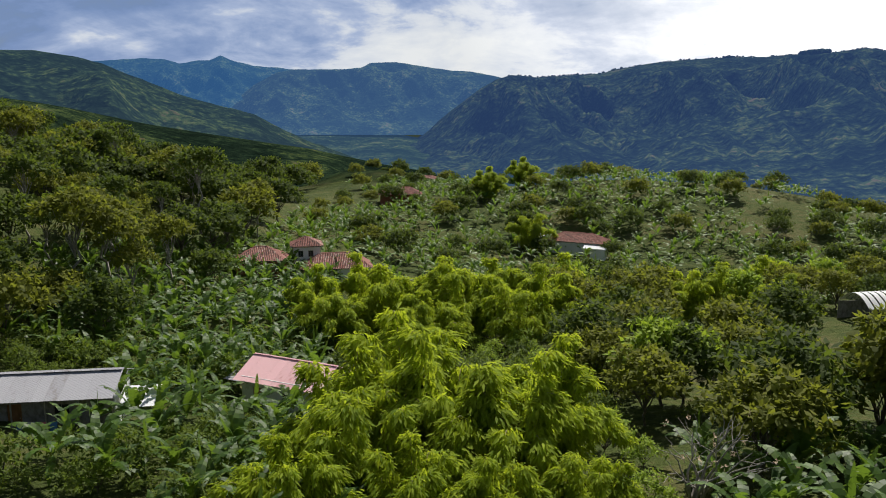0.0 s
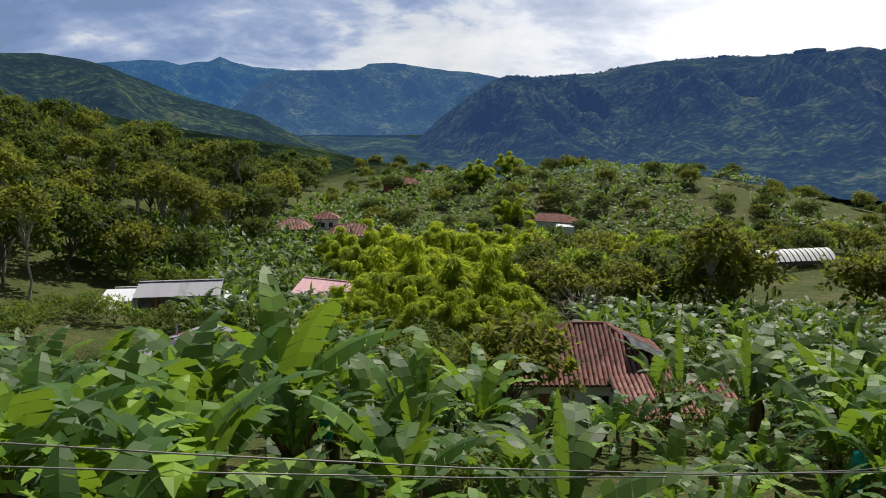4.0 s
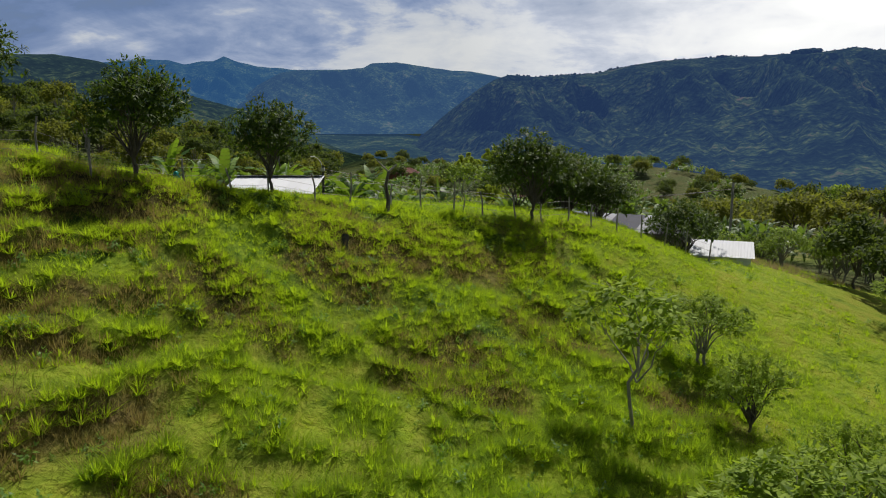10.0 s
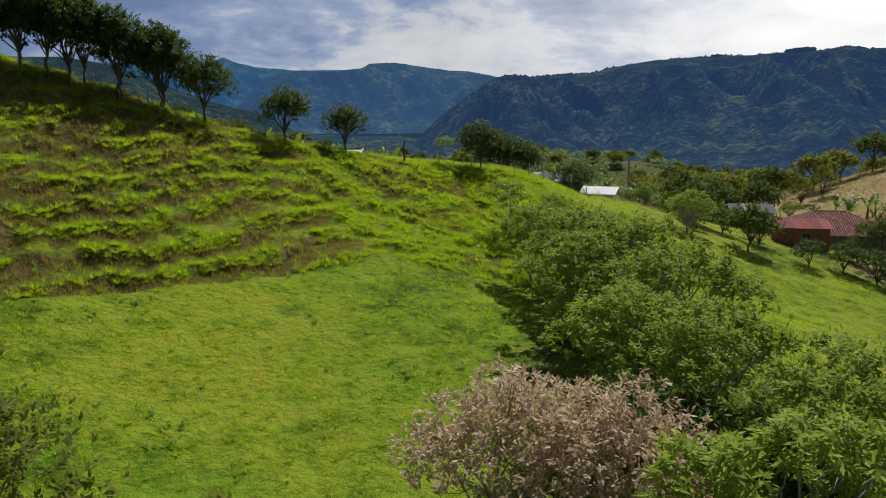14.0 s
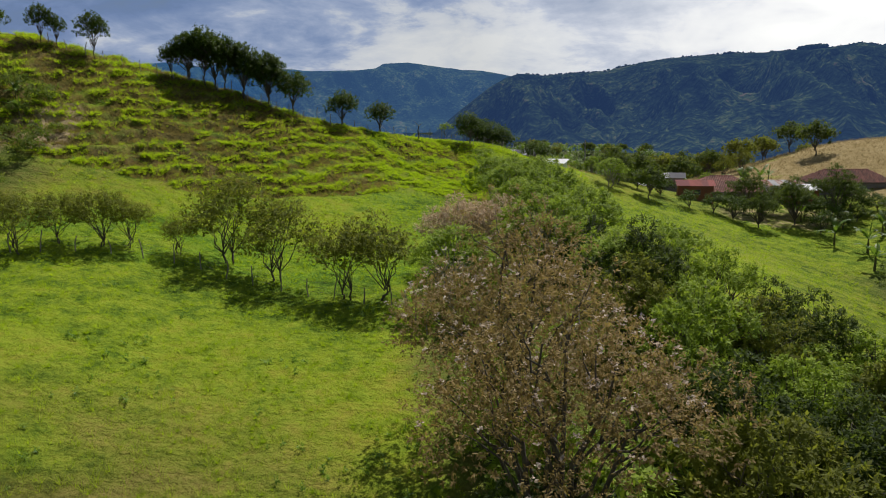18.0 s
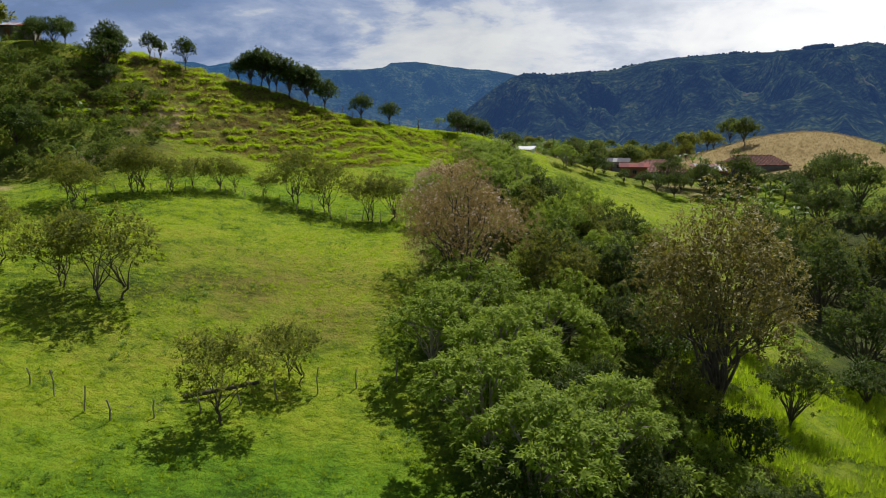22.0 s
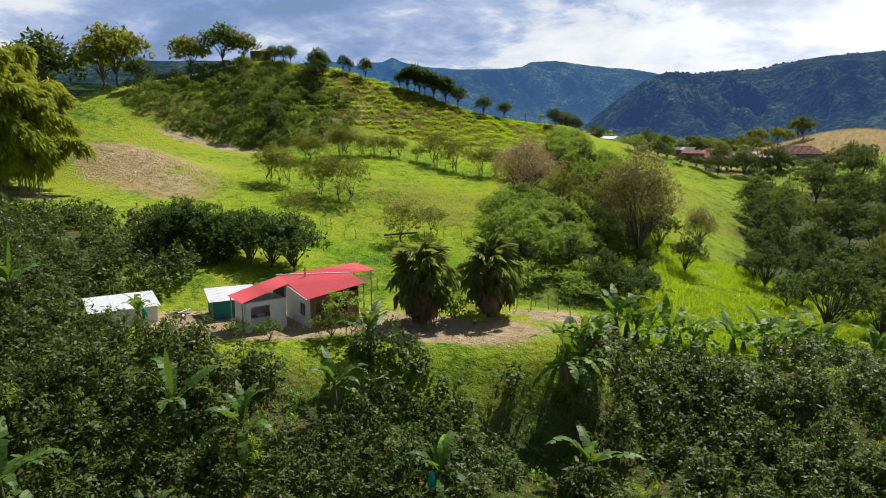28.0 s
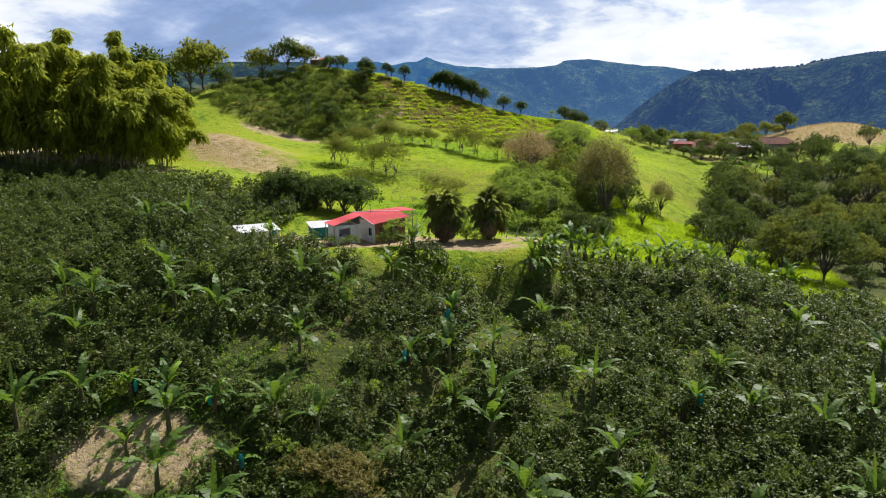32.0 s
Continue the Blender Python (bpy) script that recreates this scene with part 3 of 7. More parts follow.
MAT["wall_brick"] = sheet_mat("wall_brick", (0.34, 0.13, 0.085), (0.20, 0.10, 0.075), 0.5, 0.9)
MAT["dark_room"] = sheet_mat("dark_room", (0.09, 0.08, 0.075), (0.05, 0.045, 0.04), 0.4, 0.9)
MAT["tarp_green"] = sheet_mat("tarp_green", (0.02, 0.23, 0.20), (0.015, 0.13, 0.12), 0.4, 0.55)
MAT["tarp_black"] = sheet_mat("tarp_black", (0.035, 0.037, 0.045), (0.16, 0.16, 0.18), 0.35, 0.3)
MAT["bag_teal"] = sheet_mat("bag_teal", (0.02, 0.34, 0.30), (0.02, 0.22, 0.20), 0.3, 0.4)
MAT["plastic_white"] = sheet_mat("plastic_white", (0.8, 0.8, 0.8), (0.6, 0.58, 0.55), 0.3, 0.45)
MAT["asphalt"] = sheet_mat("asphalt", (0.12, 0.10, 0.075), (0.07, 0.075, 0.035), 0.8, 0.95)
MAT["pane"] = sheet_mat("pane", (0.03, 0.035, 0.04), (0.06, 0.06, 0.055), 0.3, 0.12)
MAT["stone"] = bark_mat("stone", (0.12, 0.11, 0.10), (0.36, 0.33, 0.30), 2.5)
MAT["steel"] = sheet_mat("steel", (0.45, 0.45, 0.46), (0.25, 0.24, 0.23), 0.3, 0.45, 0.6)
MAT["wire"] = sheet_mat("wire", (0.22, 0.21, 0.20), (0.12, 0.08, 0.06), 0.4, 0.6, 0.5)
MAT["pole_dark"] = sheet_mat("pole_dark", (0.07, 0.065, 0.06), (0.12, 0.11, 0.10), 0.4, 0.8)
MAT["cloth_pink"] = sheet_mat("cloth_pink", (0.65, 0.20, 0.32), (0.5, 0.12, 0.2), 0.3, 0.9)
MAT["cloth_blue"] = sheet_mat("cloth_blue", (0.10, 0.25, 0.55), (0.08, 0.18, 0.4), 0.3, 0.9)


def tile_mat():
    k = Nodes("clay_tile")
    v = k.calc("ADD", k.calc("MULTIPLY", k.each(), 0.5), k.calc("MULTIPLY", k.island(), 0.5))
    moss = k.span(k.noise(k.position(), 0.9, 5.0, 0.65), 0.52, 0.66)
    base = k.ramp(v, (0.0, (0.13, 0.058, 0.048)), (0.5, (0.29, 0.120, 0.096)), (0.85, (0.42, 0.21, 0.17)), (1.0, (0.48, 0.36, 0.30)))
    return k.done(k.mix(k.calc("MULTIPLY", moss, 0.55), base, (0.10, 0.075, 0.06)), 0.9, normal=k.bump(k.noise(k.position(), 14.0, 4.0), 0.4, 0.02))


MAT["clay_tile"] = tile_mat()

# ---- builders ----
rng = np.random.default_rng(7)


def raw(name, verts, faces, mats, smooth_faces=False, slots=None):
    """A mesh from arrays of corners and faces of one size, or lists."""
    me = bpy.data.meshes.new(name)
    verts = np.asarray(verts, np.float32).reshape(-1, 3)
    if isinstance(faces, np.ndarray):
        k = faces.shape[1]
        me.vertices.add(len(verts))
        me.vertices.foreach_set("co", verts.ravel())
        me.loops.add(faces.size)
        me.loops.foreach_set("vertex_index", faces.astype(np.int32).ravel())
        me.polygons.add(len(faces))
        me.polygons.foreach_set("loop_start", np.arange(0, faces.size, k, dtype=np.int32))
        me.update(calc_edges=True)
    else:
        me.from_pydata(verts.tolist(), [], faces)
    for m in mats if isinstance(mats, (list, tuple)) else [mats]:
        me.materials.append(m)
    if slots is not None:
        me.polygons.foreach_set("material_index", np.asarray(slots, np.int32))
    if smooth_faces:
        me.polygons.foreach_set("use_smooth", np.ones(len(me.polygons), bool))
    me.validate()
    return me


def part(name, me, material, parent, label=""):
    """Links a mesh or a bmesh as one object under a thing or a part."""
    if isinstance(me, bmesh.types.BMesh):
        data = bpy.data.meshes.new(name)
        me.to_mesh(data)
        me.free()
        data.materials.append(material)
        me = data
    ob = new(name, me)
    if parent is not None:
        ob.parent = parent
    if label:
        ob["label"] = label
    return ob


def thing(name, label, category, m=None, group="", kind=""):
    ob = new(name)
    ob.empty_display_size = 0.2
    if m is not None:
        ob.matrix_basis = m
    return tagged(ob, label, category, group, kind)


def turned(x, y, z, rz=0, s=1.0, sz=None):
    return Matrix.LocRotScale((x, y, z), Euler((0, 0, radians(rz))), (s, s, s if sz is None else sz))


def box(bm, x0, y0, z0, x1, y1, z1, bevel=0.0):
    vs = [bm.verts.new(c) for c in ((x0, y0, z0), (x1, y0, z0), (x1, y1, z0), (x0, y1, z0), (x0, y0, z1), (x1, y0, z1), (x1, y1, z1), (x0, y1, z1))]
    fs = [bm.faces.new([vs[i] for i in f]) for f in ((3, 2, 1, 0), (4, 5, 6, 7), (0, 1, 5, 4), (1, 2, 6, 5), (2, 3, 7, 6), (3, 0, 4, 7))]
    if bevel:
        bmesh.ops.bevel(bm, geom=list({e for f in fs for e in f.edges}), offset=bevel, segments=1, affect="EDGES")
    return bm


def boxes(*rows, bevel=0.0):
    bm = bmesh.new()
    for r in rows:
        box(bm, *r, bevel=bevel)
    return bm


def tube_arrays(points, radii, sides=7, base=0, cap=True):
    """Corners and quads of a tapered tube along points."""
    pts, n = np.asarray(points, float), len(points)
    verts, faces = [], []
    for i in range(n):
        d = pts[min(i + 1, n - 1)] - pts[max(i - 1, 0)]
        d = d / (np.linalg.norm(d) + 1e-9)
        a = np.cross(d, (0.31, 0.95, 0.05))
        a /= np.linalg.norm(a) + 1e-9
        b = np.cross(d, a)
        for k in range(sides):
            u = 2 * math.pi * k / sides
            verts.append(pts[i] + radii[i] * (a * math.cos(u) + b * math.sin(u)))
    for i in range(n - 1):
        for k in range(sides):
            q = (k + 1) % sides
            faces.append((base + i * sides + k, base + i * sides + q, base + (i + 1) * sides + q, base + (i + 1) * sides + k))
    return verts, faces


def tubes(name, runs, material, sides=7):
    verts, faces = [], []
    for pts, rad in runs:
        v, f = tube_arrays(pts, rad, sides, len(verts))
        verts += v
        faces += f
    return raw(name, verts, np.array(faces), material, True)


def leaf_arrays(at, along, up, length, width, droop=0.15):
    """Folded leaf blades: base, two sides, tip. All rows are arrays."""
    along = along / (np.linalg.norm(along, axis=1, keepdims=True) + 1e-9)
    side = np.cross(along, up)
    side /= np.linalg.norm(side, axis=1, keepdims=True) + 1e-9
    nrm = np.cross(side, along)
    L, Wd = np.asarray(length).reshape(-1, 1), np.asarray(width).reshape(-1, 1)
    mid = at + along * L * 0.45
    v = np.stack([at, mid + side * Wd * 0.5 - nrm * Wd * 0.18, at + along * L - nrm * L * droop, mid - side * Wd * 0.5 - nrm * Wd * 0.18], 1)
    n = len(at)
    i = np.arange(n)[:, None] * 4
    f = np.concatenate([i + np.array([[0, 1, 2]]), i + np.array([[0, 2, 3]])], 1).reshape(-1, 3)
    return v.reshape(-1, 3), f


def unit(n):
    v = rng.normal(size=(n, 3))
    return v / np.linalg.norm(v, axis=1, keepdims=True)


def crown_leaves(lobes, count, size, ratio=0.42, clump=9, hang=0.3, shell=0.45, flat=0.0):
    """Leaves in sprays over the outer part of lobes (x, y, z, radius, height factor)."""
    lobes = np.array(lobes, float)
    share = lobes[:, 3] ** 2
    pick = rng.choice(len(lobes), max(1, count // clump), p=share / share.sum())
    d = unit(len(pick))
    d[:, 2] = np.where(d[:, 2] < -0.35, -d[:, 2], d[:, 2])
    r = lobes[pick, 3] * (1 - shell * rng.random(len(pick)) ** 1.6)
    spray = lobes[pick, :3] + d * r[:, None] * np.stack([np.ones(len(pick)), np.ones(len(pick)), lobes[pick, 4]], 1)
    at = np.repeat(spray, clump, 0)
    out = np.repeat(d, clump, 0)
    n = len(at)
    along = out * 0.7 + unit(n) * 0.9
    along[:, 2] = along[:, 2] * (1 - flat) - hang
    at = at + unit(n) * size * 0.55
    up = out * 0.6 + np.array([0, 0, 0.8]) + unit(n) * 0.5
    L = size * rng.uniform(0.65, 1.35, n)
    return leaf_arrays(at, along, up, L, L * ratio)

# ---- ground sheet ----
def graded(lo, hi, fine_lo, fine_hi, step, mids, grow=1.045, most=34.0):
    """Grid lines: fine inside, a middle step round it, then growing to the horizon."""
    mid_lo, mid_hi, mid_step = mids
    a = list(np.arange(fine_lo, fine_hi + 1e-6, step))
    while a[-1] < mid_hi:
        a.append(a[-1] + mid_step)
    s = mid_step
    while a[-1] < hi:
        s = min(s * grow, most)
        a.append(a[-1] + s)
    b, s = [fine_lo], mid_step
    while b[-1] > mid_lo:
        b.append(b[-1] - mid_step)
    while b[-1] > lo:
        s = min(s * 1.06, 60)
        b.append(b[-1] - s)
    return np.array(b[:0:-1] + a)


def blob(x, y, cx, cy, rx, ry, soft=0.35):
    return 1 - smooth(np.hypot((x - cx) / rx, (y - cy) / ry), 1 - soft, 1 + soft)


def spur_edge(y):
    """Where the pasture meets the belt of trees."""
    return np.interp(y, (-150, -137, -120, -100, -85, -65, -50), (11, 6.5, 3.6, 2.4, 3.0, 7.5, 12))


def belt_end(y):
    """Where the belt of trees gives way to the open spur."""
    return np.interp(y, (-150, -112, -96, -82, -70, -58, -50), (21.5, 21.5, 20.0, 16.0, 14.0, 13.5, 13.0))


def coffee_edge(x):
    """Northern limit of the coffee slope."""
    return np.interp(x, (-20, 2, 9, 16, 24, 42, 60), (-165.5, -165.0, -163.5, -158.5, -152.5, -149.0, -150.0))


def covers(x, y):
    """Shares of the covers that lie over plain grass."""
    n1, n2 = fbm(x / 9, y / 9, 3, 61), fbm(x / 3.5, y / 3.5, 3, 62)
    r = np.maximum(np.maximum(-x - 80, x - 92), np.maximum(-250 - y, y - 70))
    wood = smooth(r + 30 * n1, 110, 230)
    road_y = -27.0 + 0.04 * x
    litter = smooth(y - road_y + 2 * n1, -0.8, 1.8)
    litter = np.maximum(litter, smooth(coffee_edge(x) - y + 2.0 * n1, 0, 4) * (1 - smooth(x + 2 * n1, 66, 78)))
    litter = np.maximum(litter, smooth(-140 - y + 10 * n1, 0, 6) * (1 - smooth(x + 4 * n1, -22, -15)))
    belt = smooth(x - spur_edge(y) + 2.0 * n1, 0.5, 3.0) * (1 - smooth(x - belt_end(y) - 1.5 + 3 * n1, 0, 4)) * smooth(y, -146, -140) * (1 - smooth(y, -60, -54))
    litter = np.maximum(litter, 0.75 * belt)
    litter = np.maximum(litter, smooth(x - 40 - 0.25 * (y + 75) + 4 * n1, 0, 7) * (1 - smooth(y, -58, -50)) * smooth(y, -150, -140))
    litter = np.maximum(litter, 0.85 * blob(x + 3 * n2, y + 3 * n2, -46, -76, 24, 11) * np.clip(0.75 + 0.8 * n2, 0, 1))
    verge = smooth(y + 23 + n1, 0, 1.5) * (1 - smooth(y + 18.5 + 1.5 * n1, 0, 2.5)) * (1 - smooth(np.abs(x - 2), 22, 30))
    litter = litter * (1 - 0.4 * verge)
    hill = blob(x + 3 * n1, y + 3 * n1, 76, 4, 34, 38, 0.25)
    litter = litter * (1 - hill)
    straw = np.maximum(0.62 * verge * np.clip(0.8 + 0.9 * n2, 0, 1), 0.95 * hill * np.clip(0.85 + 0.7 * n1, 0, 1))
    straw = np.maximum(straw, 0.70 * blob(x + 3 * n1, y + 3 * n2 + 0.5 * (x + 48), -48, -113, 20, 10) * np.clip(0.9 + 0.6 * n1, 0, 1))
    soil = np.maximum(blob(x + 2 * n2, y + n1, 3.4, -157.5, 10.5, 3.4), blob(x + n2, y + 0.4 * n2, -8, -160.5, 8, 3.5))
    soil = np.maximum(soil, blob(x + n2, y + n2, 14.6, -153.0, 4.6, 1.4))
    soil = np.maximum(soil, 0.85 * blob(x + 3 * n2, y + 3 * n2, -64, -133, 20, 5))
    soil = np.maximum(soil, 0.62 * blob(x + 2 * n2, y + n2, -48, -88.5, 12, 2.6))
    soil = np.maximum(soil, 0.55 * blob(x + 3 * n2, y + 3 * n2, -33, -76, 5, 6) * np.clip(0.5 + 1.2 * n2, 0, 1))
    soil = np.maximum(soil, 0.5 * blob(x + 3 * n2, y + 2 * n2 + 0.45 * (x + 42), -42, -117.5, 13, 5, 0.6))
    soil = np.maximum(soil, 0.6 * blob(x + n2, y + n2, -28.5, -69, 2.4, 5.0))
    soil = np.maximum(soil, 0.9 * blob(x + n2, y + n2, -11, -193, 7, 3.5))
    soil = np.maximum(soil, 0.5 * blob(x + n2, y + n2, 46, -38, 9, 6))
    k = terrace(x, y)
    h = land(x, y) / 0.95 + 0.55 * fbm(x / 5, y / 5, 3, 5)
    saw = h - np.floor(h)
    tired = np.clip(k * (0.28 + 1.0 * smooth(saw, 0.55, 0.72) * (1 - smooth(saw, 0.93, 1.0)) + 0.6 * n2), 0, 1)
    tired = np.maximum(tired, 0.75 * blob(x + 2 * n1, y + 3 * n2, -8, -113, 11, 9, 0.6) * np.clip(0.6 + n2, 0, 1))
    hm = hummock(x, y)
    tired = np.maximum(tired, hm * np.clip(0.55 + 1.7 * n2, 0, 0.97))
    tired = np.maximum(tired, 0.3 * smooth(x, 18, 24) * np.clip(0.4 + n1, 0, 1))
    lush = np.maximum(blob(x + 2 * n1, y + 2 * n2, -4, -134.0, 12, 4.0), np.maximum(0.45 * blob(x + 3 * n1, y + 2 * n2, 3.0, -65, 6, 13), 0.7 * blob(x + 2 * n1, y + 2 * n2, -9, -83, 16, 4.5)))
    lush = np.maximum(lush, 0.6 * blob(x + 3 * n1, y + 3 * n2, 1, -40, 13, 7)) * np.clip(0.8 + 0.8 * n2, 0, 1)
    return dict(lush=lush, wood=wood, litter=litter, straw=straw, soil=soil * (1 - wood), tired=tired)


def make_ground():
    xs = graded(-3300, 3300, -40, 16, 0.62, (-84, 80, 1.5))
    ys = graded(-900, 4600, -88, -34, 0.62, (-205, 32, 1.5))
    gx, gy = np.meshgrid(xs, ys)
    x, y = gx.ravel(), gy.ravel()
    z = ground(x, y)
    nx, ny = len(xs), len(ys)
    i = (np.arange(ny - 1)[:, None] * nx + np.arange(nx - 1)[None, :]).ravel()
    me = raw("ground", np.stack([x, y, z], 1), np.stack([i, i + 1, i + nx + 1, i + nx], 1), MAT["ground"], True)
    for name, v in covers(x, y).items():
        me.attributes.new(name, "FLOAT", "POINT").data.foreach_set("value", v.astype(np.float32))
    return tagged(new("ground", me), "hilly ground with bright pasture, trodden steps, bare yard and wooded far range", "ground", kind="structure")


make_ground()


def make_range(name, haze_glow, east, west, wide, deep):
    """A mountain range as a far backdrop with real relief, its haze a bluish emission."""
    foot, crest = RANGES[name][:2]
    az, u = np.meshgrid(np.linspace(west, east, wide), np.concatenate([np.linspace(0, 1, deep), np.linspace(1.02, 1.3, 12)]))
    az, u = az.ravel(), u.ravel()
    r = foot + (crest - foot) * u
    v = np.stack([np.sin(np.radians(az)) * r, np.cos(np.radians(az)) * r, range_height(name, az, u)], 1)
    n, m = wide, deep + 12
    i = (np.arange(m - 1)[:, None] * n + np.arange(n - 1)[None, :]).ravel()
    MAT["range_" + name] = range_mat("range_" + name, haze_glow)
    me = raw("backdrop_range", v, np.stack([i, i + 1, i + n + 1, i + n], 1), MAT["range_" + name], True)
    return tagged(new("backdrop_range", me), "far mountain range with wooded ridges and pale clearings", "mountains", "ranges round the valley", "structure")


# the colour is emission standing in for haze, bluer with distance
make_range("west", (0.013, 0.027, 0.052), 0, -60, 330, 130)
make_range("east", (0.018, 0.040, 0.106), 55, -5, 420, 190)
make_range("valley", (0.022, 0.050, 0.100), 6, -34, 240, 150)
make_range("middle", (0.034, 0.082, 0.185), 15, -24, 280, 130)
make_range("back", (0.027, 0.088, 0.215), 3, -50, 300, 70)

# ---- plants ----
def limb_run(a, b, r0, r1, sag=0.0, n=5):
    a, b = np.asarray(a, float), np.asarray(b, float)
    k = np.linspace(0, 1, n)[:, None]
    p = a + (b - a) * k + np.array([0, 0, 1.0]) * (np.sin(k * math.pi) * sag)
    p[1:-1] += rng.normal(0, 0.04 * np.linalg.norm(b - a), (n - 2, 3))
    return p, np.linspace(r0, r1, n)


def tree_proto(name, label, leaf, height, spread, lobes=7, count=2400, size=0.28, bark="bark", ratio=0.4, clear=0.3,
               trunk=0.14, hang=0.3, squash=0.75, clump=9, shell=0.5, flat=0.0, category="tree", stems=1, lobe=0.45, far=False, bloom=0):
    """A tree: tapered trunk, limbs and a crown of leaf sprays over uneven lobes. Kept out of the way; copies are placed."""
    top = thing(name, label, category, turned(0, -600, -80))
    centres = []
    for k in range(lobes):
        a = 2.4 * k + rng.uniform(-0.5, 0.5)
        r = spread * (0.15 + 0.62 * math.sqrt(k / max(1, lobes - 1))) if k else 0.0
        h = height * (clear + (1 - clear) * (0.80 - 0.55 * (r / spread) ** 1.5 + rng.uniform(-0.12, 0.12)))
        centres.append((r * math.cos(a), r * math.sin(a), h, spread * lobe * rng.uniform(0.75, 1.15), squash))
    runs = []
    for s in range(stems):
        ox, oy = (0, 0) if stems == 1 else (rng.uniform(-0.25, 0.25), rng.uniform(-0.25, 0.25))
        fork = np.array([ox * 3 + rng.uniform(-0.15, 0.15), oy * 3 + rng.uniform(-0.15, 0.15), height * clear])
        runs.append(limb_run((ox, oy, -0.35), fork, trunk, trunk * 0.72, n=6))
        for k, c in enumerate(centres):
            if k % stems == s:
                start = fork * (0.75 + 0.25 * rng.random())
                runs.append(limb_run(start, (c[0] * 0.9, c[1] * 0.9, c[2]), trunk * 0.5, trunk * 0.12, 0.05 * height))
                for _ in range(0 if far else 2):
                    d = unit(1)[0] * c[3] * 0.8
                    runs.append(limb_run((c[0] * 0.6, c[1] * 0.6, c[2] * 0.85), (c[0] + d[0], c[1] + d[1], c[2] + abs(d[2]) * 0.6), trunk * 0.2, trunk * 0.05))
    part("trunk", tubes(name + "_trunk", runs, MAT[bark], 4 if far else 6), None, top)
    v, f = crown_leaves(centres, count, size, ratio, clump, hang, shell, flat)
    part("crown", raw(name + "_crown", v, f, MAT[leaf]), None, top)
    if bloom:
        heads = [(c[0], c[1], c[2] + 0.12 * c[3], c[3] * 1.03, c[4]) for c in centres if rng.random() < 0.7]
        v, f = crown_leaves(heads, bloom, 0.065, 0.75, 9, 0.0, 0.12, 0.3)
        keep = v.reshape(-1, 4, 3)[:, 0, 2] > height * 0.52
        v = v.reshape(-1, 4, 3)[keep].reshape(-1, 3)
        part("blossom", raw(name + "_blossom", v, f[: len(v) // 2], MAT["blossom"]), None, top, "pale pinkish white flower heads")
    return top


PLACED = {}


def plant(protos, x, y, s=1.0, rz=None, sz=None, sink=0.1, group="", z=None):
    """A copy of one of the prototypes on the ground."""
    ob = protos[int(rng.integers(len(protos)))] if isinstance(protos, list) else protos
    m = turned(x, y, (gz(x, y) if z is None else z) - sink * s, rng.uniform(0, 360) if rz is None else rz, s, sz)
    made = copy_thing(ob, m)
    made.scale = (s, s, s if sz is None else sz)
    if group:
        made["group"] = group
    return made


mango = [tree_proto("mango_tree", "dark green rounded mango tree standing on the pasture", "leaf_mango", 5.2, 2.5, 16, 7400, 0.24, trunk=0.12, clear=0.26, hang=0.5, squash=1.15, lobe=0.52, clump=14, shell=0.45) for _ in range(3)]
ridge_slim = [tree_proto("shade_tree", "slim dark shade tree beside the pasture fence", "leaf_mango", 6.0, 1.9, 14, 5200, 0.24, trunk=0.09, clear=0.30, squash=1.3, lobe=0.56, clump=14, shell=0.4) for _ in range(2)]
feather = [tree_proto("leguminous_tree", "light green feathery tree in the belt beside the pasture", "leaf_feather", 6.0, 3.4, 19, 8600, 0.23, bark="bark_pale", ratio=0.36, trunk=0.13, clear=0.2, hang=0.15, flat=0.5, clump=18, shell=0.35, squash=0.75, stems=2, lobe=0.30) for _ in range(3)]
sapling = [tree_proto("pasture_tree", "small thin-leaved tree standing in the grazed pasture", "leaf_olive", 4.2, 2.3, 12, 4300, 0.18, bark="bark", trunk=0.06, clear=0.18, flat=0.3, squash=1.0, stems=2, shell=0.7, lobe=0.50) for _ in range(3)]
young = [tree_proto("young_tree", "young bright green tree with a thin trunk in the grass", "leaf_feather", 3.6, 1.45, 7, 800, 0.22, bark="bark_pale", trunk=0.045, clear=0.42, flat=0.5, squash=0.5, shell=0.75, lobe=0.42) for _ in range(2)]
bushy = [tree_proto("bush", "dense dark green bush on the slope", "leaf_scrub", 2.6, 1.9, 7, 850, 0.30, trunk=0.08, clear=0.15, squash=0.8, lobe=0.5, category="bush", far=True) for _ in range(2)]
bush_dark = [tree_proto("citrus_bush", "dark glossy citrus bush in a dense row", "leaf_mango", 3.2, 2.0, 9, 3400, 0.20, trunk=0.1, clear=0.12, squash=0.9, lobe=0.5, category="bush") for _ in range(2)]
bush_lit = [tree_proto("light_bush", "light green bush among the trees of the belt", "leaf_feather", 2.5, 1.9, 8, 1000, 0.30, trunk=0.07, clear=0.15, squash=0.7, flat=0.4, lobe=0.45, category="bush", far=True) for _ in range(2)]
bush_gold = [tree_proto("olive_bush", "low brownish olive bush in the coffee slope", "leaf_gold", 2.2, 1.9, 11, 2600, 0.16, trunk=0.06, clear=0.1, squash=0.7, lobe=0.42, category="bush") for _ in range(1)]
rust_tree = [tree_proto("flowering_tree", "brown tree covered with pale dry flowers", "leaf_rust", 6.4, 3.2, 18, 25000, 0.09, trunk=0.15, clear=0.12, squash=0.9, shell=0.45, lobe=0.42, bloom=2000) for _ in range(1)]
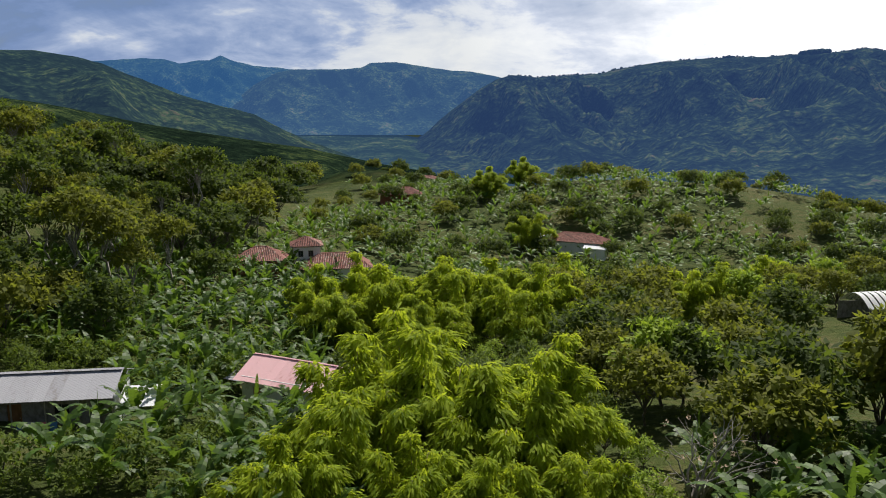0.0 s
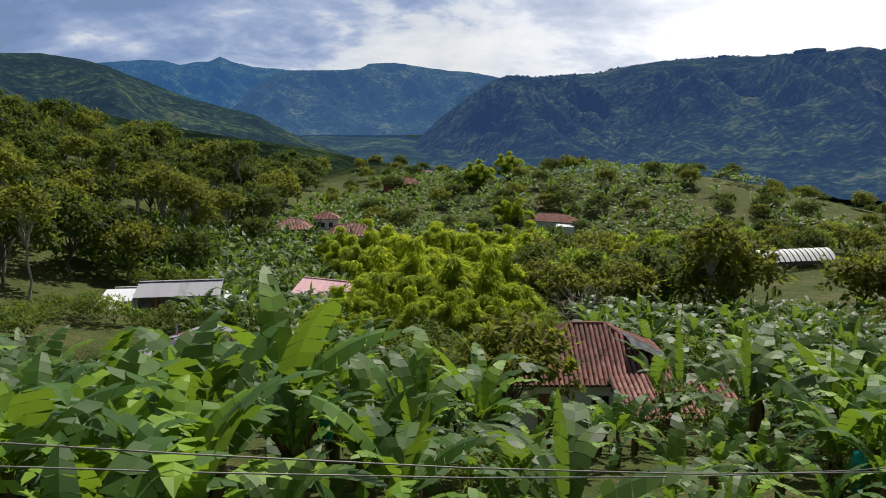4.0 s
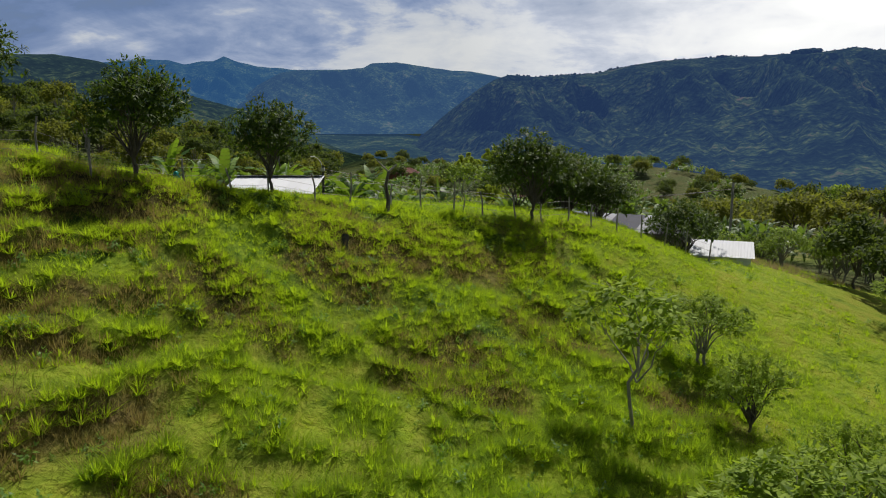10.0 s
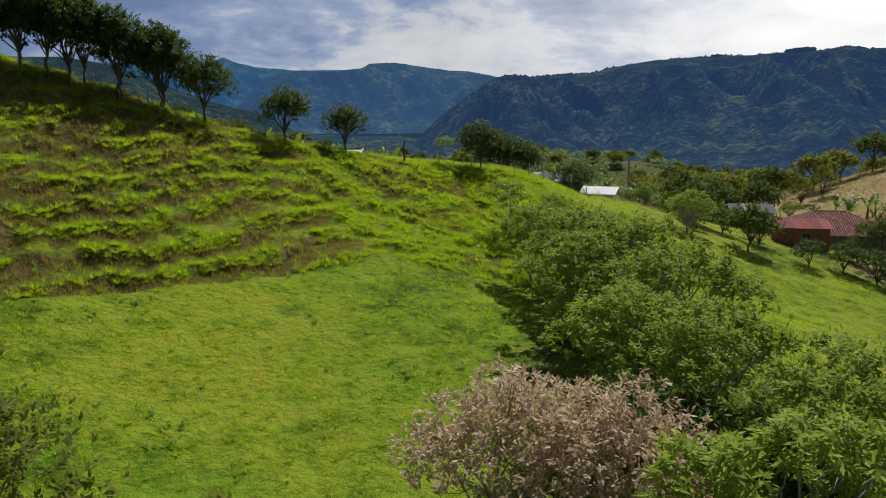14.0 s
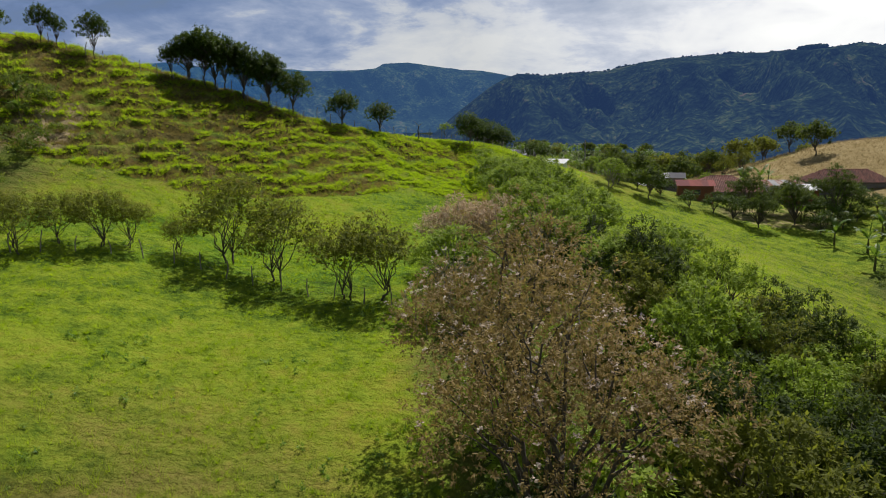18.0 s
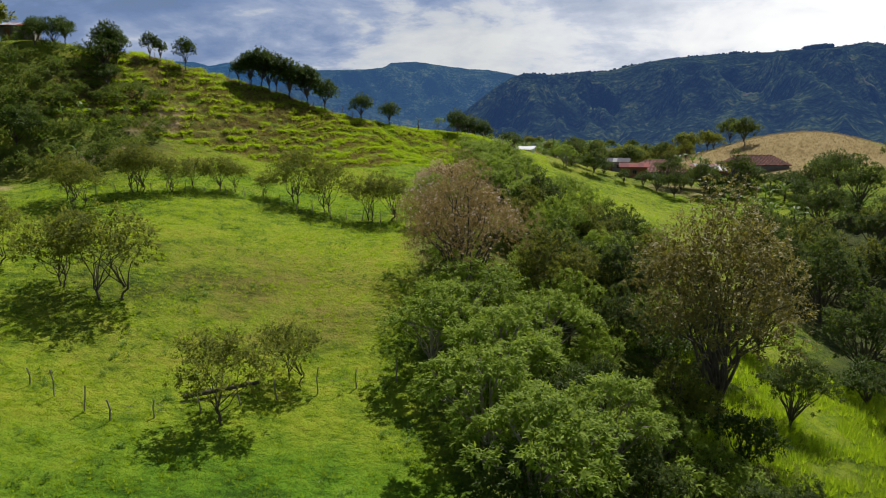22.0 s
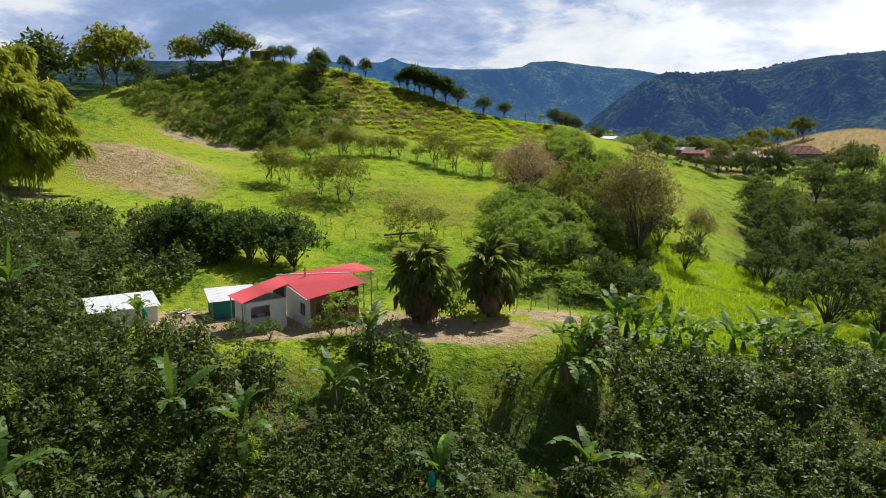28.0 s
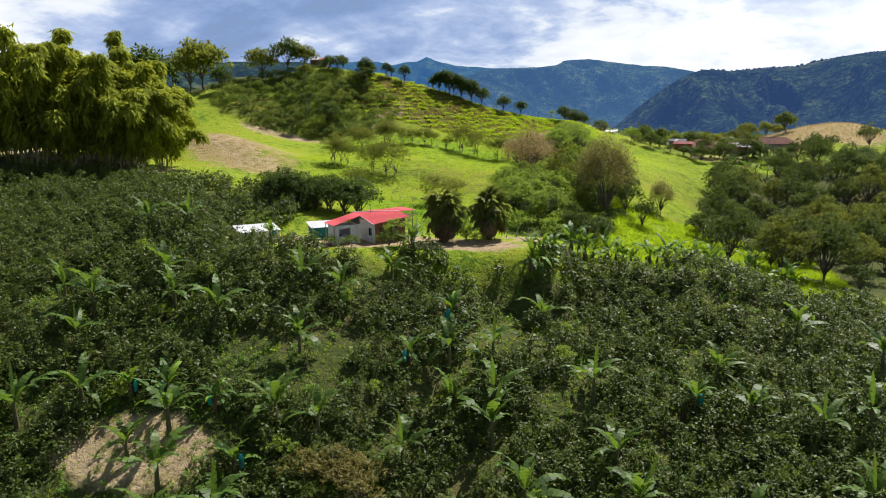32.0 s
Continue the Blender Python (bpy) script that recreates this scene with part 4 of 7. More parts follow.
dry_tree = [tree_proto("dry_flower_tree", "tree top of pale beige dried flower heads", "leaf_dry", 4.8, 2.7, 13, 8600, 0.17, trunk=0.11, clear=0.08, squash=0.85, shell=0.45, lobe=0.5, bark="bark_pale") for _ in range(1)]
gold_tree = [tree_proto("golden_tree", "tall sparse tree with olive-gold leaves and a pale trunk", "leaf_gold", 10.5, 4.2, 26, 26000, 0.17, bark="bark", trunk=0.16, clear=0.16, squash=1.35, shell=0.8, lobe=0.40) for _ in range(1)]
forest = [tree_proto("forest_tree", "broad forest tree on the valley side", f, 9.0, 4.4, 12, 1900, 0.68, trunk=0.2, clear=0.25, squash=0.8, ratio=0.55, clump=7, lobe=0.48, far=True) for f in ("leaf_forest", "leaf_forest", "leaf_olive", "leaf_feather")]
tall = [tree_proto("tall_tree", "tall slender forest tree with a pale trunk", f, 14.0, 3.6, 10, 1500, 0.65, bark="bark_pale", trunk=0.19, clear=0.55, squash=0.7, ratio=0.5, clump=7, far=True) for f in ("leaf_forest", "leaf_olive")]
belt_dark = [tree_proto("belt_tree", "leafy green tree in the belt beside the pasture", f, 6.0, 3.0, 18, 7400, 0.21, trunk=0.13, clear=0.13, squash=0.95, lobe=0.36, clump=16, shell=0.32) for f in ("leaf_forest", "leaf_feather", "leaf_olive")]
bare = [tree_proto("bare_tree", "leafless pale grey tree with bare branching twigs", "leaf_dry", 4.2, 2.6, 14, 120, 0.12, bark="bark_pale", trunk=0.1, clear=0.15, stems=2) for _ in range(1)]


def bamboo_proto(name, label, culms, height, spread, per, low=0.12, leaf="leaf_bamboo"):
    """A clump of arching culms whose tops nod over, each hung with a layered plume of leaves."""
    top = thing(name, label, "bamboo", turned(0, -600, -80))
    runs, at, al = [], [], []
    for k in range(culms):
        a, lean = 2.4 * k + rng.uniform(-0.4, 0.4), 0.12 + 0.88 * math.sqrt((k + 0.5) / culms) * rng.uniform(0.8, 1.1)
        h = height * rng.uniform(0.78, 1.08) * (1.0 - 0.48 * lean)
        base = np.array([math.cos(a), math.sin(a), 0]) * spread * 0.25 * rng.random()
        s = np.linspace(0, 1, 11)
        out = spread * lean * (0.35 * s + 0.65 * s**2.4)
        rise = h * (s * 1.16 - 0.16 * s**2 - 0.30 * np.clip((s - 0.70) / 0.30, 0, 1) ** 2 * (0.4 + lean))
        p = base + np.stack([np.cos(a) * out, np.sin(a) * out, rise - 0.3], 1)
        runs.append((p, np.linspace(0.055, 0.010, 11)))
        # sprays: short side twigs, each with a fan of leaves hanging from it
        m = per // 8
        u = low + (1.0 - low) * rng.random(m) ** 0.62
        q = np.stack([np.interp(u, s, p[:, i]) for i in range(3)], 1)
        w = spread * (0.05 + 0.115 * np.sin(np.clip(u, 0, 1) * math.pi * 0.8))[:, None]
        off = unit(m)
        off[:, 2] *= 0.35
        tip = q + off * w * rng.uniform(0.35, 1.0, (m, 1))
        tip[:, 2] -= 0.22 * w[:, 0]
        at.append(np.repeat(tip, 8, 0) + unit(m * 8) * 0.22 * (height / 10))
        d = np.repeat(off, 8, 0) * 0.7 + np.array([math.cos(a), math.sin(a), 0]) * 0.4 + unit(m * 8) * 0.5
        d[:, 2] -= 0.45
        al.append(d)
    for run in runs:
        part("culm", tubes("culm", [run], MAT["culm"], 5), None, top)
    at, al = np.concatenate(at), np.concatenate(al)
    n = len(at)
    L = rng.uniform(0.30, 0.62, n) * (height / 11)
    v, f = leaf_arrays(at, al, np.array([[0, 0, 1.0]]) + unit(n) * 0.35, L, L * 0.30, 0.3)
    part("foliage", raw(name + "_foliage", v, f, MAT[leaf]), None, top)
    return top


bamboo = [bamboo_proto("bamboo_clump", "yellow-green giant bamboo clump with drooping feathery plumes", 18, 11.5, 4.4, 800) for _ in range(3)]
bamboo_tall = [bamboo_proto("bamboo_grove", "tall giant bamboo with bare culms below and yellow-green plumes", 12, 17.0, 5.4, 1150, 0.22, "leaf_grove") for _ in range(2)]


def banana_leaf_mesh(length, width, seed):
    """One banana blade: petiole, arched midrib and two halves torn into hanging strips."""
    g = np.random.default_rng(seed)
    n = 11
    s = np.linspace(0, 1, n)
    arch = g.uniform(0.55, 1.25)
    a = radians(g.uniform(64, 84)) - arch * s**1.7 * 1.5
    step = length / (n - 1)
    x = np.concatenate([[0], np.cumsum(np.cos(a[:-1]) * step)])
    z = np.concatenate([[0], np.cumsum(np.sin(a[:-1]) * step)])
    w = width * np.clip(np.sin(np.clip((s - 0.10) / 0.90, 0, 1) ** 0.75 * math.pi) ** 0.6, 0.0, 1) * 0.5
    w[:2], w[-1] = 0.028, 0.03
    verts, faces, torn = [], [], g.uniform(0.35, 0.9)
    for side in (-1, 1):
        lift, back = 0.3, 0.0
        for i in range(n - 1):
            if g.random() < torn or i == 0:
                lift, back = g.uniform(-0.55, 0.35), g.uniform(-0.05, 0.12)
            j = len(verts)
            for q, gap in ((i, 0.0), (i + 1, -0.04 if torn > 0.4 else 0.0)):
                verts.append((x[q], 0.0, z[q]))
                verts.append((x[q] + (back + gap) * math.cos(a[q]) - lift * w[q] * math.sin(a[q]), side * w[q] * g.uniform(0.9, 1.05), z[q] + (back + gap) * math.sin(a[q]) + lift * w[q] * math.cos(a[q])))
            faces.append((j, j + 2, j + 3, j + 1) if side > 0 else (j, j + 1, j + 3, j + 2))
    return raw("banana_leaf", verts, np.array(faces), MAT["leaf_banana"], False)


LEAVES = [banana_leaf_mesh(rng.uniform(2.1, 2.7), rng.uniform(0.44, 0.58), 100 + k) for k in range(8)]
UPRIGHT = []
for k in range(2):
    me = LEAVES[k].copy()
    co = np.zeros(len(me.vertices) * 3, np.float32)
    me.vertices.foreach_get("co", co)
    co = co.reshape(-1, 3)
    r = np.hypot(co[:, 0], co[:, 2])
    co[:, 0], co[:, 2] = r * 0.16, r * 0.98
    co[:, 1] *= 0.5
    me.vertices.foreach_set("co", co.ravel())
    UPRIGHT.append(me)
STEM = tubes("pseudostem", [(((0, 0, -0.4), (0.02, 0, 0.4), (0.0, 0.03, 0.9), (0, 0, 1.45)), (0.14, 0.125, 0.10, 0.07))], MAT["banana_stem"], 8)


def skirt_mesh():
    n = 16
    a = rng.uniform(0, 2 * math.pi, n)
    at = np.stack([np.cos(a) * 0.1, np.sin(a) * 0.1, rng.uniform(0.8, 1.35, n)], 1)
    al = np.stack([np.cos(a) * 0.25, np.sin(a) * 0.25, -np.ones(n)], 1)
    v, f = leaf_arrays(at, al, np.stack([np.cos(a), np.sin(a), 0 * a + 0.2], 1), rng.uniform(0.8, 1.3, n), rng.uniform(0.12, 0.25, n))
    return raw("dry_skirt", v, f, MAT["banana_skirt"])


SKIRT = skirt_mesh()
BANANA_LABEL = "banana plant with broad arching green leaves"


def banana(x, y, s=1.0, group="", bag=False, z=None):
    """A banana plant whose leaves are parts of their own."""
    top = thing("banana_plant", BANANA_LABEL + (" and a teal fruit bag" if bag else ""), "banana plant", turned(x, y, (gz(x, y) if z is None else z), rng.uniform(0, 360), s), group)
    part("pseudostem", STEM, None, top)
    part("dry_skirt", SKIRT, None, top, "brown hanging dead leaves")
    n = int(rng.integers(8, 11))
    for k in range(n):
        leaf = part("leaf", LEAVES[int(rng.integers(len(LEAVES)))], None, top)
        leaf.matrix_basis = Matrix.LocRotScale((0, 0, 1.2 + 0.03 * k), Euler((rng.uniform(-0.2, 0.2), rng.uniform(-0.15, 0.35) if k % 3 else rng.uniform(0.5, 1.25), k * 2.4 + rng.uniform(-0.3, 0.3))), Vector((1, 1, 1)) * rng.uniform(0.66, 1.05))
    if rng.random() < 0.45:
        leaf = part("leaf", UPRIGHT[int(rng.integers(2))], None, top)
        leaf.matrix_basis = Matrix.LocRotScale((0, 0, 1.35), Euler((0, rng.uniform(0, 0.3), rng.uniform(0, 6.3))), Vector((1, 1, 1)) * rng.uniform(0.6, 0.85))
    if bag:
        b = part("fruit_bag", BAG, None, top, "teal plastic bag over the fruit")
        b.matrix_basis = Matrix.Translation((0.4, 0, 1.15))
    return top


def bag_mesh():
    v, f = tube_arrays([(0, 0, 0.45), (0.0, 0, 0.4), (0.02, 0, 0.1), (0.03, 0, -0.3), (0.02, 0, -0.5)], [0.03, 0.12, 0.19, 0.17, 0.12], 9)
    return raw("fruit_bag", v, np.array(f), MAT["bag_teal"], True)


BAG = bag_mesh()


def banana_far_proto(k):
    """A banana plant for the groves farther off: stem and one mesh of leaves."""
    top = thing("banana_plant", BANANA_LABEL, "banana plant", turned(0, -600, -80))
    part("pseudostem", STEM, None, top)
    vs, fs, base = [], [], 0
    for j in range(9):
        me = LEAVES[(j + k) % len(LEAVES)] if j < 8 or k % 2 else UPRIGHT[k % 2]
        co = np.zeros(len(me.vertices) * 3, np.float32)
        me.vertices.foreach_get("co", co)
        m = Matrix.LocRotScale((0, 0, 1.3), Euler((rng.uniform(-0.2, 0.2), rng.uniform(-0.15, 0.35) if j % 3 else rng.uniform(0.5, 1.25), j * 2.4 + rng.uniform(-0.3, 0.3))), Vector((1, 1, 1)) * rng.uniform(0.72, 1.08))
        a = np.array(m)
        vs.append(co.reshape(-1, 3) @ a[:3, :3].T + a[:3, 3])
        fs.append(np.array([p.vertices[:] for p in me.polygons]) + base)
        base += len(me.vertices)
    part("leaves", raw("banana_leaves", np.concatenate(vs), np.concatenate(fs), MAT["leaf_banana_far"]), None, top)
    return top


MAT["leaf_banana_far"] = leaf_mat("leaf_banana_far", (0.016, 0.042, 0.008), (0.088, 0.160, 0.020), (0.26, 0.42, 0.04), 0.5, 0.28, odd=(0.24, 0.19, 0.06), spread=0.3, spec=0.3)
banana_far = [banana_far_proto(k) for k in range(4)]


def palm_proto(k):
    """Fan palm with a full round head of fans, dead skirt and short trunk."""
    top = thing("fan_palm", "squat fan palm with a dense round head and dead brown skirt", "palm tree", turned(0, -600, -80))
    part("trunk", tubes("palm_trunk", [(((0, 0, -0.3), (0.02, 0, 0.8), (0.05, 0.03, 1.9), (0.05, 0.02, 2.9)), (0.24, 0.2, 0.18, 0.14))], MAT["bark"], 9), None, top)

    def fans(n, lo, hi, size, mat, name):
        for _ in range(n):
            at, al, up = [], [], []
            a, e = rng.uniform(0, 2 * math.pi), radians(rng.uniform(lo, hi))
            d = np.array([math.cos(a) * math.cos(e), math.sin(a) * math.cos(e), math.sin(e)])
            hub = np.array([0.05, 0.02, 2.9]) + d * rng.uniform(0.6, 1.75) - np.array([0, 0, 0.15 * (1 - math.sin(e))])
            side = np.cross(d, (0, 0, 1.0))
            side /= np.linalg.norm(side) + 1e-6
            for q in np.linspace(-1.45, 1.45, 15):
                at.append(hub)
                al.append(d * math.cos(q) + side * math.sin(q) - np.array([0, 0, 0.35]))
                up.append(np.cross(side, d) + rng.normal(0, 0.15, 3))
            L = size * rng.uniform(0.75, 1.15, len(at))
            v, f = leaf_arrays(np.array(at), np.array(al), np.array(up), L, L * 0.19, 0.6)
            part(name, raw("palm_" + name, v, f, MAT[mat]), None, top)
    fans(120, -35, 88, 0.78, "leaf_palm", "fan")
    fans(34, -78, -25, 1.0, "frond_dead", "dead_fan")
    return top


palm = [palm_proto(k) for k in range(2)]


def coffee_proto(k):
    """Coffee shrub: layered glossy leaves on a few stems."""
    lobes = [(rng.uniform(-0.25, 0.25), rng.uniform(-0.25, 0.25), 0.35 + 0.28 * j, 0.72 - 0.13 * j, 0.55) for j in range(4)]
    v, f = crown_leaves(lobes, 216, 0.22, 0.5, 6, 0.3, 0.75, 0.4)
    runs = [limb_run((0, 0, -0.2), (rng.uniform(-0.3, 0.3), rng.uniform(-0.3, 0.3), 1.2), 0.03, 0.01, n=3) for _ in range(2)]
    tv, tf = [], []
    for p, r in runs:
        a, b = tube_arrays(p, r, 4, len(tv))
        tv += a
        tf += b
    faces = f.tolist() + [tuple(i + len(v) for i in q) for q in tf]
    me = raw("coffee_shrub", np.concatenate([v, np.array(tv)]), faces, [MAT["leaf_coffee"], MAT["bark"]], slots=[0] * len(f) + [1] * len(tf))
    return me


COFFEE = [coffee_proto(k) for k in range(4)]


def joined(name, meshes, rows, mats, label, category):
    """Many copies of meshes in one object of kind stuff; rows of x, y, z, turn, scale, which."""
    out, slots, base = [], [], 0
    data = []
    for me in meshes:
        co = np.zeros(len(me.vertices) * 3, np.float32)
        me.vertices.foreach_get("co", co)
        me.calc_loop_triangles()
        tri = np.zeros(len(me.loop_triangles) * 3, np.int32)
        me.loop_triangles.foreach_get("vertices", tri)
        mi = np.zeros(len(me.loop_triangles), np.int32)
        me.loop_triangles.foreach_get("material_index", mi)
        data.append((co.reshape(-1, 3), tri.reshape(-1, 3), mi))
    vs, fs = [], []
    for x, y, z, a, s, which in rows:
        co, tri, mi = data[int(which)]
        c, n = math.cos(a) * s, math.sin(a) * s
        vs.append(np.stack([co[:, 0] * c - co[:, 1] * n + x, co[:, 0] * n + co[:, 1] * c + y, co[:, 2] * s + z], 1))
        fs.append(tri + base)
        slots.append(mi)
        base += len(co)
    me = raw(name, np.concatenate(vs), np.concatenate(fs), mats, slots=np.concatenate(slots))
    return tagged(new(name, me), label, category, kind="stuff")


def scatter(n, x0, x1, y0, y1, keep, gap=0.0):
    """Even random places inside a stretch where keep(x, y) allows."""
    out, cells = [], {}
    for _ in range(n * 30):
        if len(out) >= n:
            break
        x, y = rng.uniform(x0, x1), rng.uniform(y0, y1)
        if not keep(x, y):
            continue
        if gap:
            c = (int(x // gap), int(y // gap))
            if any((x - a) ** 2 + (y - b) ** 2 < gap * gap for i in (-1, 0, 1) for j in (-1, 0, 1) for a, b in cells.get((c[0] + i, c[1] + j), ())):
                continue
            cells.setdefault(c, []).append((x, y))
        out.append((x, y))
    return out

# ---- buildings ----
def sheet_mesh(width, length, mat, wave=0.076, deep=0.014):
    """One corrugated sheet along +x (width) and +y (slope length)."""
    n = max(4, int(round(width / wave * 4)))
    xs = np.linspace(0, width, n + 1)
    zs = deep * np.sin(xs / wave * 2 * math.pi)
    v = np.concatenate([np.stack([xs, np.full(n + 1, y), zs], 1) for y in (0.0, length)])
    i = np.arange(n)
    return raw("roof_sheet", v, np.stack([i, i + 1, i + n + 2, i + n + 1], 1), mat, True)


SHEETS = {}


def sheets(parent, origin, along, slope, length, depth, mats, rows=1, sheet=0.82, wave=0.076, lift=0.0):
    """Cover a roof plane with sheets, each a part. along and slope are directions in the parent's frame."""
    a, s = Vector(along).normalized(), Vector(slope).normalized()
    nrm = a.cross(s).normalized()
    n = max(1, round(length / sheet))
    w, d = length / n, depth / rows
    for r in range(rows):
        for k in range(n):
            mat = mats[int(rng.integers(len(mats)))]
            key = (round(w, 2), round(d, 2), mat, wave)
            if key not in SHEETS:
                SHEETS[key] = sheet_mesh(w + 0.05, d + 0.12, MAT[mat], wave)
            ob = part("roof_sheet", SHEETS[key], None, parent)
            at = Vector(origin) + a * (k * w) + s * (r * d) + nrm * (0.02 * r + 0.006 * (k % 2) + lift + float(rng.uniform(0, 0.012)))
            ob.matrix_basis = Matrix.Translation(at) @ Matrix((a, s, nrm)).transposed().to_4x4() @ pose(0, 0, 0, 0, 0, float(rng.uniform(-0.5, 0.5)))


def wall(parent, x0, y0, x1, y1, z0, z1, mat, thick=0.14, holes=(), name="wall", label=""):
    """A wall along a straight line, with openings (from, to, low, high) cut through it."""
    length = math.hypot(x1 - x0, y1 - y0)
    bm = bmesh.new()
    cuts = sorted(holes)
    u = 0.0
    for a, b, lo, hi in cuts:
        if a > u:
            box(bm, u, -thick / 2, z0, a, thick / 2, z1)
        if lo > z0:
            box(bm, a, -thick / 2, z0, b, thick / 2, lo)
        if hi < z1:
            box(bm, a, -thick / 2, hi, b, thick / 2, z1)
        u = b
    if u < length:
        box(bm, u, -thick / 2, z0, length, thick / 2, z1)
    ob = part(name, bm, MAT[mat], parent, label)
    ob.matrix_basis = Matrix.Translation((x0, y0, 0)) @ Matrix.Rotation(math.atan2(y1 - y0, x1 - x0), 4, "Z")
    for a, b, lo, hi in cuts:
        if b - a > 1.25 or mat == "plank_warm":
            continue
        if lo <= 0.0:
            door = part("door", boxes((a + 0.03, -0.02, max(lo, -0.2), b - 0.03, 0.02, hi - 0.03), bevel=0.008), MAT["plank_warm"], ob, "brown wooden door")
            part("handle", boxes((b - 0.16, -0.07, 0.92, b - 0.10, -0.02, 0.98), bevel=0.01), MAT["steel"], door)
        else:
            win = part("window", boxes((a, -0.04, lo, a + 0.06, 0.04, hi), (b - 0.06, -0.04, lo, b, 0.04, hi), (a + 0.06, -0.04, lo, b - 0.06, 0.04, lo + 0.06), (a + 0.06, -0.04, hi - 0.06, b - 0.06, 0.04, hi), ((a + b) / 2 - 0.025, -0.04, lo + 0.06, (a + b) / 2 + 0.025, 0.04, hi - 0.06)), MAT["plank"], ob, "plain wooden window frame")
            for u, v in ((a + 0.06, (a + b) / 2 - 0.025), ((a + b) / 2 + 0.025, b - 0.06)):
                part("pane", boxes((u, -0.006, lo + 0.06, v, 0.006, hi - 0.06)), MAT["pane"], win, "dark window pane")
    return ob


def beam(parent, a, b, r, mat, name="beam", label=""):
    ob = part(name, tubes(name, [((a, tuple((Vector(a) + Vector(b)) / 2), b), (r, r * 0.97, r * 0.93))], MAT[mat], 6), None, parent, label)
    return ob


def gable(parent, w, d, eave, rise, mats, over=0.35, rows=1, wave=0.076):
    """Two slopes with the ridge along x."""
    half, run = d / 2 + over, math.hypot(d / 2 + over, rise)
    for s in (-1, 1):
        if s < 0:
            sheets(parent, (-w / 2 - over, -half, eave - rise * over / (d / 2)), (1, 0, 0), (0, half, rise), w + 2 * over, run, mats, rows, wave=wave)
        else:
            sheets(parent, (w / 2 + over, half, eave - rise * over / (d / 2)), (-1, 0, 0), (0, -half, rise), w + 2 * over, run, mats, rows, wave=wave)


def tile_mesh(seed):
    g = np.random.default_rng(seed)
    n, r, L = 5, 0.10, 0.43
    v = []
    for j, (y, k) in enumerate(((0, 1.0), (L, 0.82))):
        for i in range(n):
            a = math.pi * i / (n - 1)
            v.append((-math.cos(a) * r * k, y, math.sin(a) * r * k * 0.85 + 0.012 * g.uniform(-1, 1)))
    f = [(i, i + 1, i + n + 1, i + n) for i in range(n - 1)]
    return raw("roof_tile", v, np.array(f), MAT["clay_tile"], True)


TILES = [tile_mesh(300 + k) for k in range(3)]


def tiled(parent, origin, along, slope, length, depth, single=0, taper=0.0, name="tiles"):
    """Rows of barrel tiles over a roof plane; the first few lines are single parts, the rest is joined. taper: hips."""
    a, s = Vector(along).normalized(), Vector(slope).normalized()
    nrm = a.cross(s).normalized()
    turn = Matrix((a, s, nrm)).transposed().to_4x4()
    cols, rows = int(length / 0.235), int(depth / 0.36)
    vs, fs, base, made = [], [], 0, 0
    for r in range(rows):
        for c in range(cols):
            x = (c + 0.5) * length / cols
            if taper and not (taper * (r + 0.5) / rows <= x <= length - taper * (r + 0.5) / rows):
                continue
            me = TILES[int(rng.integers(3))]
            at = Vector(origin) + a * x + s * (r * depth / rows) + nrm * (0.03 + float(rng.uniform(-0.012, 0.012)))
            m = Matrix.Translation(at) @ turn @ pose(0, 0, 0, 2.0, 0, float(rng.uniform(-3, 3)))
            if made < single:
                ob = part("roof_tile", me, None, parent)
                ob.matrix_basis = m
                made += 1
            else:
                co = np.zeros(len(me.vertices) * 3, np.float32)
                me.vertices.foreach_get("co", co)
                mm = np.array(m)
                vs.append(co.reshape(-1, 3) @ mm[:3, :3].T + mm[:3, 3])
                fs.append(np.array([(i, i + 1, i + 6, i + 5) for i in range(4)]) + base)
                base += 10
    if vs:
        ob = part(name, raw(name, np.concatenate(vs), np.concatenate(fs), MAT["clay_tile"], True), None, parent)
        ob["kind"] = "stuff"
    bm = bmesh.new()
    t = taper
    q = [Vector(origin), Vector(origin) + a * length, Vector(origin) + a * (length - t) + s * depth, Vector(origin) + a * t + s * depth]
    top = [bm.verts.new(p) for p in q]
    low = [bm.verts.new(p - nrm * 0.06) for p in q]
    bm.faces.new(top)
    bm.faces.new(low[::-1])
    for i in range(4):
        bm.faces.new((low[i], low[(i + 1) % 4], top[(i + 1) % 4], top[i]))
    part("roof_deck", bm, MAT["dark_room"], parent)


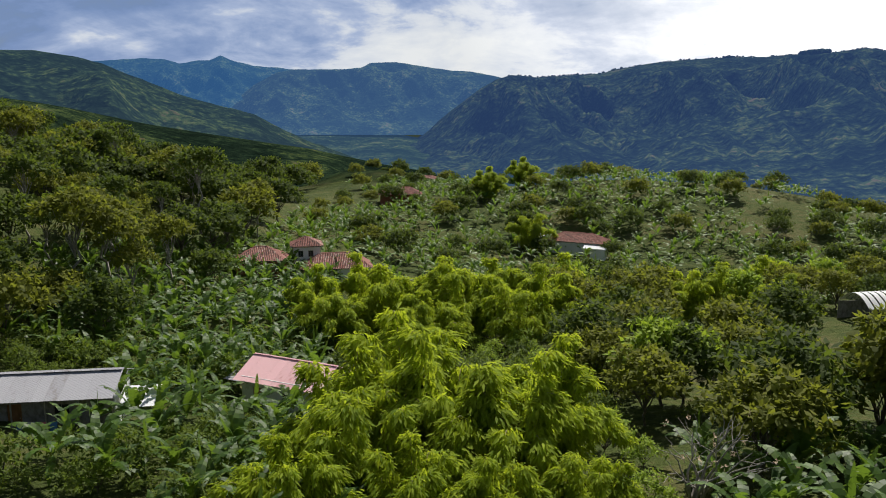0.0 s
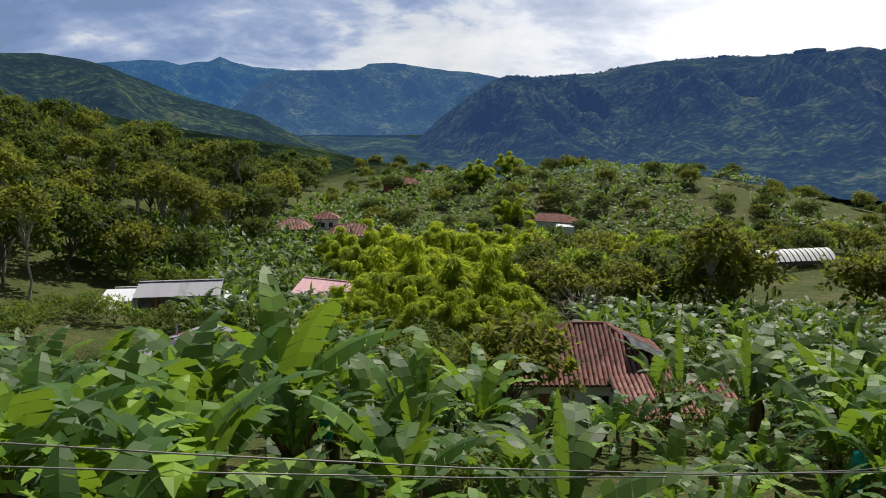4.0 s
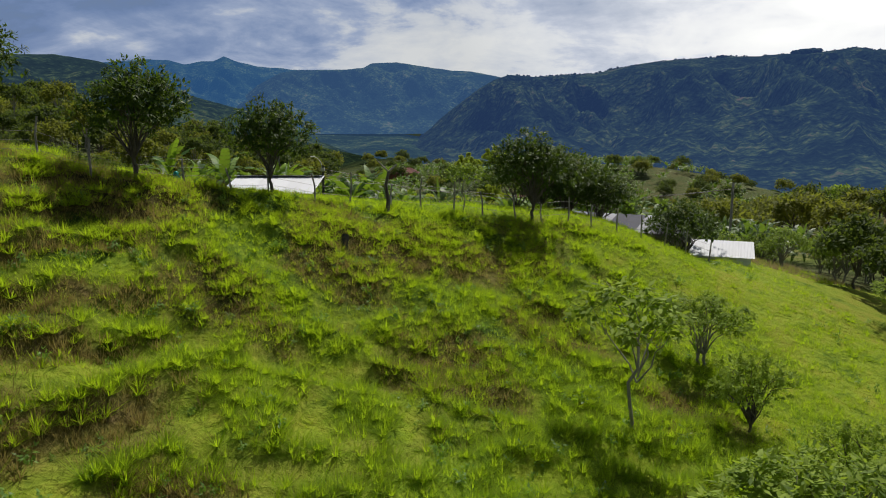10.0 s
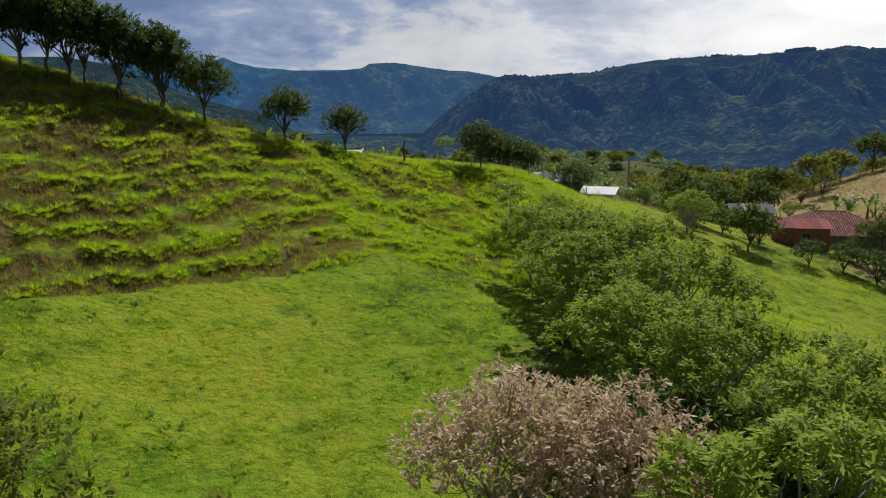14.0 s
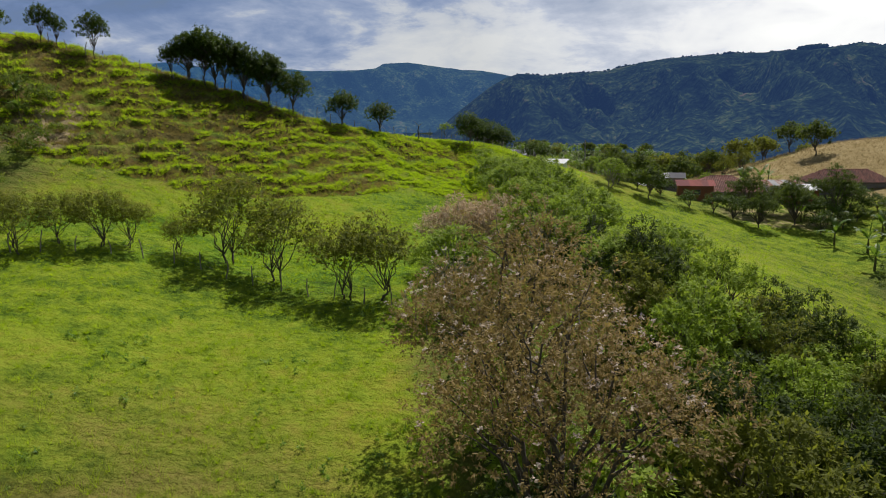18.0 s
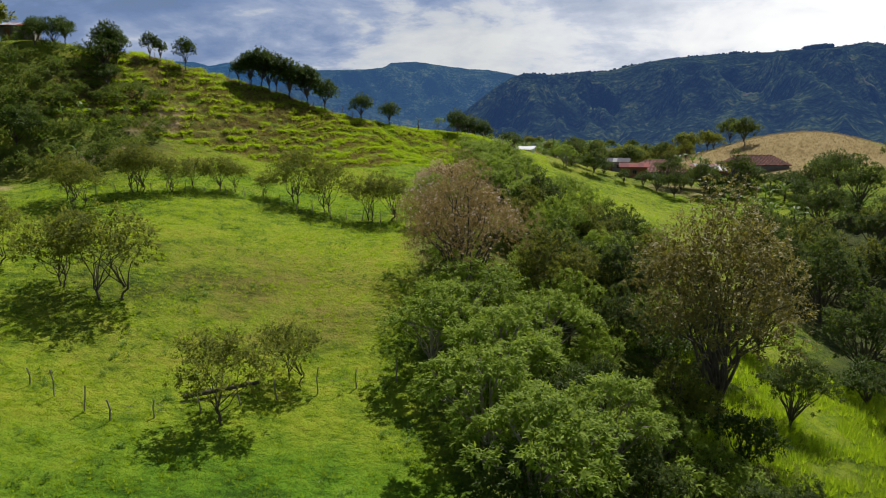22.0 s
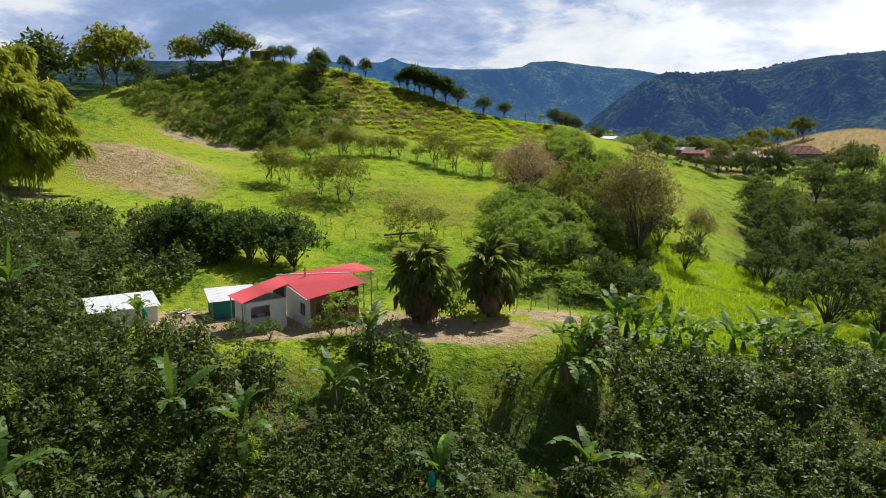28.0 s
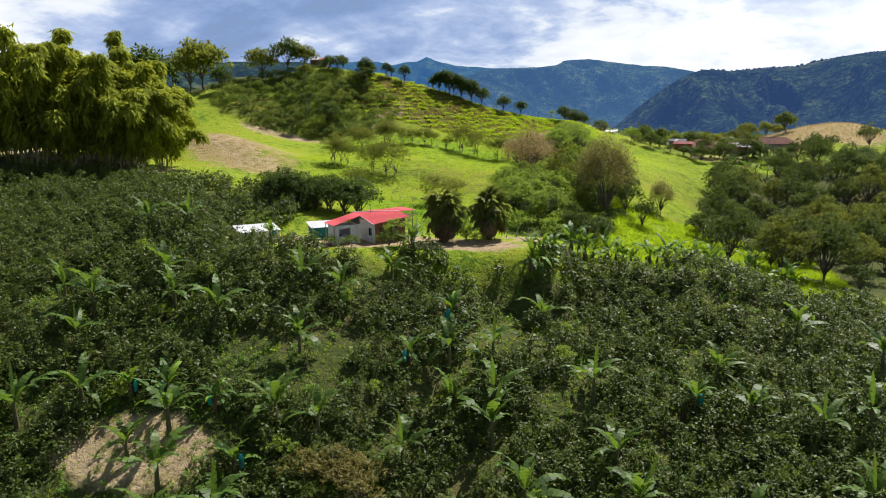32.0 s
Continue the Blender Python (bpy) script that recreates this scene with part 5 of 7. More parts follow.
def hip_house(name, label, m, w, d, eave, rise, wall_mat, single=0, holes=(), group=""):
    """A tiled house with a hipped roof."""
    h = thing(name, label, "house", m, group)
    for x0, y0, x1, y1 in ((-w / 2, -d / 2, w / 2, -d / 2), (w / 2, -d / 2, w / 2, d / 2), (w / 2, d / 2, -w / 2, d / 2), (-w / 2, d / 2, -w / 2, -d / 2)):
        wall(h, x0, y0, x1, y1, -0.6, eave + 0.1, wall_mat, holes=holes if y0 == y1 == -d / 2 else ())
    o, W2, D2 = 0.45, w / 2, d / 2
    dep = math.hypot(D2 + o, rise)
    drop = eave - 0.1
    tiled(h, (-W2 - o, -D2 - o, drop), (1, 0, 0), (0, D2 + o, rise), w + 2 * o, dep, single, D2 + o)
    tiled(h, (W2 + o, D2 + o, drop), (-1, 0, 0), (0, -D2 - o, rise), w + 2 * o, dep, 0, D2 + o)
    tiled(h, (W2 + o, -D2 - o, drop), (0, 1, 0), (-D2 - o, 0, rise), d + 2 * o, dep, 0, D2 + o - 0.01)
    tiled(h, (-W2 - o, D2 + o, drop), (0, -1, 0), (D2 + o, 0, rise), d + 2 * o, dep, 0, D2 + o - 0.01)
    beam(h, (-W2 + D2, 0, drop + rise + 0.05), (W2 - D2, 0, drop + rise + 0.05), 0.11, "clay_tile", "ridge_tiles")
    return h


def on_ground(x, y, rz=0.0, z=None):
    return pose(x, y, gz(x, y) if z is None else z, 0, 0, rz)


# the barn with its white roof
def barn():
    h = thing("barn", "small plank barn with a bright corrugated metal roof", "barn", pose(-6.2, -29.7, 35.2))
    wall(h, -2.1, -1.5, 2.0, -1.5, -0.2, 2.0, "plank", 0.1, ((0.7, 1.5, 0.9, 1.5),), label="weathered grey plank wall")
    wall(h, 2.0, -1.5, 2.0, 1.6, -0.2, 2.25, "wall_block", 0.1)
    for k in range(7):
        part("plank", boxes((2.055, -1.45 + 0.43 * k, -0.1, 2.085, -1.06 + 0.43 * k, 2.15), bevel=0.004), MAT["plank"], h)
    wall(h, 2.0, 1.6, -2.1, 1.6, -0.2, 2.4, "plank", 0.1)
    wall(h, -2.1, 1.6, -2.1, -1.5, -0.2, 2.25, "plank", 0.1)
    sheets(h, (-2.45, -1.95, 2.14), (1, 0, 0), (0, 4.0, 0.58), 4.9, 4.05, ["zinc_white"], 1, 0.8)
    sheets(h, (2.45, 2.45, 2.62), (-1, 0, 0), (0, -0.7, 0.14), 4.9, 0.72, ["zinc", "zinc_white"], 1, 1.6, lift=0.02)
    part("window_shutter", boxes((-1.38, -1.60, 0.92, -0.62, -1.57, 1.48), bevel=0.008), MAT["plank_warm"], h, "brown wooden shutter")
    for x in (-2.1, -0.8, 0.6, 2.0):
        beam(h, (x, -1.62, -0.3), (x, -1.62, 2.1), 0.05, "post", "post")
    for k in range(6):
        part("plank", boxes((-2.08, -1.575, 0.05 + 0.33 * k, -1.42, -1.555, 0.34 + 0.33 * k), bevel=0.004), MAT["plank"], h)
        part("plank", boxes((-0.58, -1.575, 0.05 + 0.33 * k, 1.98, -1.555, 0.34 + 0.33 * k), bevel=0.004), MAT["plank"], h)


barn()


def low_shed():
    """Rusty patched roof held down by logs and stones."""
    h = thing("rusty_shed", "low shed under rusted patched metal sheets weighed down by stones", "shed", pose(-2.5, -29.3, 35.2))
    for k, (y, z) in enumerate(((-3.3, 0.43), (-2.2, 0.55), (-1.05, 0.68), (0.1, 0.80))):
        sheets(h, (-0.95 + 0.1 * k, y, z), (1, 0, -0.04), (0, 1.2, 0.14), 2.1 + 0.25 * k, 1.22, ["rust_red", "zinc_white", "rust_orange", "zinc_rust", "rust_red"], 1, 0.72, lift=0.03 * k)
    sheets(h, (0.6, -0.95, 0.58), (1, 0, -0.05), (0, 1.0, 0.08), 0.9, 1.4, ["rust_red"], 1, 0.9)
    for x in (-0.8, 0.5, 1.4):
        for y in (-2.0, 0.0, 1.1):
            beam(h, (x, y, -0.8), (x, y, 0.62 + 0.1 * (y + 2)), 0.045, "post", "post")
    wall(h, -0.8, 1.1, 1.3, 1.1, -0.8, 0.7, "plank", 0.06)


low_shed()


def stone_mesh(seed, s):
    bm = bmesh.new()
    bmesh.ops.create_icosphere(bm, subdivisions=2, radius=s)
    g = np.random.default_rng(seed)
    k = g.uniform(0.6, 1.2, 3)
    for v in bm.verts:
        v.co = Vector((v.co.x * k[0] * 1.3, v.co.y * k[1], v.co.z * k[2] * 0.6)) * (1 + 0.25 * noise.noise(v.co * 3 / s + Vector((seed, 0, 0))))
    me = bpy.data.meshes.new("stone")
    bm.to_mesh(me)
    bm.free()
    me.materials.append(MAT["stone"])
    return me


STONES = [stone_mesh(k, 0.16) for k in range(4)]
for k, (x, y, z) in enumerate(((-2.95, -30.1, 36.0), (-2.6, -30.0, 36.0), (-2.1, -30.05, 35.98), (-2.35, -31.1, 35.84), (-1.9, -31.0, 35.83))):
    s = new("roof_stone", STONES[k % 4])
    s.matrix_basis = turned(x, y, z, 40 * k, 0.8)
    tagged(s, "grey-brown stone weighing down the rusted sheets", "stone", "stones on the shed roof")
for k, (x, y, z, rz) in enumerate(((-3.0, -29.1, 36.18, 80), (-2.7, -29.0, 36.18, 95), (-2.2, -28.6, 36.25, 20), (-2.9, -31.35, 35.85, 10))):
    lg = new("roof_log", tubes("roof_log", [(((-0.4, 0, 0), (0.0, 0.02, 0.01), (0.42, 0, 0)), (0.075, 0.08, 0.07))], MAT["post"], 7))
    lg.matrix_basis = turned(x, y, z, rz)
    tagged(lg, "grey weathered log lying on the rusted sheets", "log", "logs on the shed roof")


def meter_box():
    h = thing("meter_box", "pale green metal box on a concrete base in the grass", "utility box", on_ground(-0.45, -28.4, 15))
    part("base", boxes((-0.3, -0.25, -0.3, 0.3, 0.25, 0.12), bevel=0.02), MAT["stone"], h)
    part("cabinet", boxes((-0.22, -0.18, 0.12, 0.22, 0.18, 0.95), bevel=0.015), MAT["box_green"], h)
    part("lid", boxes((-0.25, -0.21, 0.95, 0.25, 0.21, 1.0), bevel=0.01), MAT["box_green"], h)


MAT["box_green"] = sheet_mat("box_green", (0.45, 0.55, 0.50), (0.3, 0.34, 0.30), 0.3, 0.5)
meter_box()


def long_shed():
    """Long grey roof along the fence, low walls on posts."""
    h = thing("long_shed", "long low shed with a grey corrugated roof along the fence", "shed", pose(12.4, -25.3, 33.0, 0, 0, -27))
    sheets(h, (-5.4, -1.7, 1.75), (1, 0, 0), (0, 3.2, 0.55), 10.8, 3.3, ["zinc_grey", "zinc_grey", "zinc"], 1, 0.9, 0.14)
    wall(h, -5.1, 1.3, 5.1, 1.3, -0.4, 2.1, "wall_grey", 0.1)
    for k in range(6):
        beam(h, (-5.1 + 2.04 * k, -1.4, -0.5), (-5.1 + 2.04 * k, -1.4, 1.72), 0.05, "post", "post")
        beam(h, (-5.1 + 2.04 * k, -1.6, 1.70), (-5.1 + 2.04 * k, 1.5, 2.18), 0.035, "post", "rafter")
    for k in range(16):
        part("slat", boxes((-5.1 + 0.22 * k, -1.44, -0.3, -4.98 + 0.22 * k, -1.41, 0.9), bevel=0.004), MAT["plank"], h)


long_shed()


def white_shed(x, y, z, rz, w, d, name="white_shed", label="white-roofed shed with pale walls at the edge of the pasture"):
    h = thing(name, label, "shed", pose(x, y, z, 0, 0, rz))
    sheets(h, (-w / 2 - 0.2, -d / 2 - 0.25, 1.72), (1, 0, 0), (0, d + 0.5, 0.42), w + 0.4, d + 0.55, ["zinc_white"], 1, 0.85)
    for x0, y0, x1, y1, t in ((-w / 2, -d / 2, w / 2, -d / 2, 1.7), (w / 2, -d / 2, w / 2, d / 2, 1.75), (w / 2, d / 2, -w / 2, d / 2, 2.05), (-w / 2, d / 2, -w / 2, -d / 2, 1.75)):
        wall(h, x0, y0, x1, y1, -0.5, t, "wall_white", 0.1, ((0.4, 1.2, -0.5, 1.5),) if y0 < 0 and y1 < 0 else ())
    return h


white_shed(18.8, -28.8, 32.0, -20, 3.0, 2.4)

# tiled house in the banana grove
h = hip_house("tiled_house", "old house with a hipped roof of weathered clay tiles", pose(8.4, 9.4, 26.0), 7.6, 6.0, 2.6, 2.0, "wall_white", 120, ((1.0, 1.9, -0.6, 2.0), (3.5, 4.5, 0.9, 1.9)))
tiled(h, (0.4, -6.6, 2.15), (1, 0, 0), (0, 3.4, 0.75), 5.6, 3.5, 150)
wall(h, 0.6, -6.2, 5.8, -6.2, -0.6, 2.15, "wall_white", holes=((1.0, 1.9, -0.6, 2.0),))
wall(h, 0.6, -3.0, 0.6, -6.2, -0.6, 2.2, "wall_white")
wall(h, 5.8, -6.2, 5.8, -3.0, -0.6, 2.2, "wall_white")


def crumpled(w, d, seed, mat, deep=0.12, n=14):
    xs, ys = np.meshgrid(np.linspace(-w / 2, w / 2, n), np.linspace(-d / 2, d / 2, n))
    z = deep * fbm(xs.ravel() * 3 + seed, ys.ravel() * 1.2, 3, seed, True)
    i = (np.arange(n - 1)[:, None] * n + np.arange(n - 1)[None, :]).ravel()
    return raw("tarp", np.stack([xs.ravel(), ys.ravel(), z], 1), np.stack([i, i + 1, i + n + 1, i + n], 1), MAT[mat], False)


tp = new("roof_tarp", crumpled(2.6, 2.4, 5, "tarp_black"))
tp.matrix_basis = pose(11.2, 8.2, 29.55, 0, 27, 0)
tagged(tp, "crumpled black plastic sheet lying over the clay tiles", "tarpaulin")


def patched_house():
    """Long wooden house under a patched rusty roof."""
    h = thing("patched_house", "long wooden house with a patched rusty and silver roof", "house", pose(-19.6, 22.0, 21.9, 0, 0, 62))
    pal = ["zinc", "zinc", "rust_dark", "zinc_white", "zinc_grey", "zinc", "zinc_rust"]
    sheets(h, (-8, -2.9, 2.35), (1, 0, 0), (0, 2.9, 0.85), 16, 3.05, pal, 2, 0.8)
    sheets(h, (8, 2.7, 2.4), (-1, 0, 0), (0, -2.7, 0.82), 16, 2.85, pal, 2, 0.8)
    wall(h, -7.7, -2.4, 7.7, -2.4, -0.9, 0.55, "wall_grey")
    wall(h, 7.7, -2.4, 7.7, 2.3, -0.9, 2.45, "plank")
    wall(h, 7.7, 2.3, -7.7, 2.3, -0.9, 2.45, "plank")
    wall(h, -7.7, 2.3, -7.7, -2.4, -0.9, 2.45, "plank")
    wall(h, -7.7, -1.1, 7.7, -1.1, -0.9, 2.8, "plank", 0.1, ((2.0, 2.9, -0.9, 1.9), (6.5, 7.5, 0.7, 1.7), (10.5, 11.4, -0.9, 1.9)))
    for k in range(9):
        beam(h, (-7.6 + 1.9 * k, -2.45, -0.9), (-7.6 + 1.9 * k, -2.45, 2.45), 0.06, "post", "post")
    for k in range(46):
        part("baluster", boxes((-7.5 + 0.33 * k, -2.47, 0.5, -7.44 + 0.33 * k, -2.43, 1.25)), MAT["plank"], h)
    beam(h, (-7.7, -2.45, 1.28), (7.7, -2.45, 1.28), 0.045, "plank", "rail")
    beam(h, (4.2, 0.6, 2.9), (4.2, 0.6, 3.9), 0.07, "zinc", "stove_pipe")


patched_house()


def grey_house():
    h = thing("farmhouse", "low farmhouse with a long faded grey metal roof", "house", pose(-25.2, 47.4, 20.8, 0, 0, 8))
    sheets(h, (-4, -2.6, 2.5), (1, 0, 0), (0, 2.9, 0.95), 8.2, 3.1, ["zinc"], 1, 0.82)
    sheets(h, (4.2, 3.1, 2.5), (-1, 0, 0), (0, -2.9, 0.95), 8.2, 3.1, ["zinc"], 1, 0.82)
    sheets(h, (-7.4, -2.2, 2.1), (1, 0, 0), (0, 3.2, 0.5), 3.3, 3.2, ["zinc_white"], 1, 0.82)
    sheets(h, (-8.2, -4.0, 1.6), (1, 0, 0), (0, 1.9, 0.4), 3.2, 1.95, ["rust_orange", "zinc"], 1, 0.82)
    sheets(h, (4.4, -2.2, 1.7), (1, 0, 0), (0, 2.4, 0.5), 2.2, 2.5, ["zinc_white", "zinc"], 1, 0.82)
    wall(h, -3.8, -1.2, 3.9, -1.2, -0.6, 2.9, "wall_grey", holes=((1.2, 2.1, -0.6, 1.9), (4.0, 5.0, 0.8, 1.8)))
    wall(h, 3.9, -1.2, 3.9, 2.6, -0.6, 2.7, "wall_white")
    wall(h, 3.9, 2.6, -7.0, 2.6, -0.6, 2.5, "wall_white")
    wall(h, -7.0, 2.6, -7.0, -1.8, -0.6, 2.1, "wall_brick")
    wall(h, -7.0, -1.8, -3.8, -1.8, -0.6, 2.1, "wall_white")
    for k in range(5):
        beam(h, (-3.9 + 2.0 * k, -2.35, -0.7), (-3.9 + 2.0 * k, -2.35, 2.5), 0.06, "post", "post")
    for x in (4.6, 6.4):
        beam(h, (x, -2.0, -0.7), (x, -2.0, 1.7), 0.05, "post", "post")


grey_house()


def pink_house():
    h = thing("pink_house", "house with a faded pink metal roof among the bananas", "house", pose(-10.9, 54.6, 19.2, 0, 0, -24))
    gable(h, 6.6, 4.6, 2.6, 1.2, ["roof_pink"], 0.4)
    for x0, y0, x1, y1 in ((-3.2, -2.2, 3.2, -2.2), (3.2, -2.2, 3.2, 2.2), (3.2, 2.2, -3.2, 2.2), (-3.2, 2.2, -3.2, -2.2)):
        wall(h, x0, y0, x1, y1, -0.6, 2.62, "wall_white", holes=((1.0, 1.8, -0.6, 1.9), (3.6, 4.6, 0.8, 1.8)) if y1 == y0 == -2.2 else ())
    sheets(h, (-5.2, -2.0, 2.0), (1, 0, 0), (0, 2.5, 0.3), 1.6, 2.5, ["zinc"], 1, 0.8)
    part("skirting", boxes((-3.28, -2.30, -0.55, 3.28, -2.272, 0.35)), MAT["roof_red"], h, "red painted lower wall")


pink_house()


def vine_hut():
    h = thing("vine_hut", "small hut with rusty sheets half covered by vines", "hut", pose(-9.3, 20.8, 23.5, 0, 0, -20))
    sheets(h, (-1.6, -1.3, 1.5), (1, 0, 0), (0, 2.6, 0.5), 3.2, 2.65, ["zinc_rust", "rust_red", "zinc"], 1, 0.8)
    for x0, y0, x1, y1 in ((-1.4, -1.1, 1.4, -1.1), (1.4, -1.1, 1.4, 1.1), (1.4, 1.1, -1.4, 1.1), (-1.4, 1.1, -1.4, -1.1)):
        wall(h, x0, y0, x1, y1, -0.5, 1.5, "plank", 0.08)


vine_hut()
vine = new("roof_vine", raw("roof_vine", *crown_leaves([(0, 0, 0, 0.8, 0.3), (0.6, 0.3, 0.0, 0.7, 0.3), (-0.2, 0.7, 0.05, 0.6, 0.3)], 500, 0.16, 0.7), MAT["leaf_forest"]))
vine.matrix_basis = pose(-8.8, 21.0, 25.3)
tagged(vine, "green creeper spread over rusty roof sheets", "vine")

hip_house("tile_cottage", "small cottage with a dark clay tile roof below the forest", on_ground(-24.2, 101.0, 5), 6.0, 4.4, 2.3, 1.5, "wall_brick")
hip_house("white_house", "white walled farmhouse with a clay tile roof above the bamboo", on_ground(-14.6, 104.0, 12), 9.0, 5.0, 2.5, 1.7, "wall_white", 0, ((1.0, 1.9, -0.6, 1.9), (4.0, 5.0, 0.8, 1.8)))
t = hip_house("white_tower", "two-storey white house block with red tile roof and dark windows", on_ground(-19.0, 106.0, 12), 3.6, 3.4, 4.2, 1.1, "wall_white", 0, ((0.6, 1.3, 2.6, 3.5), (2.0, 2.7, 2.6, 3.5)))
hip_house("far_tile_house", "clay tiled farmhouse in the far banana grove", on_ground(27.5, 149.0, -25), 11.0, 5.0, 2.4, 1.5, "wall_white")
hip_house("far_tile_house", "clay tiled farmhouse in the far banana grove", on_ground(-10.0, 190.0, 5), 10.0, 5.0, 2.4, 1.6, "wall_brick")
hip_house("red_house", "long red-roofed house with a veranda on the far hill", on_ground(-6.5, 316.0, 4), 12.0, 5.5, 2.6, 1.6, "wall_brick")
white_shed(18.5, 152.0, gz(18.5, 152.0) + 0.6, -8, 5.0, 3.0, "far_shed", "white-roofed shed among far bananas")
white_shed(30.0, 144.0, gz(30.0, 144.0) + 0.6, -20, 4.0, 3.0, "far_shed", "white-roofed shed beside a far tiled house")


def greenhouse():
    h = thing("drying_tunnel", "long curved tunnel roofed with white plastic strips", "greenhouse", on_ground(57.0, 92.0, 12))
    n = 14
    for k in range(n):
        pts = [(-6 + k * 0.95, -2.6 + 5.2 * i / 8, 1.9 + 1.5 * math.sin(math.pi * i / 8)) for i in range(9)]
        v, f = [], []
        for p in pts:
            v += [p, (p[0] + 0.72, p[1], p[2])]
        for i in range(8):
            f.append((2 * i, 2 * i + 1, 2 * i + 3, 2 * i + 2))
        part("roof_strip", raw("roof_strip", v, np.array(f), MAT["plastic_white"], True), None, h)
    for k in range(5):
        for y in (-2.6, 2.6):
            beam(h, (-6 + 3.2 * k, y, -0.8), (-6 + 3.2 * k, y, 1.95), 0.05, "post", "post")
    wall(h, -6, 2.6, 7, 2.6, -0.5, 1.7, "wall_grey", 0.06)


greenhouse()


# the farmhouse with the red roof
def roof_quad(parent, a, b, c, d, mat, wide=0.8, wave=0.1, deep=0.016):
    """Ribbed sheets laid side by side over a roof with the eave from a to b and the upper edge from d to c."""
    a, b, c, d = (np.array(q, float) for q in (a, b, c, d))
    count = max(1, round(np.linalg.norm(b - a) / wide))
    up = np.cross(b - a, d - a)
    up = up / np.linalg.norm(up) * (1 if up[2] > 0 else -1)
    for k in range(count):
        n = max(4, round(2.0 * np.linalg.norm(b - a) / count / wave))
        q = (k + np.linspace(-0.02, 1.02, n + 1)) / count
        low, high = a + (b - a) * q[:, None], d + (c - d) * q[:, None]
        lift = (deep * np.where(np.arange(n + 1) % 2, 1.0, 0.0) + 0.006 * (k % 2))[:, None] * up
        v = np.concatenate([low + lift, (low + high) / 2 + lift, high + lift, low + lift - 0.012 * up, (low + high) / 2 + lift - 0.012 * up, high + lift - 0.012 * up])
        m, f = n + 1, []
        for j in (0, 1, 3, 4):
            f += [(j * m + i, j * m + i + 1, (j + 1) * m + i + 1, (j + 1) * m + i) for i in range(n)]
        f += [(i, i + 1, 3 * m + i + 1, 3 * m + i) for i in range(n)] + [(2 * m + i, 2 * m + i + 1, 5 * m + i + 1, 5 * m + i) for i in range(n)]
        part("roof_sheet", raw("roof_sheet", v, np.array(f), MAT[mat]), None, parent)


FARM = pose(-2.6, -158.0, 25.1, 0, 0, 47)


def red_farmhouse():
    h = thing("red_farmhouse", "white farmhouse with a bright red corrugated roof and wooden front room", "house", FARM)
    # kitchen wing, open to the yard
    for a in ((-5.8, -0.2, -2.9, -0.2, ((0.35, 1.75, 0.0, 1.75),)), (-2.9, -0.2, -2.9, 1.7, ()), (-2.9, 1.7, -5.8, 1.7, ()), (-5.8, 1.7, -5.8, -0.2, ())):
        wall(h, *a[:4], -0.4, 2.1, "wall_white", 0.14, a[4])
    part("gable_board", boxes((-2.95, -0.24, 2.1, -2.8, 1.75, 2.95), bevel=0.01), MAT["plank"], h)
    roof_quad(h, (-6.2, -0.5, 2.2), (-6.3, 1.9, 2.3), (-2.3, 2.2, 3.13), (-2.7, -0.55, 3.15), "roof_red")
    # wooden front room and hall
    wall(h, -1.7, -1.75, 2.1, -1.75, -0.2, 2.25, "plank_warm", 0.1, ((0.4, 1.3, 0.55, 1.75), (1.7, 2.9, 0.55, 1.75)))
    wall(h, 2.1, -1.75, 2.1, 2.2, -0.4, 2.5, "plank_warm", 0.1, ((0.8, 1.6, -0.2, 1.9),))
    wall(h, -1.7, 2.2, -1.7, -1.75, -0.4, 2.35, "wall_white", 0.12, ((2.4, 3.2, 0.7, 1.6),))
    wall(h, 2.1, 2.2, -1.7, 2.2, -0.4, 2.6, "wall_white", 0.12)
    roof_quad(h, (-2.15, -2.3, 2.24), (2.55, -2.05, 2.74), (2.45, 0.12, 3.12), (-2.25, 2.65, 3.12), "roof_red")
    roof_quad(h, (-2.3, 2.62, 3.07), (2.45, 0.16, 3.07), (4.75, 0.05, 3.09), (4.7, 3.35, 3.13), "roof_red")
    beam(h, (-2.3, 2.62, 3.14), (2.5, 0.14, 3.14), 0.055, "plastic_white", "ridge_cap", "white ridge flashing")
    beam(h, (-2.2, -2.32, 2.2), (-2.75, -0.5, 2.9), 0.04, "plastic_white", "barge_board", "white barge board")
    part("chimney_pipe", tubes("chimney_pipe", [(((-0.6, 1.3, 2.7), (-0.6, 1.3, 3.2), (-0.6, 1.3, 3.7)), (0.055, 0.055, 0.055))], MAT["steel"], 8), None, h)
    for x, y, z in ((-6.1, -0.4, 2.15), (4.4, 0.3, 3.0), (4.4, 3.0, 3.0), (2.5, -1.9, 2.65), (-6.1, 1.8, 2.2)):
        beam(h, (x, y, -0.4), (x, y, z), 0.05, "post", "post")
    for x in (-1.2, -0.75, 0.1, 0.55, 1.0):
        part("window_bar", boxes((x - 0.02, -1.78, 0.5, x + 0.02, -1.74, 1.8)), MAT["plank"], h)
    part("floor_slab", boxes((-1.9, -2.0, -0.5, 2.3, 2.3, -0.02), bevel=0.02), MAT["stone"], h)
    part("awning", crumpled(1.9, 1.5, 9, "plastic_white", 0.08, 8), None, h, "white plastic sheet under the eave").matrix_basis = pose(3.6, 0.6, 2.4, -28, 8, 0)
    return h


red_farmhouse()


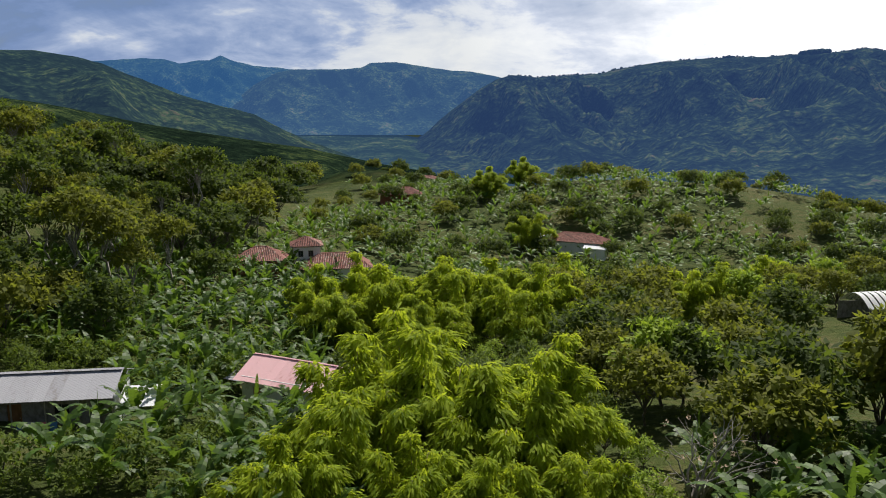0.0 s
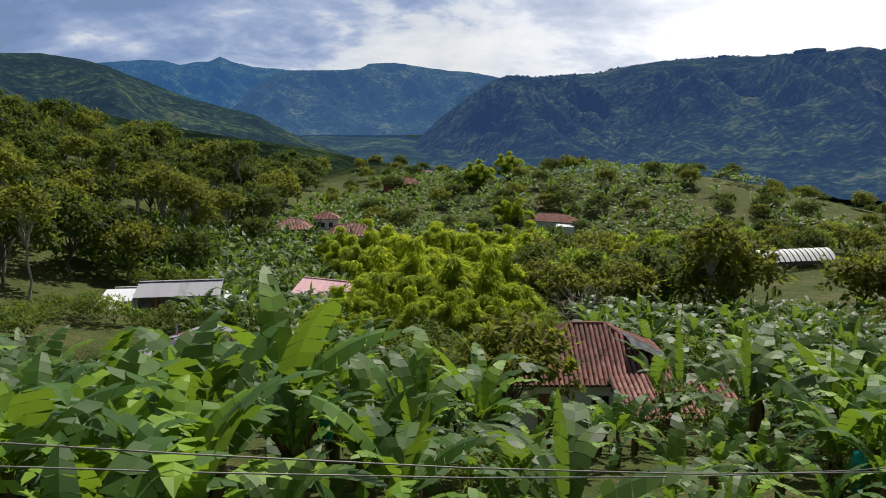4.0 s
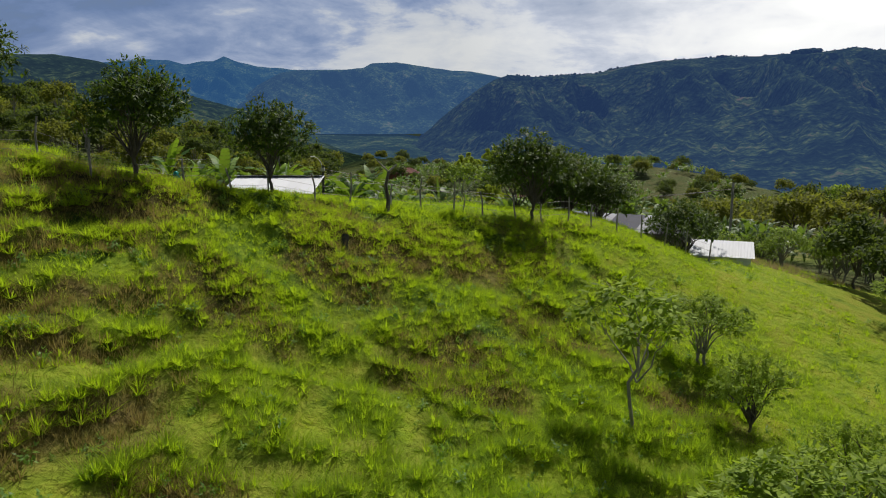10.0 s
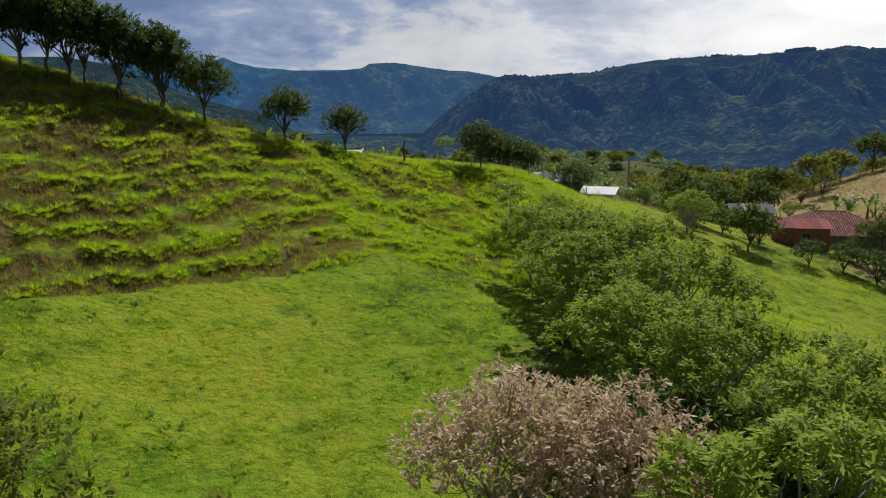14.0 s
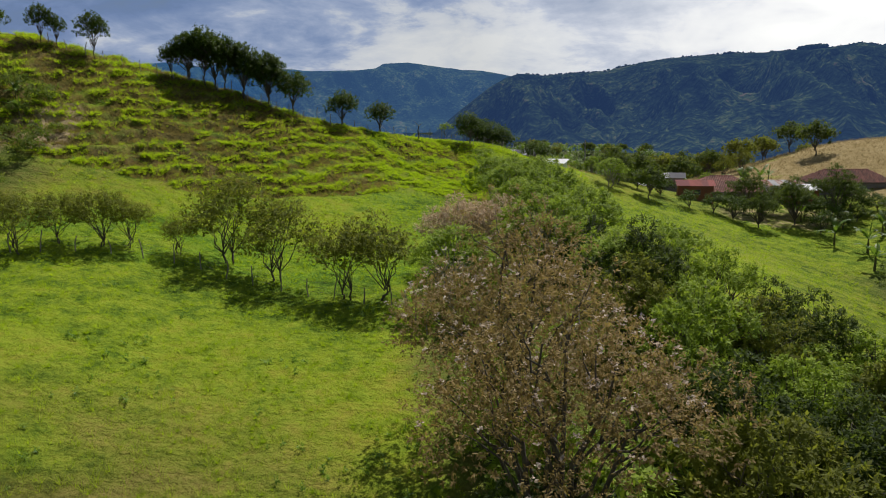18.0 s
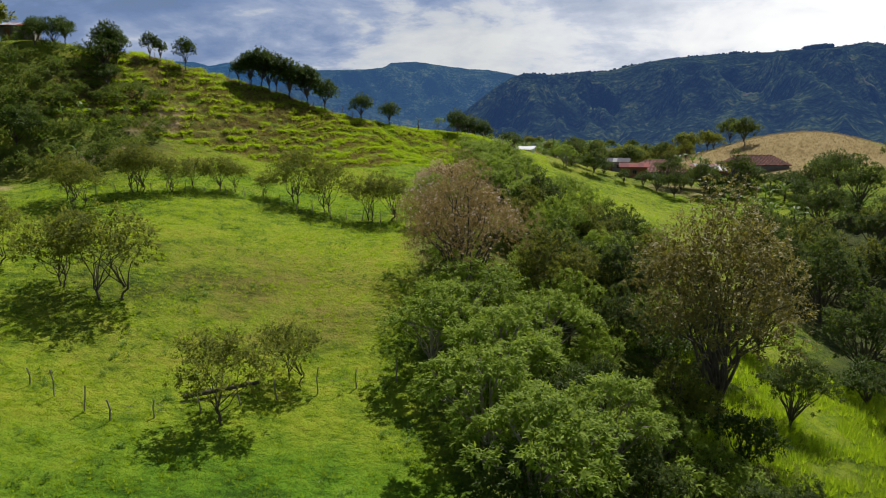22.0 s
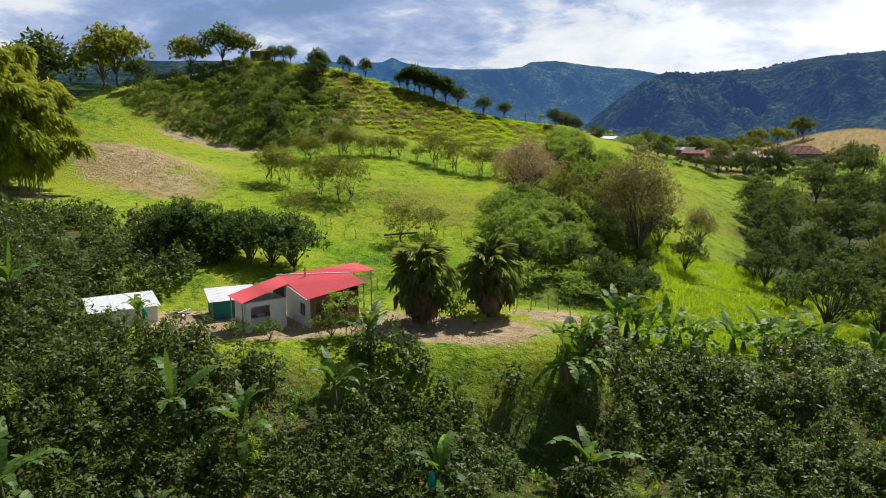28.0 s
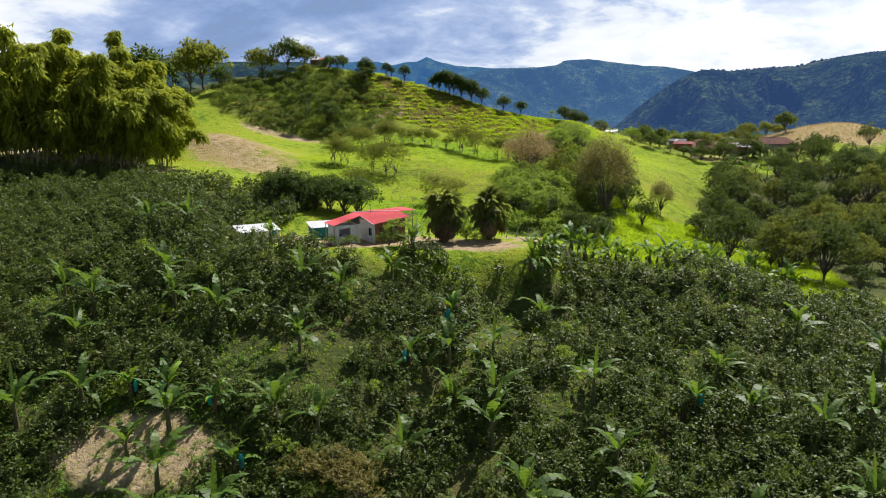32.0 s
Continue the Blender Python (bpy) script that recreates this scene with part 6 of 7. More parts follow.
def counter():
    h = thing("kitchen_counter", "white kitchen counter with a basin inside the open kitchen", "counter", FARM @ pose(-4.4, 0.7, -0.02))
    part("body", boxes((-0.9, -0.3, -0.2, 0.9, 0.3, 0.8), bevel=0.01), MAT["wall_white"], h)
    part("top", boxes((-0.95, -0.35, 0.8, 0.95, 0.35, 0.86), bevel=0.01), MAT["stone"], h)
    part("basin", boxes((-0.3, -0.25, 0.86, 0.3, 0.2, 0.96), bevel=0.03), MAT["plastic_white"], h)


counter()


def tarp_shed():
    h = thing("tarp_shed", "small shed walled with green tarpaulin under a white roof", "shed", pose(-9.7, -158.0, 25.1, 0, 0, 35))
    for x0, y0, x1, y1 in ((-1.5, -1.2, 1.5, -1.2), (1.5, -1.2, 1.5, 1.2), (1.5, 1.2, -1.5, 1.2), (-1.5, 1.2, -1.5, -1.2)):
        wall(h, x0, y0, x1, y1, -0.3, 1.35, "tarp_green", 0.05)
    for x in (-1.5, 1.5):
        for y in (-1.2, 1.2):
            beam(h, (x * 1.03, y * 1.04, -0.4), (x * 1.03, y * 1.04, 1.5), 0.045, "post", "post")
    sheets(h, (-1.8, -1.5, 1.42), (1, 0, 0), (0, 3.0, 0.35), 3.6, 3.05, ["zinc_white"], 1, 0.9)


tarp_shed()
white_shed(-16.6, -161.4, 24.6, 42, 4.4, 2.6, "hen_house", "low white-roofed hen house among the coffee bushes")


def hill_hut():
    h = thing("hill_hut", "rusty-roofed plank hut on the hilltop under trees", "hut", on_ground(-52.0, -58.5, 12))
    for x0, y0, x1, y1 in ((-2, -1.5, 2, -1.5), (2, -1.5, 2, 1.5), (2, 1.5, -2, 1.5), (-2, 1.5, -2, -1.5)):
        wall(h, x0, y0, x1, y1, -0.6, 2.0, "plank", 0.1, ((0.5, 1.2, -0.6, 1.6),) if y0 == y1 == -1.5 else ())
    sheets(h, (-2.4, -1.9, 1.95), (1, 0, 0), (0, 3.8, 0.7), 4.8, 3.9, ["rust_red", "zinc_rust", "zinc"], 1, 0.8)


hill_hut()

# the hamlet across the gully
hip_house("hamlet_house", "large old house with a hipped red tile roof beside the gully", pose(42.6, -26.0, gz(42.6, -26.0) - 1.0, 0, 0, -8), 10.0, 7.0, 2.4, 1.9, "wall_block")
hip_house("hamlet_row", "long row house with a clay tile roof and dark walls", pose(60.5, -25.0, gz(60.5, -25.0) - 1.6, 0, 0, -6), 10.5, 4.6, 2.7, 1.6, "wall_block")


def hamlet_shacks():
    for x, y, rz, w, mats, wl in ((51.0, -27.0, -6, 4.6, ["zinc_rust", "zinc"], "wall_white"), (36.6, -21.5, -15, 4.0, ["zinc_grey", "zinc"], "wall_grey"), (52.0, -30.5, -4, 3.4, ["zinc_white", "zinc"], "wall_brick"), (37.6, -30.6, -12, 4.4, ["rust_red", "rust_dark"], "wall_brick")):
        h = thing("shack", "small shack with worn metal sheets beside the tiled house", "shack", on_ground(x, y, rz), "shacks of the hamlet")
        sheets(h, (-w / 2 - 0.3, -1.7, 1.9), (1, 0, 0), (0, 3.2, 0.5), w + 0.6, 3.3, mats, 1, 0.8)
        for x0, y0, x1, y1, t in ((-w / 2, -1.4, w / 2, -1.4, 1.9), (w / 2, -1.4, w / 2, 1.3, 2.0), (w / 2, 1.3, -w / 2, 1.3, 2.3), (-w / 2, 1.3, -w / 2, -1.4, 2.0)):
            wall(h, x0, y0, x1, y1, -0.7, t, wl, 0.12, ((0.5, 1.3, -0.7, 1.6), (2.0, 2.8, 0.7, 1.4)) if y0 == y1 == -1.4 else ())


hamlet_shacks()


# ---- planting ----
# crest trees by the fence
for x, y, s in ((7.1, -36.9, 0.72), (-3.9, -40.6, 0.66), (-7.9, -43.8, 0.74), (-13.2, -46.0, 0.86), (-15.6, -47.2, 0.9), (-18.0, -48.6, 0.85), (-20.6, -50.2, 0.95), (-23.0, -51.6, 0.8)):
    plant(mango, x, y, s, group="trees on the crest")
for x, y, s in ((-15.4, -48.4, 0.95), (-17.6, -49.6, 1.0), (-19.4, -50.6, 0.95), (-21.2, -51.6, 1.0), (-22.6, -52.2, 0.8), (-24.2, -53.0, 0.6), (-30.5, -56.4, 0.75), (-34.6, -58.4, 0.6), (-33.4, -57.8, 0.5)):
    plant(ridge_slim, x, y, s, group="trees on the crest")
# pasture trees
for x, y, s in ((-12.8, -85.2, 0.55), (-9.4, -85.0, 1.3), (-5.8, -87.2, 1.15), (-1.4, -89.4, 0.95), (0.3, -90.0, 1.05), (-16.0, -85.8, 0.7), (-19.6, -86.6, 0.7), (-17.4, -86.6, 0.8), (-24.1, -90.2, 0.9),
                (-26.3, -112.6, 1.1), (-24.6, -113.4, 1.0), (-18.2, -116.4, 1.1), (-14.6, -117.4, 1.35), (-4.0, -128.6, 1.0), (-1.7, -124.4, 0.75), (-16.5, -129.8, 0.85), (-29.0, -94.2, 1.0), (-27.0, -96.0, 0.9), (-24.0, -90.0, 1.1), (-21.0, -89.0, 0.8)):
    plant(sapling, x, y, s * 1.12, group="trees of the pasture")
for x, y, s in ((8.2, -51.2, 1.25), (4.0, -37.9, 0.72), (10.5, -62.0, 0.75)):
    plant(young, x, y, s)
# belt of trees down the spur
for x, y, s in ((12.5, -60.0, 0.85), (10.5, -64.5, 0.95), (12.2, -67.5, 0.95), (9.5, -70.0, 0.9), (9.0, -60.5, 0.8), (12.6, -73.5, 0.95), (9.8, -77.0, 0.8), (11.5, -80.0, 0.85), (4.2, -88.5, 0.45),
                (10.5, -88.0, 0.95), (5.2, -92.5, 0.85), (13.5, -84.0, 0.9), (14.0, -93.0, 0.85), (17.5, -88.5, 0.8), (8.2, -118.5, 0.95), (6.4, -123.0, 0.95), (9.6, -126.0, 1.0), (12.6, -121.0, 0.9), (8.4, -131.5, 1.0), (10.8, -136.0, 1.05), (14.0, -132.0, 0.9), (17.0, -99.0, 0.75)):
    plant(feather, x, y, s, group="trees of the spur belt")
for x, y in scatter(12, 14, 22, -142, -98, lambda a, b: not (18 < a < 25 and -129 < b < -118), 4.0):
    plant([feather[0], belt_dark[0], belt_dark[1]], x, y, rng.uniform(0.5, 0.75), group="trees of the spur belt")
for x, y, s in ((7.0, -105.5, 1.38), (8.0, -113.2, 1.42)):
    plant(rust_tree, x, y, s)
for x, y, s in ((5.2, -84.0, 0.95), (8.0, -84.8, 0.92)):
    plant(dry_tree, x, y, s)
plant(gold_tree, 21.4, -124.0, 1.18)
for x, y, s in ((27.0, -121.0, 0.6), (17.6, -128.8, 0.6)):
    plant(belt_dark, x, y, s * 1.3)
plant(gold_tree, 30.0, -108.0, 0.55)
for x, y in scatter(95, 5, 27, -142, -62, lambda a, b: a > spur_edge(b) + 2.0 and a < belt_end(b), 1.9):
    plant(bush_lit if rng.random() < 0.6 else bush_dark, x, y, rng.uniform(0.6, 1.1))
plant(bare, 17.0, -95.5, 0.9)
plant(bare, 12.5, 32.0, 1.3)
plant(forest[2], 27.8, 40.5, 1.0)
for x, y in scatter(22, 13, 27, -120, -92, lambda a, b: not (18 < a < 25 and b < -117) and a < belt_end(b) + 3, 2.6):
    plant(belt_dark, x, y, rng.uniform(0.7, 1.05), group="trees of the spur belt")
for x, y in scatter(6, 10, 14, -60, -46, lambda a, b: a > 9 + 0.2 * (b + 58), 2.2):
    plant([belt_dark[0], belt_dark[1], feather[0]], x, y, rng.uniform(0.35, 0.55), group="trees of the spur belt")
plant(bush_dark, 16.0, -30.2, 1.0)
plant(bush_dark, 17.0, -28.8, 0.85)
for x, y, s in ((8.2, -31.6, 1.0), (9.8, -30.4, 1.1), (7.0, -30.8, 0.8), (11.6, -29.6, 1.1)):
    plant(bush_dark, x, y, s)
plant(bush_dark, 9.2, -28.8, 0.9)
plant(bush_dark, 9.4, -31.6, 0.62)
plant(bush_dark, 11.4, -31.0, 0.7)
# gully on the right
for x, y in scatter(118, 36, 88, -142, -33, lambda a, b: a > 43 + 0.25 * (b + 75) and not (a < 50 and b > -66) and b < -33 + 0.1 * (a - 40), 3.3):
    plant([belt_dark[0], belt_dark[0], belt_dark[2], bush_dark[0], bush_dark[1]], x, y, rng.uniform(0.9, 1.4), group="trees of the gully")
for x, y, s in ((34.0, -40.0, 0.6), (31.5, -36.0, 0.7), (29.0, -34.0, 0.65), (41.0, -34.5, 0.6), (45.0, -35.5, 0.55), (48.5, -36.5, 0.4)):
    plant(bush_dark, x, y, s + 0.1)
for x, y in scatter(18, 23, 46, -40, -8, lambda a, b: a < 32 + 0.2 * (b + 36) or b > -14, 3.0):
    plant([forest[0], feather[1], bushy[1]], x, y, rng.uniform(0.4, 0.7))
for x, y in scatter(24, 33, 64, -45, -33, lambda a, b: b < -33.5 - 0.25 * max(0, 46 - a) + 2.0 and a > 36, 2.2):
    plant([bush_dark[0], bush_dark[1], belt_dark[0]], x, y, rng.uniform(0.6, 0.95), group="bushes of the hamlet")
for k in range(3):
    plant(bush_gold, 2.7 + 2.2 * k, -192.2 + 0.7 * (k % 2), 1.0 + 0.15 * k)
# citrus row behind the red farmhouse
for k in range(13):
    plant(bush_dark, -21.5 + 1.0 * k, -147.6 + 0.1 * k + 1.8 * (k % 2), rng.uniform(1.25, 1.55), group="citrus row")
for x, y, s in ((-0.4, -162.2, 0.75), (-4.2, -163.6, 0.55), (-6.6, -163.6, 0.5), (1.2, -161.5, 0.6)):
    plant(bushy, x, y, s)
plant(young, 0.4, -161.6, 1.0)
for x, y, s in ((4.6, -156.9, 1.28), (9.3, -154.2, 1.24)):
    plant(palm, x, y, s, group="two fan palms in the yard", sink=0.0)
plant(bush_lit, 6.8, -155.6, 0.85)
plant(bush_lit, 8.6, -157.2, 0.5)
# bamboo grove by the dry shoulder
for x, y, s in ((-52, -134, 0.9), (-50, -136, 0.9), (-49, -131, 0.85), (-51, -128, 0.8), (-54, -137, 1.0), (-58, -140, 1.0), (-62, -144, 1.05), (-55, -131, 0.95), (-57, -134, 1.05), (-60, -136, 1.0), (-64, -138, 1.05), (-67, -142, 1.0), (-70, -146, 1.05), (-59, -128, 0.95), (-62, -130, 1.0), (-67, -134, 1.05), (-72, -138, 1.0), (-76, -143, 1.1), (-60, -124, 0.95), (-74, -149, 1.0)):
    plant(bamboo_tall, x, y, s * 1.35, sz=s * rng.uniform(1.3, 1.75), group="bamboo grove")
# hilltop
for x, y in scatter(34, -64, -30, -86, -66, lambda a, b: True, 2.0):
    plant(banana_far, x, y, rng.uniform(0.45, 0.75), sink=0, group="bananas of the hill face")
for x, y, s in ((-62, -118, 1.0), (-70, -110, 1.1), (-80, -118, 1.2), (-76, -104, 1.0)):
    plant(tall, x, y, s)
for x, y, s in ((-45.0, -60.5, 0.62), (-38.6, -62.0, 0.85), (-37.4, -62.6, 0.8), (-48.0, -61.5, 0.55)):
    plant(mango, x, y, s)
for x, y, s in ((-36.5, -67.5, 0.9), (-37.5, -65.0, 1.25), (-38.5, -63.5, 1.2), (-41.2, -80.5, 1.35), (-40.6, -79.5, 1.1), (-47.5, -63.5, 1.0), (-45.5, -62.5, 1.1)):
    plant(bush_dark, x, y, s)
hill_rows = []
for x, y in scatter(135, -72, -27, -88, -62, lambda a, b: (a + 48) ** 2 / 560 + (b + 75) ** 2 / 130 < 1, 1.9):
    hill_rows.append((x, y, gz(x, y) - 0.1, rng.uniform(0, 6.3), rng.uniform(0.4, 1.0), rng.integers(2)))
joined("hill_scrub", [next(c.data for c in ob.children if c.name.startswith("crown")) for ob in bushy], hill_rows, [MAT["leaf_scrub"]], "dark scrub covering the steep face of the hill", "scrub")
plant(tall, -45.4, -81.5, 0.5)
plant(tall, -50.0, -72.0, 0.45)
for x, y, s in ((-70, -75, 1.0), (-78, -70, 1.4), (-64, -66, 0.9), (-58, -64, 0.95), (-54, -63, 0.7), (-86, -82, 1.5), (-92, -76, 1.5), (-84, -66, 1.3)):
    plant([mango[0], forest[0], forest[2]], x, y, s)

# valley bamboo in front of the first view
for x, y, s in ((-3.5, 33.5, 0.85), (-6.2, 29.5, 0.68), (0.6, 36.0, 1.05), (3.6, 34.5, 0.92), (-1.5, 40.5, 1.15), (5.8, 38.5, 0.9), (6.6, 30.0, 0.5), (-5.5, 23.5, 0.5), (-1.0, 29.0, 0.62), (-4.5, 37.0, 0.95), (2.5, 28.5, 0.55), (-11, 72, 0.9), (-6, 76, 1.05), (-1, 72, 0.85), (3, 79, 1.1), (8, 74, 0.9), (12, 82, 1.0), (-3, 66, 0.75), (1, 84, 1.1), (7, 87, 1.05), (-14, 80, 0.8), (-8, 84, 1.0), (15, 90, 1.0),
                (18, 150, 1.0), (12, 190, 1.1), (22, 205, 1.1), (30, 92, 0.9), (36, 96, 0.9), (42, 90, 0.85), (40, 102, 0.9), (48, 108, 0.9)):
    plant(bamboo, x, y, s, group="bamboo of the valley")


def grove_ok(a, b):
    return not (3.4 < a < 15.5 and 1.0 < b < 14.5) and not (1 < a < 6 and -3 < b < 4) and not (abs(a + 4.7) < 1.3 and b < -19.0)


# big trees right of the bamboo
for x, y, s in ((13.5, 47.0, 0.62), (17.5, 52.0, 0.7), (22.5, 47.5, 0.75), (20.0, 41.0, 0.8), (26.5, 43.0, 0.72), (30.5, 49.0, 0.75), (25.5, 54.0, 0.7), (12.5, 62.0, 0.75), (18.5, 66.0, 0.8), (27.0, 66.0, 0.8), (36.0, 76.0, 0.75)):
    plant([forest[2], forest[2], forest[0]], x, y, s, group="trees of the valley")
plant(forest[2], 3.6, -1.0, 0.5)
plant(forest[0], 1.8, 1.5, 0.55)
plant(tall, 25.0, 38.0, 0.72)
plant(tall, -32.0, 74.0, 0.8)
plant(tall, -35.0, 78.0, 0.85)
for x, y in scatter(70, 8, 110, 36, 112, lambda a, b: a > 9 + 0.05 * (b - 36) and not (0.45 < a / (b + 3) < 0.8 and 48 < b < 95), 4.2):
    plant([forest[0], forest[2], forest[2], forest[3]], x, y, rng.uniform(0.55, 0.85), group="trees of the valley")
for x, y in scatter(60, -22, 14, 56, 82, lambda a, b: a > -14 and not (-16 < a < -6 and 48 < b < 61), 3.0):
    plant([bush_lit[0], bushy[0], bushy[1]], x, y, rng.uniform(0.6, 1.1))
for x, y in scatter(60, -30, 40, -20, 58, lambda a, b: grove_ok(a, b) and not (-29 < a < -12 and 11 < b < 35) and not (-36 < a < -17 and 40 < b < 53) and b < 34 + abs(a), 2.8):
    plant(bushy, x, y, rng.uniform(0.4, 0.85))
rows = []
for x, y in scatter(150, -34, 12, 8, 62, lambda a, b: grove_ok(a, b) and not (-29 < a < -12 and 11 < b < 35) and not (-36 < a < -17 and 40 < b < 53) and not (-16 < a < -6 and 48 < b < 61) and not (-12.5 < a < -6.5 and 16 < b < 23.5) and not (a > -7 and b > 22 and b < 46), 2.0):
    rows.append((x, y, gz(x, y) - 0.2, rng.uniform(0, 6.3), rng.uniform(0.5, 1.15), rng.integers(2)))
joined("valley_scrub", [next(c.data for c in ob.children if c.name.startswith("crown")) for ob in bushy], rows, [MAT["leaf_scrub"]], "dark shrubs filling the valley floor between the houses", "scrub")
for x, y in scatter(26, 22, 70, -2, 44, lambda a, b: a > 24 + 0.35 * b and not (0.45 < a / (b + 3) < 0.8 and b > 40), 4.0):
    plant([forest[0], forest[2], belt_dark[2]], x, y, rng.uniform(0.55, 0.8), group="trees of the valley")
# forest on the west side of the valley
for x, y in scatter(165, -115, -24, 40, 150, lambda a, b: a < -27 - 0.04 * (b - 100) - (10 if b < 65 else 0) and not (-31 < a < -12 and 92 < b < 112), 5.0):
    plant(forest[:3] + tall, x, y, rng.uniform(0.6, 1.05), group="forest of the valley side")
CROWNS = [next(c.data for c in ob.children if c.name.startswith("crown")) for ob in (forest[0], forest[2], forest[1])]
for c, mat in zip(CROWNS, ("leaf_forest", "leaf_olive", "leaf_forest")):
    rows = [(x, y, gz(x, y) - 1.0, rng.uniform(0, 6.3), rng.uniform(0.4, 0.75), 0) for x, y in scatter(95, -30, 190, 104, 350, lambda a, b: not (-28 < a < 0 and b < 130), 5.5)]
    joined("valley_wood", [c], rows, [MAT[mat]], "dark trees scattered through the far valley", "trees")
    rows = [(x, y, gz(x, y) - 1.0, rng.uniform(0, 6.3), rng.uniform(0.75, 1.25), 0) for x, y in scatter(70, -150, -26, 120, 270, lambda a, b: a < -29 - 0.08 * (b - 100), 6.0)]
    joined("hillside_forest", [c], rows, [MAT[mat]], "dense dark forest on the valley side", "trees")
for x, y in scatter(26, -30, -8, 20, 70, lambda a, b: not (-29 < a < -12 and 11 < b < 35) and not (-36 < a < -17 and 40 < b < 53) and not (-16 < a < -6 and 48 < b < 61), 4.0):
    plant([bushy[0], bushy[1], bush_lit[0]], x, y, rng.uniform(0.6, 1.0))

# banana groves: the near ones with leaves of their own
for k, (x, y) in enumerate(scatter(138, -15, 18, -22.6, -4, grove_ok, 1.1)):
    s = rng.uniform(0.65, 1.05) if y < -15 else rng.uniform(0.7, 1.25)
    if x < -2 and y < -9:
        s = rng.uniform(0.95, 1.6)
    if abs(x - 1.4 - 0.163 * (y + 34)) < 3.6 and x > 2:
        s = rng.uniform(0.45, 0.66)
    banana(x, y, s, "banana grove by the barn", k % 13 == 0)
grove_rows = []
for x, y in scatter(120, -24, 28, -18, 9, lambda a, b: grove_ok(a, b) and not (2 < a < 13 and b > -14), 1.5):
    grove_rows.append((x, y, gz(x, y), rng.uniform(0, 6.3), rng.uniform(0.6, 1.15), rng.integers(4)))
valley_rows = scatter(190, 8, 38, -8, 38, lambda a, b: grove_ok(a, b) and a > 9 + 0.1 * b and (b < 2 or b > 15 or a > 16), 1.8)
for x, y in scatter(34, 8, 38, 14, 42, lambda a, b: True, 3.0):
    plant([bushy[0], bushy[1], bush_lit[0]], x, y, rng.uniform(0.5, 1.0))
valley_rows += scatter(60, -16, -4, 18, 46, lambda a, b: a > -14 + 0.1 * (b - 18) and not (-12.5 < a < -6.5 and b < 24), 1.8)
valley_rows += scatter(300, -44, -8, 58, 104, lambda a, b: a < -10 - 0.1 * (b - 60), 1.6)
valley_rows += scatter(40, -22, -4, 36, 60, lambda a, b: not (-16 < a < -6 and 48 < b < 61) and a < -8, 2.0)
for x, y in scatter(18, 34, 58, -58, -10, lambda a, b: (b < -38 and a > 46) or b > -18, 2.6):
    plant(banana_far, x, y, rng.uniform(0.8, 1.15), sink=0, group="bananas of the hamlet")
BANANA_CROWNS = [next(c.data for c in ob.children if c.name.startswith('leaves')) for ob in banana_far]
rows = [(x, y, gz(x, y), rng.uniform(0, 6.3), rng.uniform(0.85, 1.3), rng.integers(4)) for x, y in valley_rows]
joined("banana_grove", BANANA_CROWNS, rows + grove_rows, [MAT["leaf_banana_far"]], "dense banana grove on the valley floor", "banana plants")
rows = [(x, y, gz(x, y), rng.uniform(0, 6.3), rng.uniform(0.8, 1.25), rng.integers(4)) for x, y in scatter(1050, -30, 95, 100, 225, lambda a, b: fbm(np.array(a / 30.0), np.array(b / 30.0), 2, 77) > -0.2, 1.9)]
joined("banana_plantation", BANANA_CROWNS, rows, [MAT["leaf_banana_far"]], "far plantation of banana plants on the valley hill", "banana plants")

# coffee slope below the farmhouse, with bananas
def coffee_ok(a, b):
    return float(coffee_edge(a)) - b + 1.5 * math.sin(a * 0.4) > 0 and not (-18 < a < -4 and b < -189) or (a < -16 and b < -141 and not (-20.5 < a < -14.5 and -163.5 < b < -158))


def open_strip(a, b):
    """The grassy path that runs down through the coffee."""
    return abs(a - np.interp(b, (-191.5, -186.6, -179.4, -171.9), (6.9, 8.0, 10.9, 14.0))) < 1.6 + 0.8 * math.sin(b * 0.9)


def ragged(a, b):
    n = float(fbm(np.array(a / 11.0), np.array(b / 11.0), 2, 97))
    return -57 + 10 * n < a < 62 + 8 * n and b > -199 + 9 * n


spots = scatter(2350, -62, 68, -204, -139, lambda a, b: coffee_ok(a, b) and ragged(a, b) and not open_strip(a, b) and fbm(np.array(a / 7.0), np.array(b / 5.0), 2, 66) > -0.42, 0.95)
spots.sort(key=lambda q: abs(q[0] - 8) + abs(q[1] + 180))
for x, y in spots[:170]:
    c = new("coffee_shrub", COFFEE[int(rng.integers(4))])
    c.matrix_basis = turned(x, y, gz(x, y), rng.uniform(0, 360), rng.uniform(1.0, 1.65))
    tagged(c, "dark glossy coffee shrub on the steep slope", "coffee shrub", "coffee slope")
rows = [(x, y, gz(x, y), rng.uniform(0, 6.3), rng.uniform(1.0, 1.7), rng.integers(4)) for x, y in spots[170:]]
joined("coffee_shrubs", COFFEE, rows, [MAT["leaf_coffee"], MAT["bark"]], "dense dark green coffee shrubs covering the slope", "coffee shrubs")
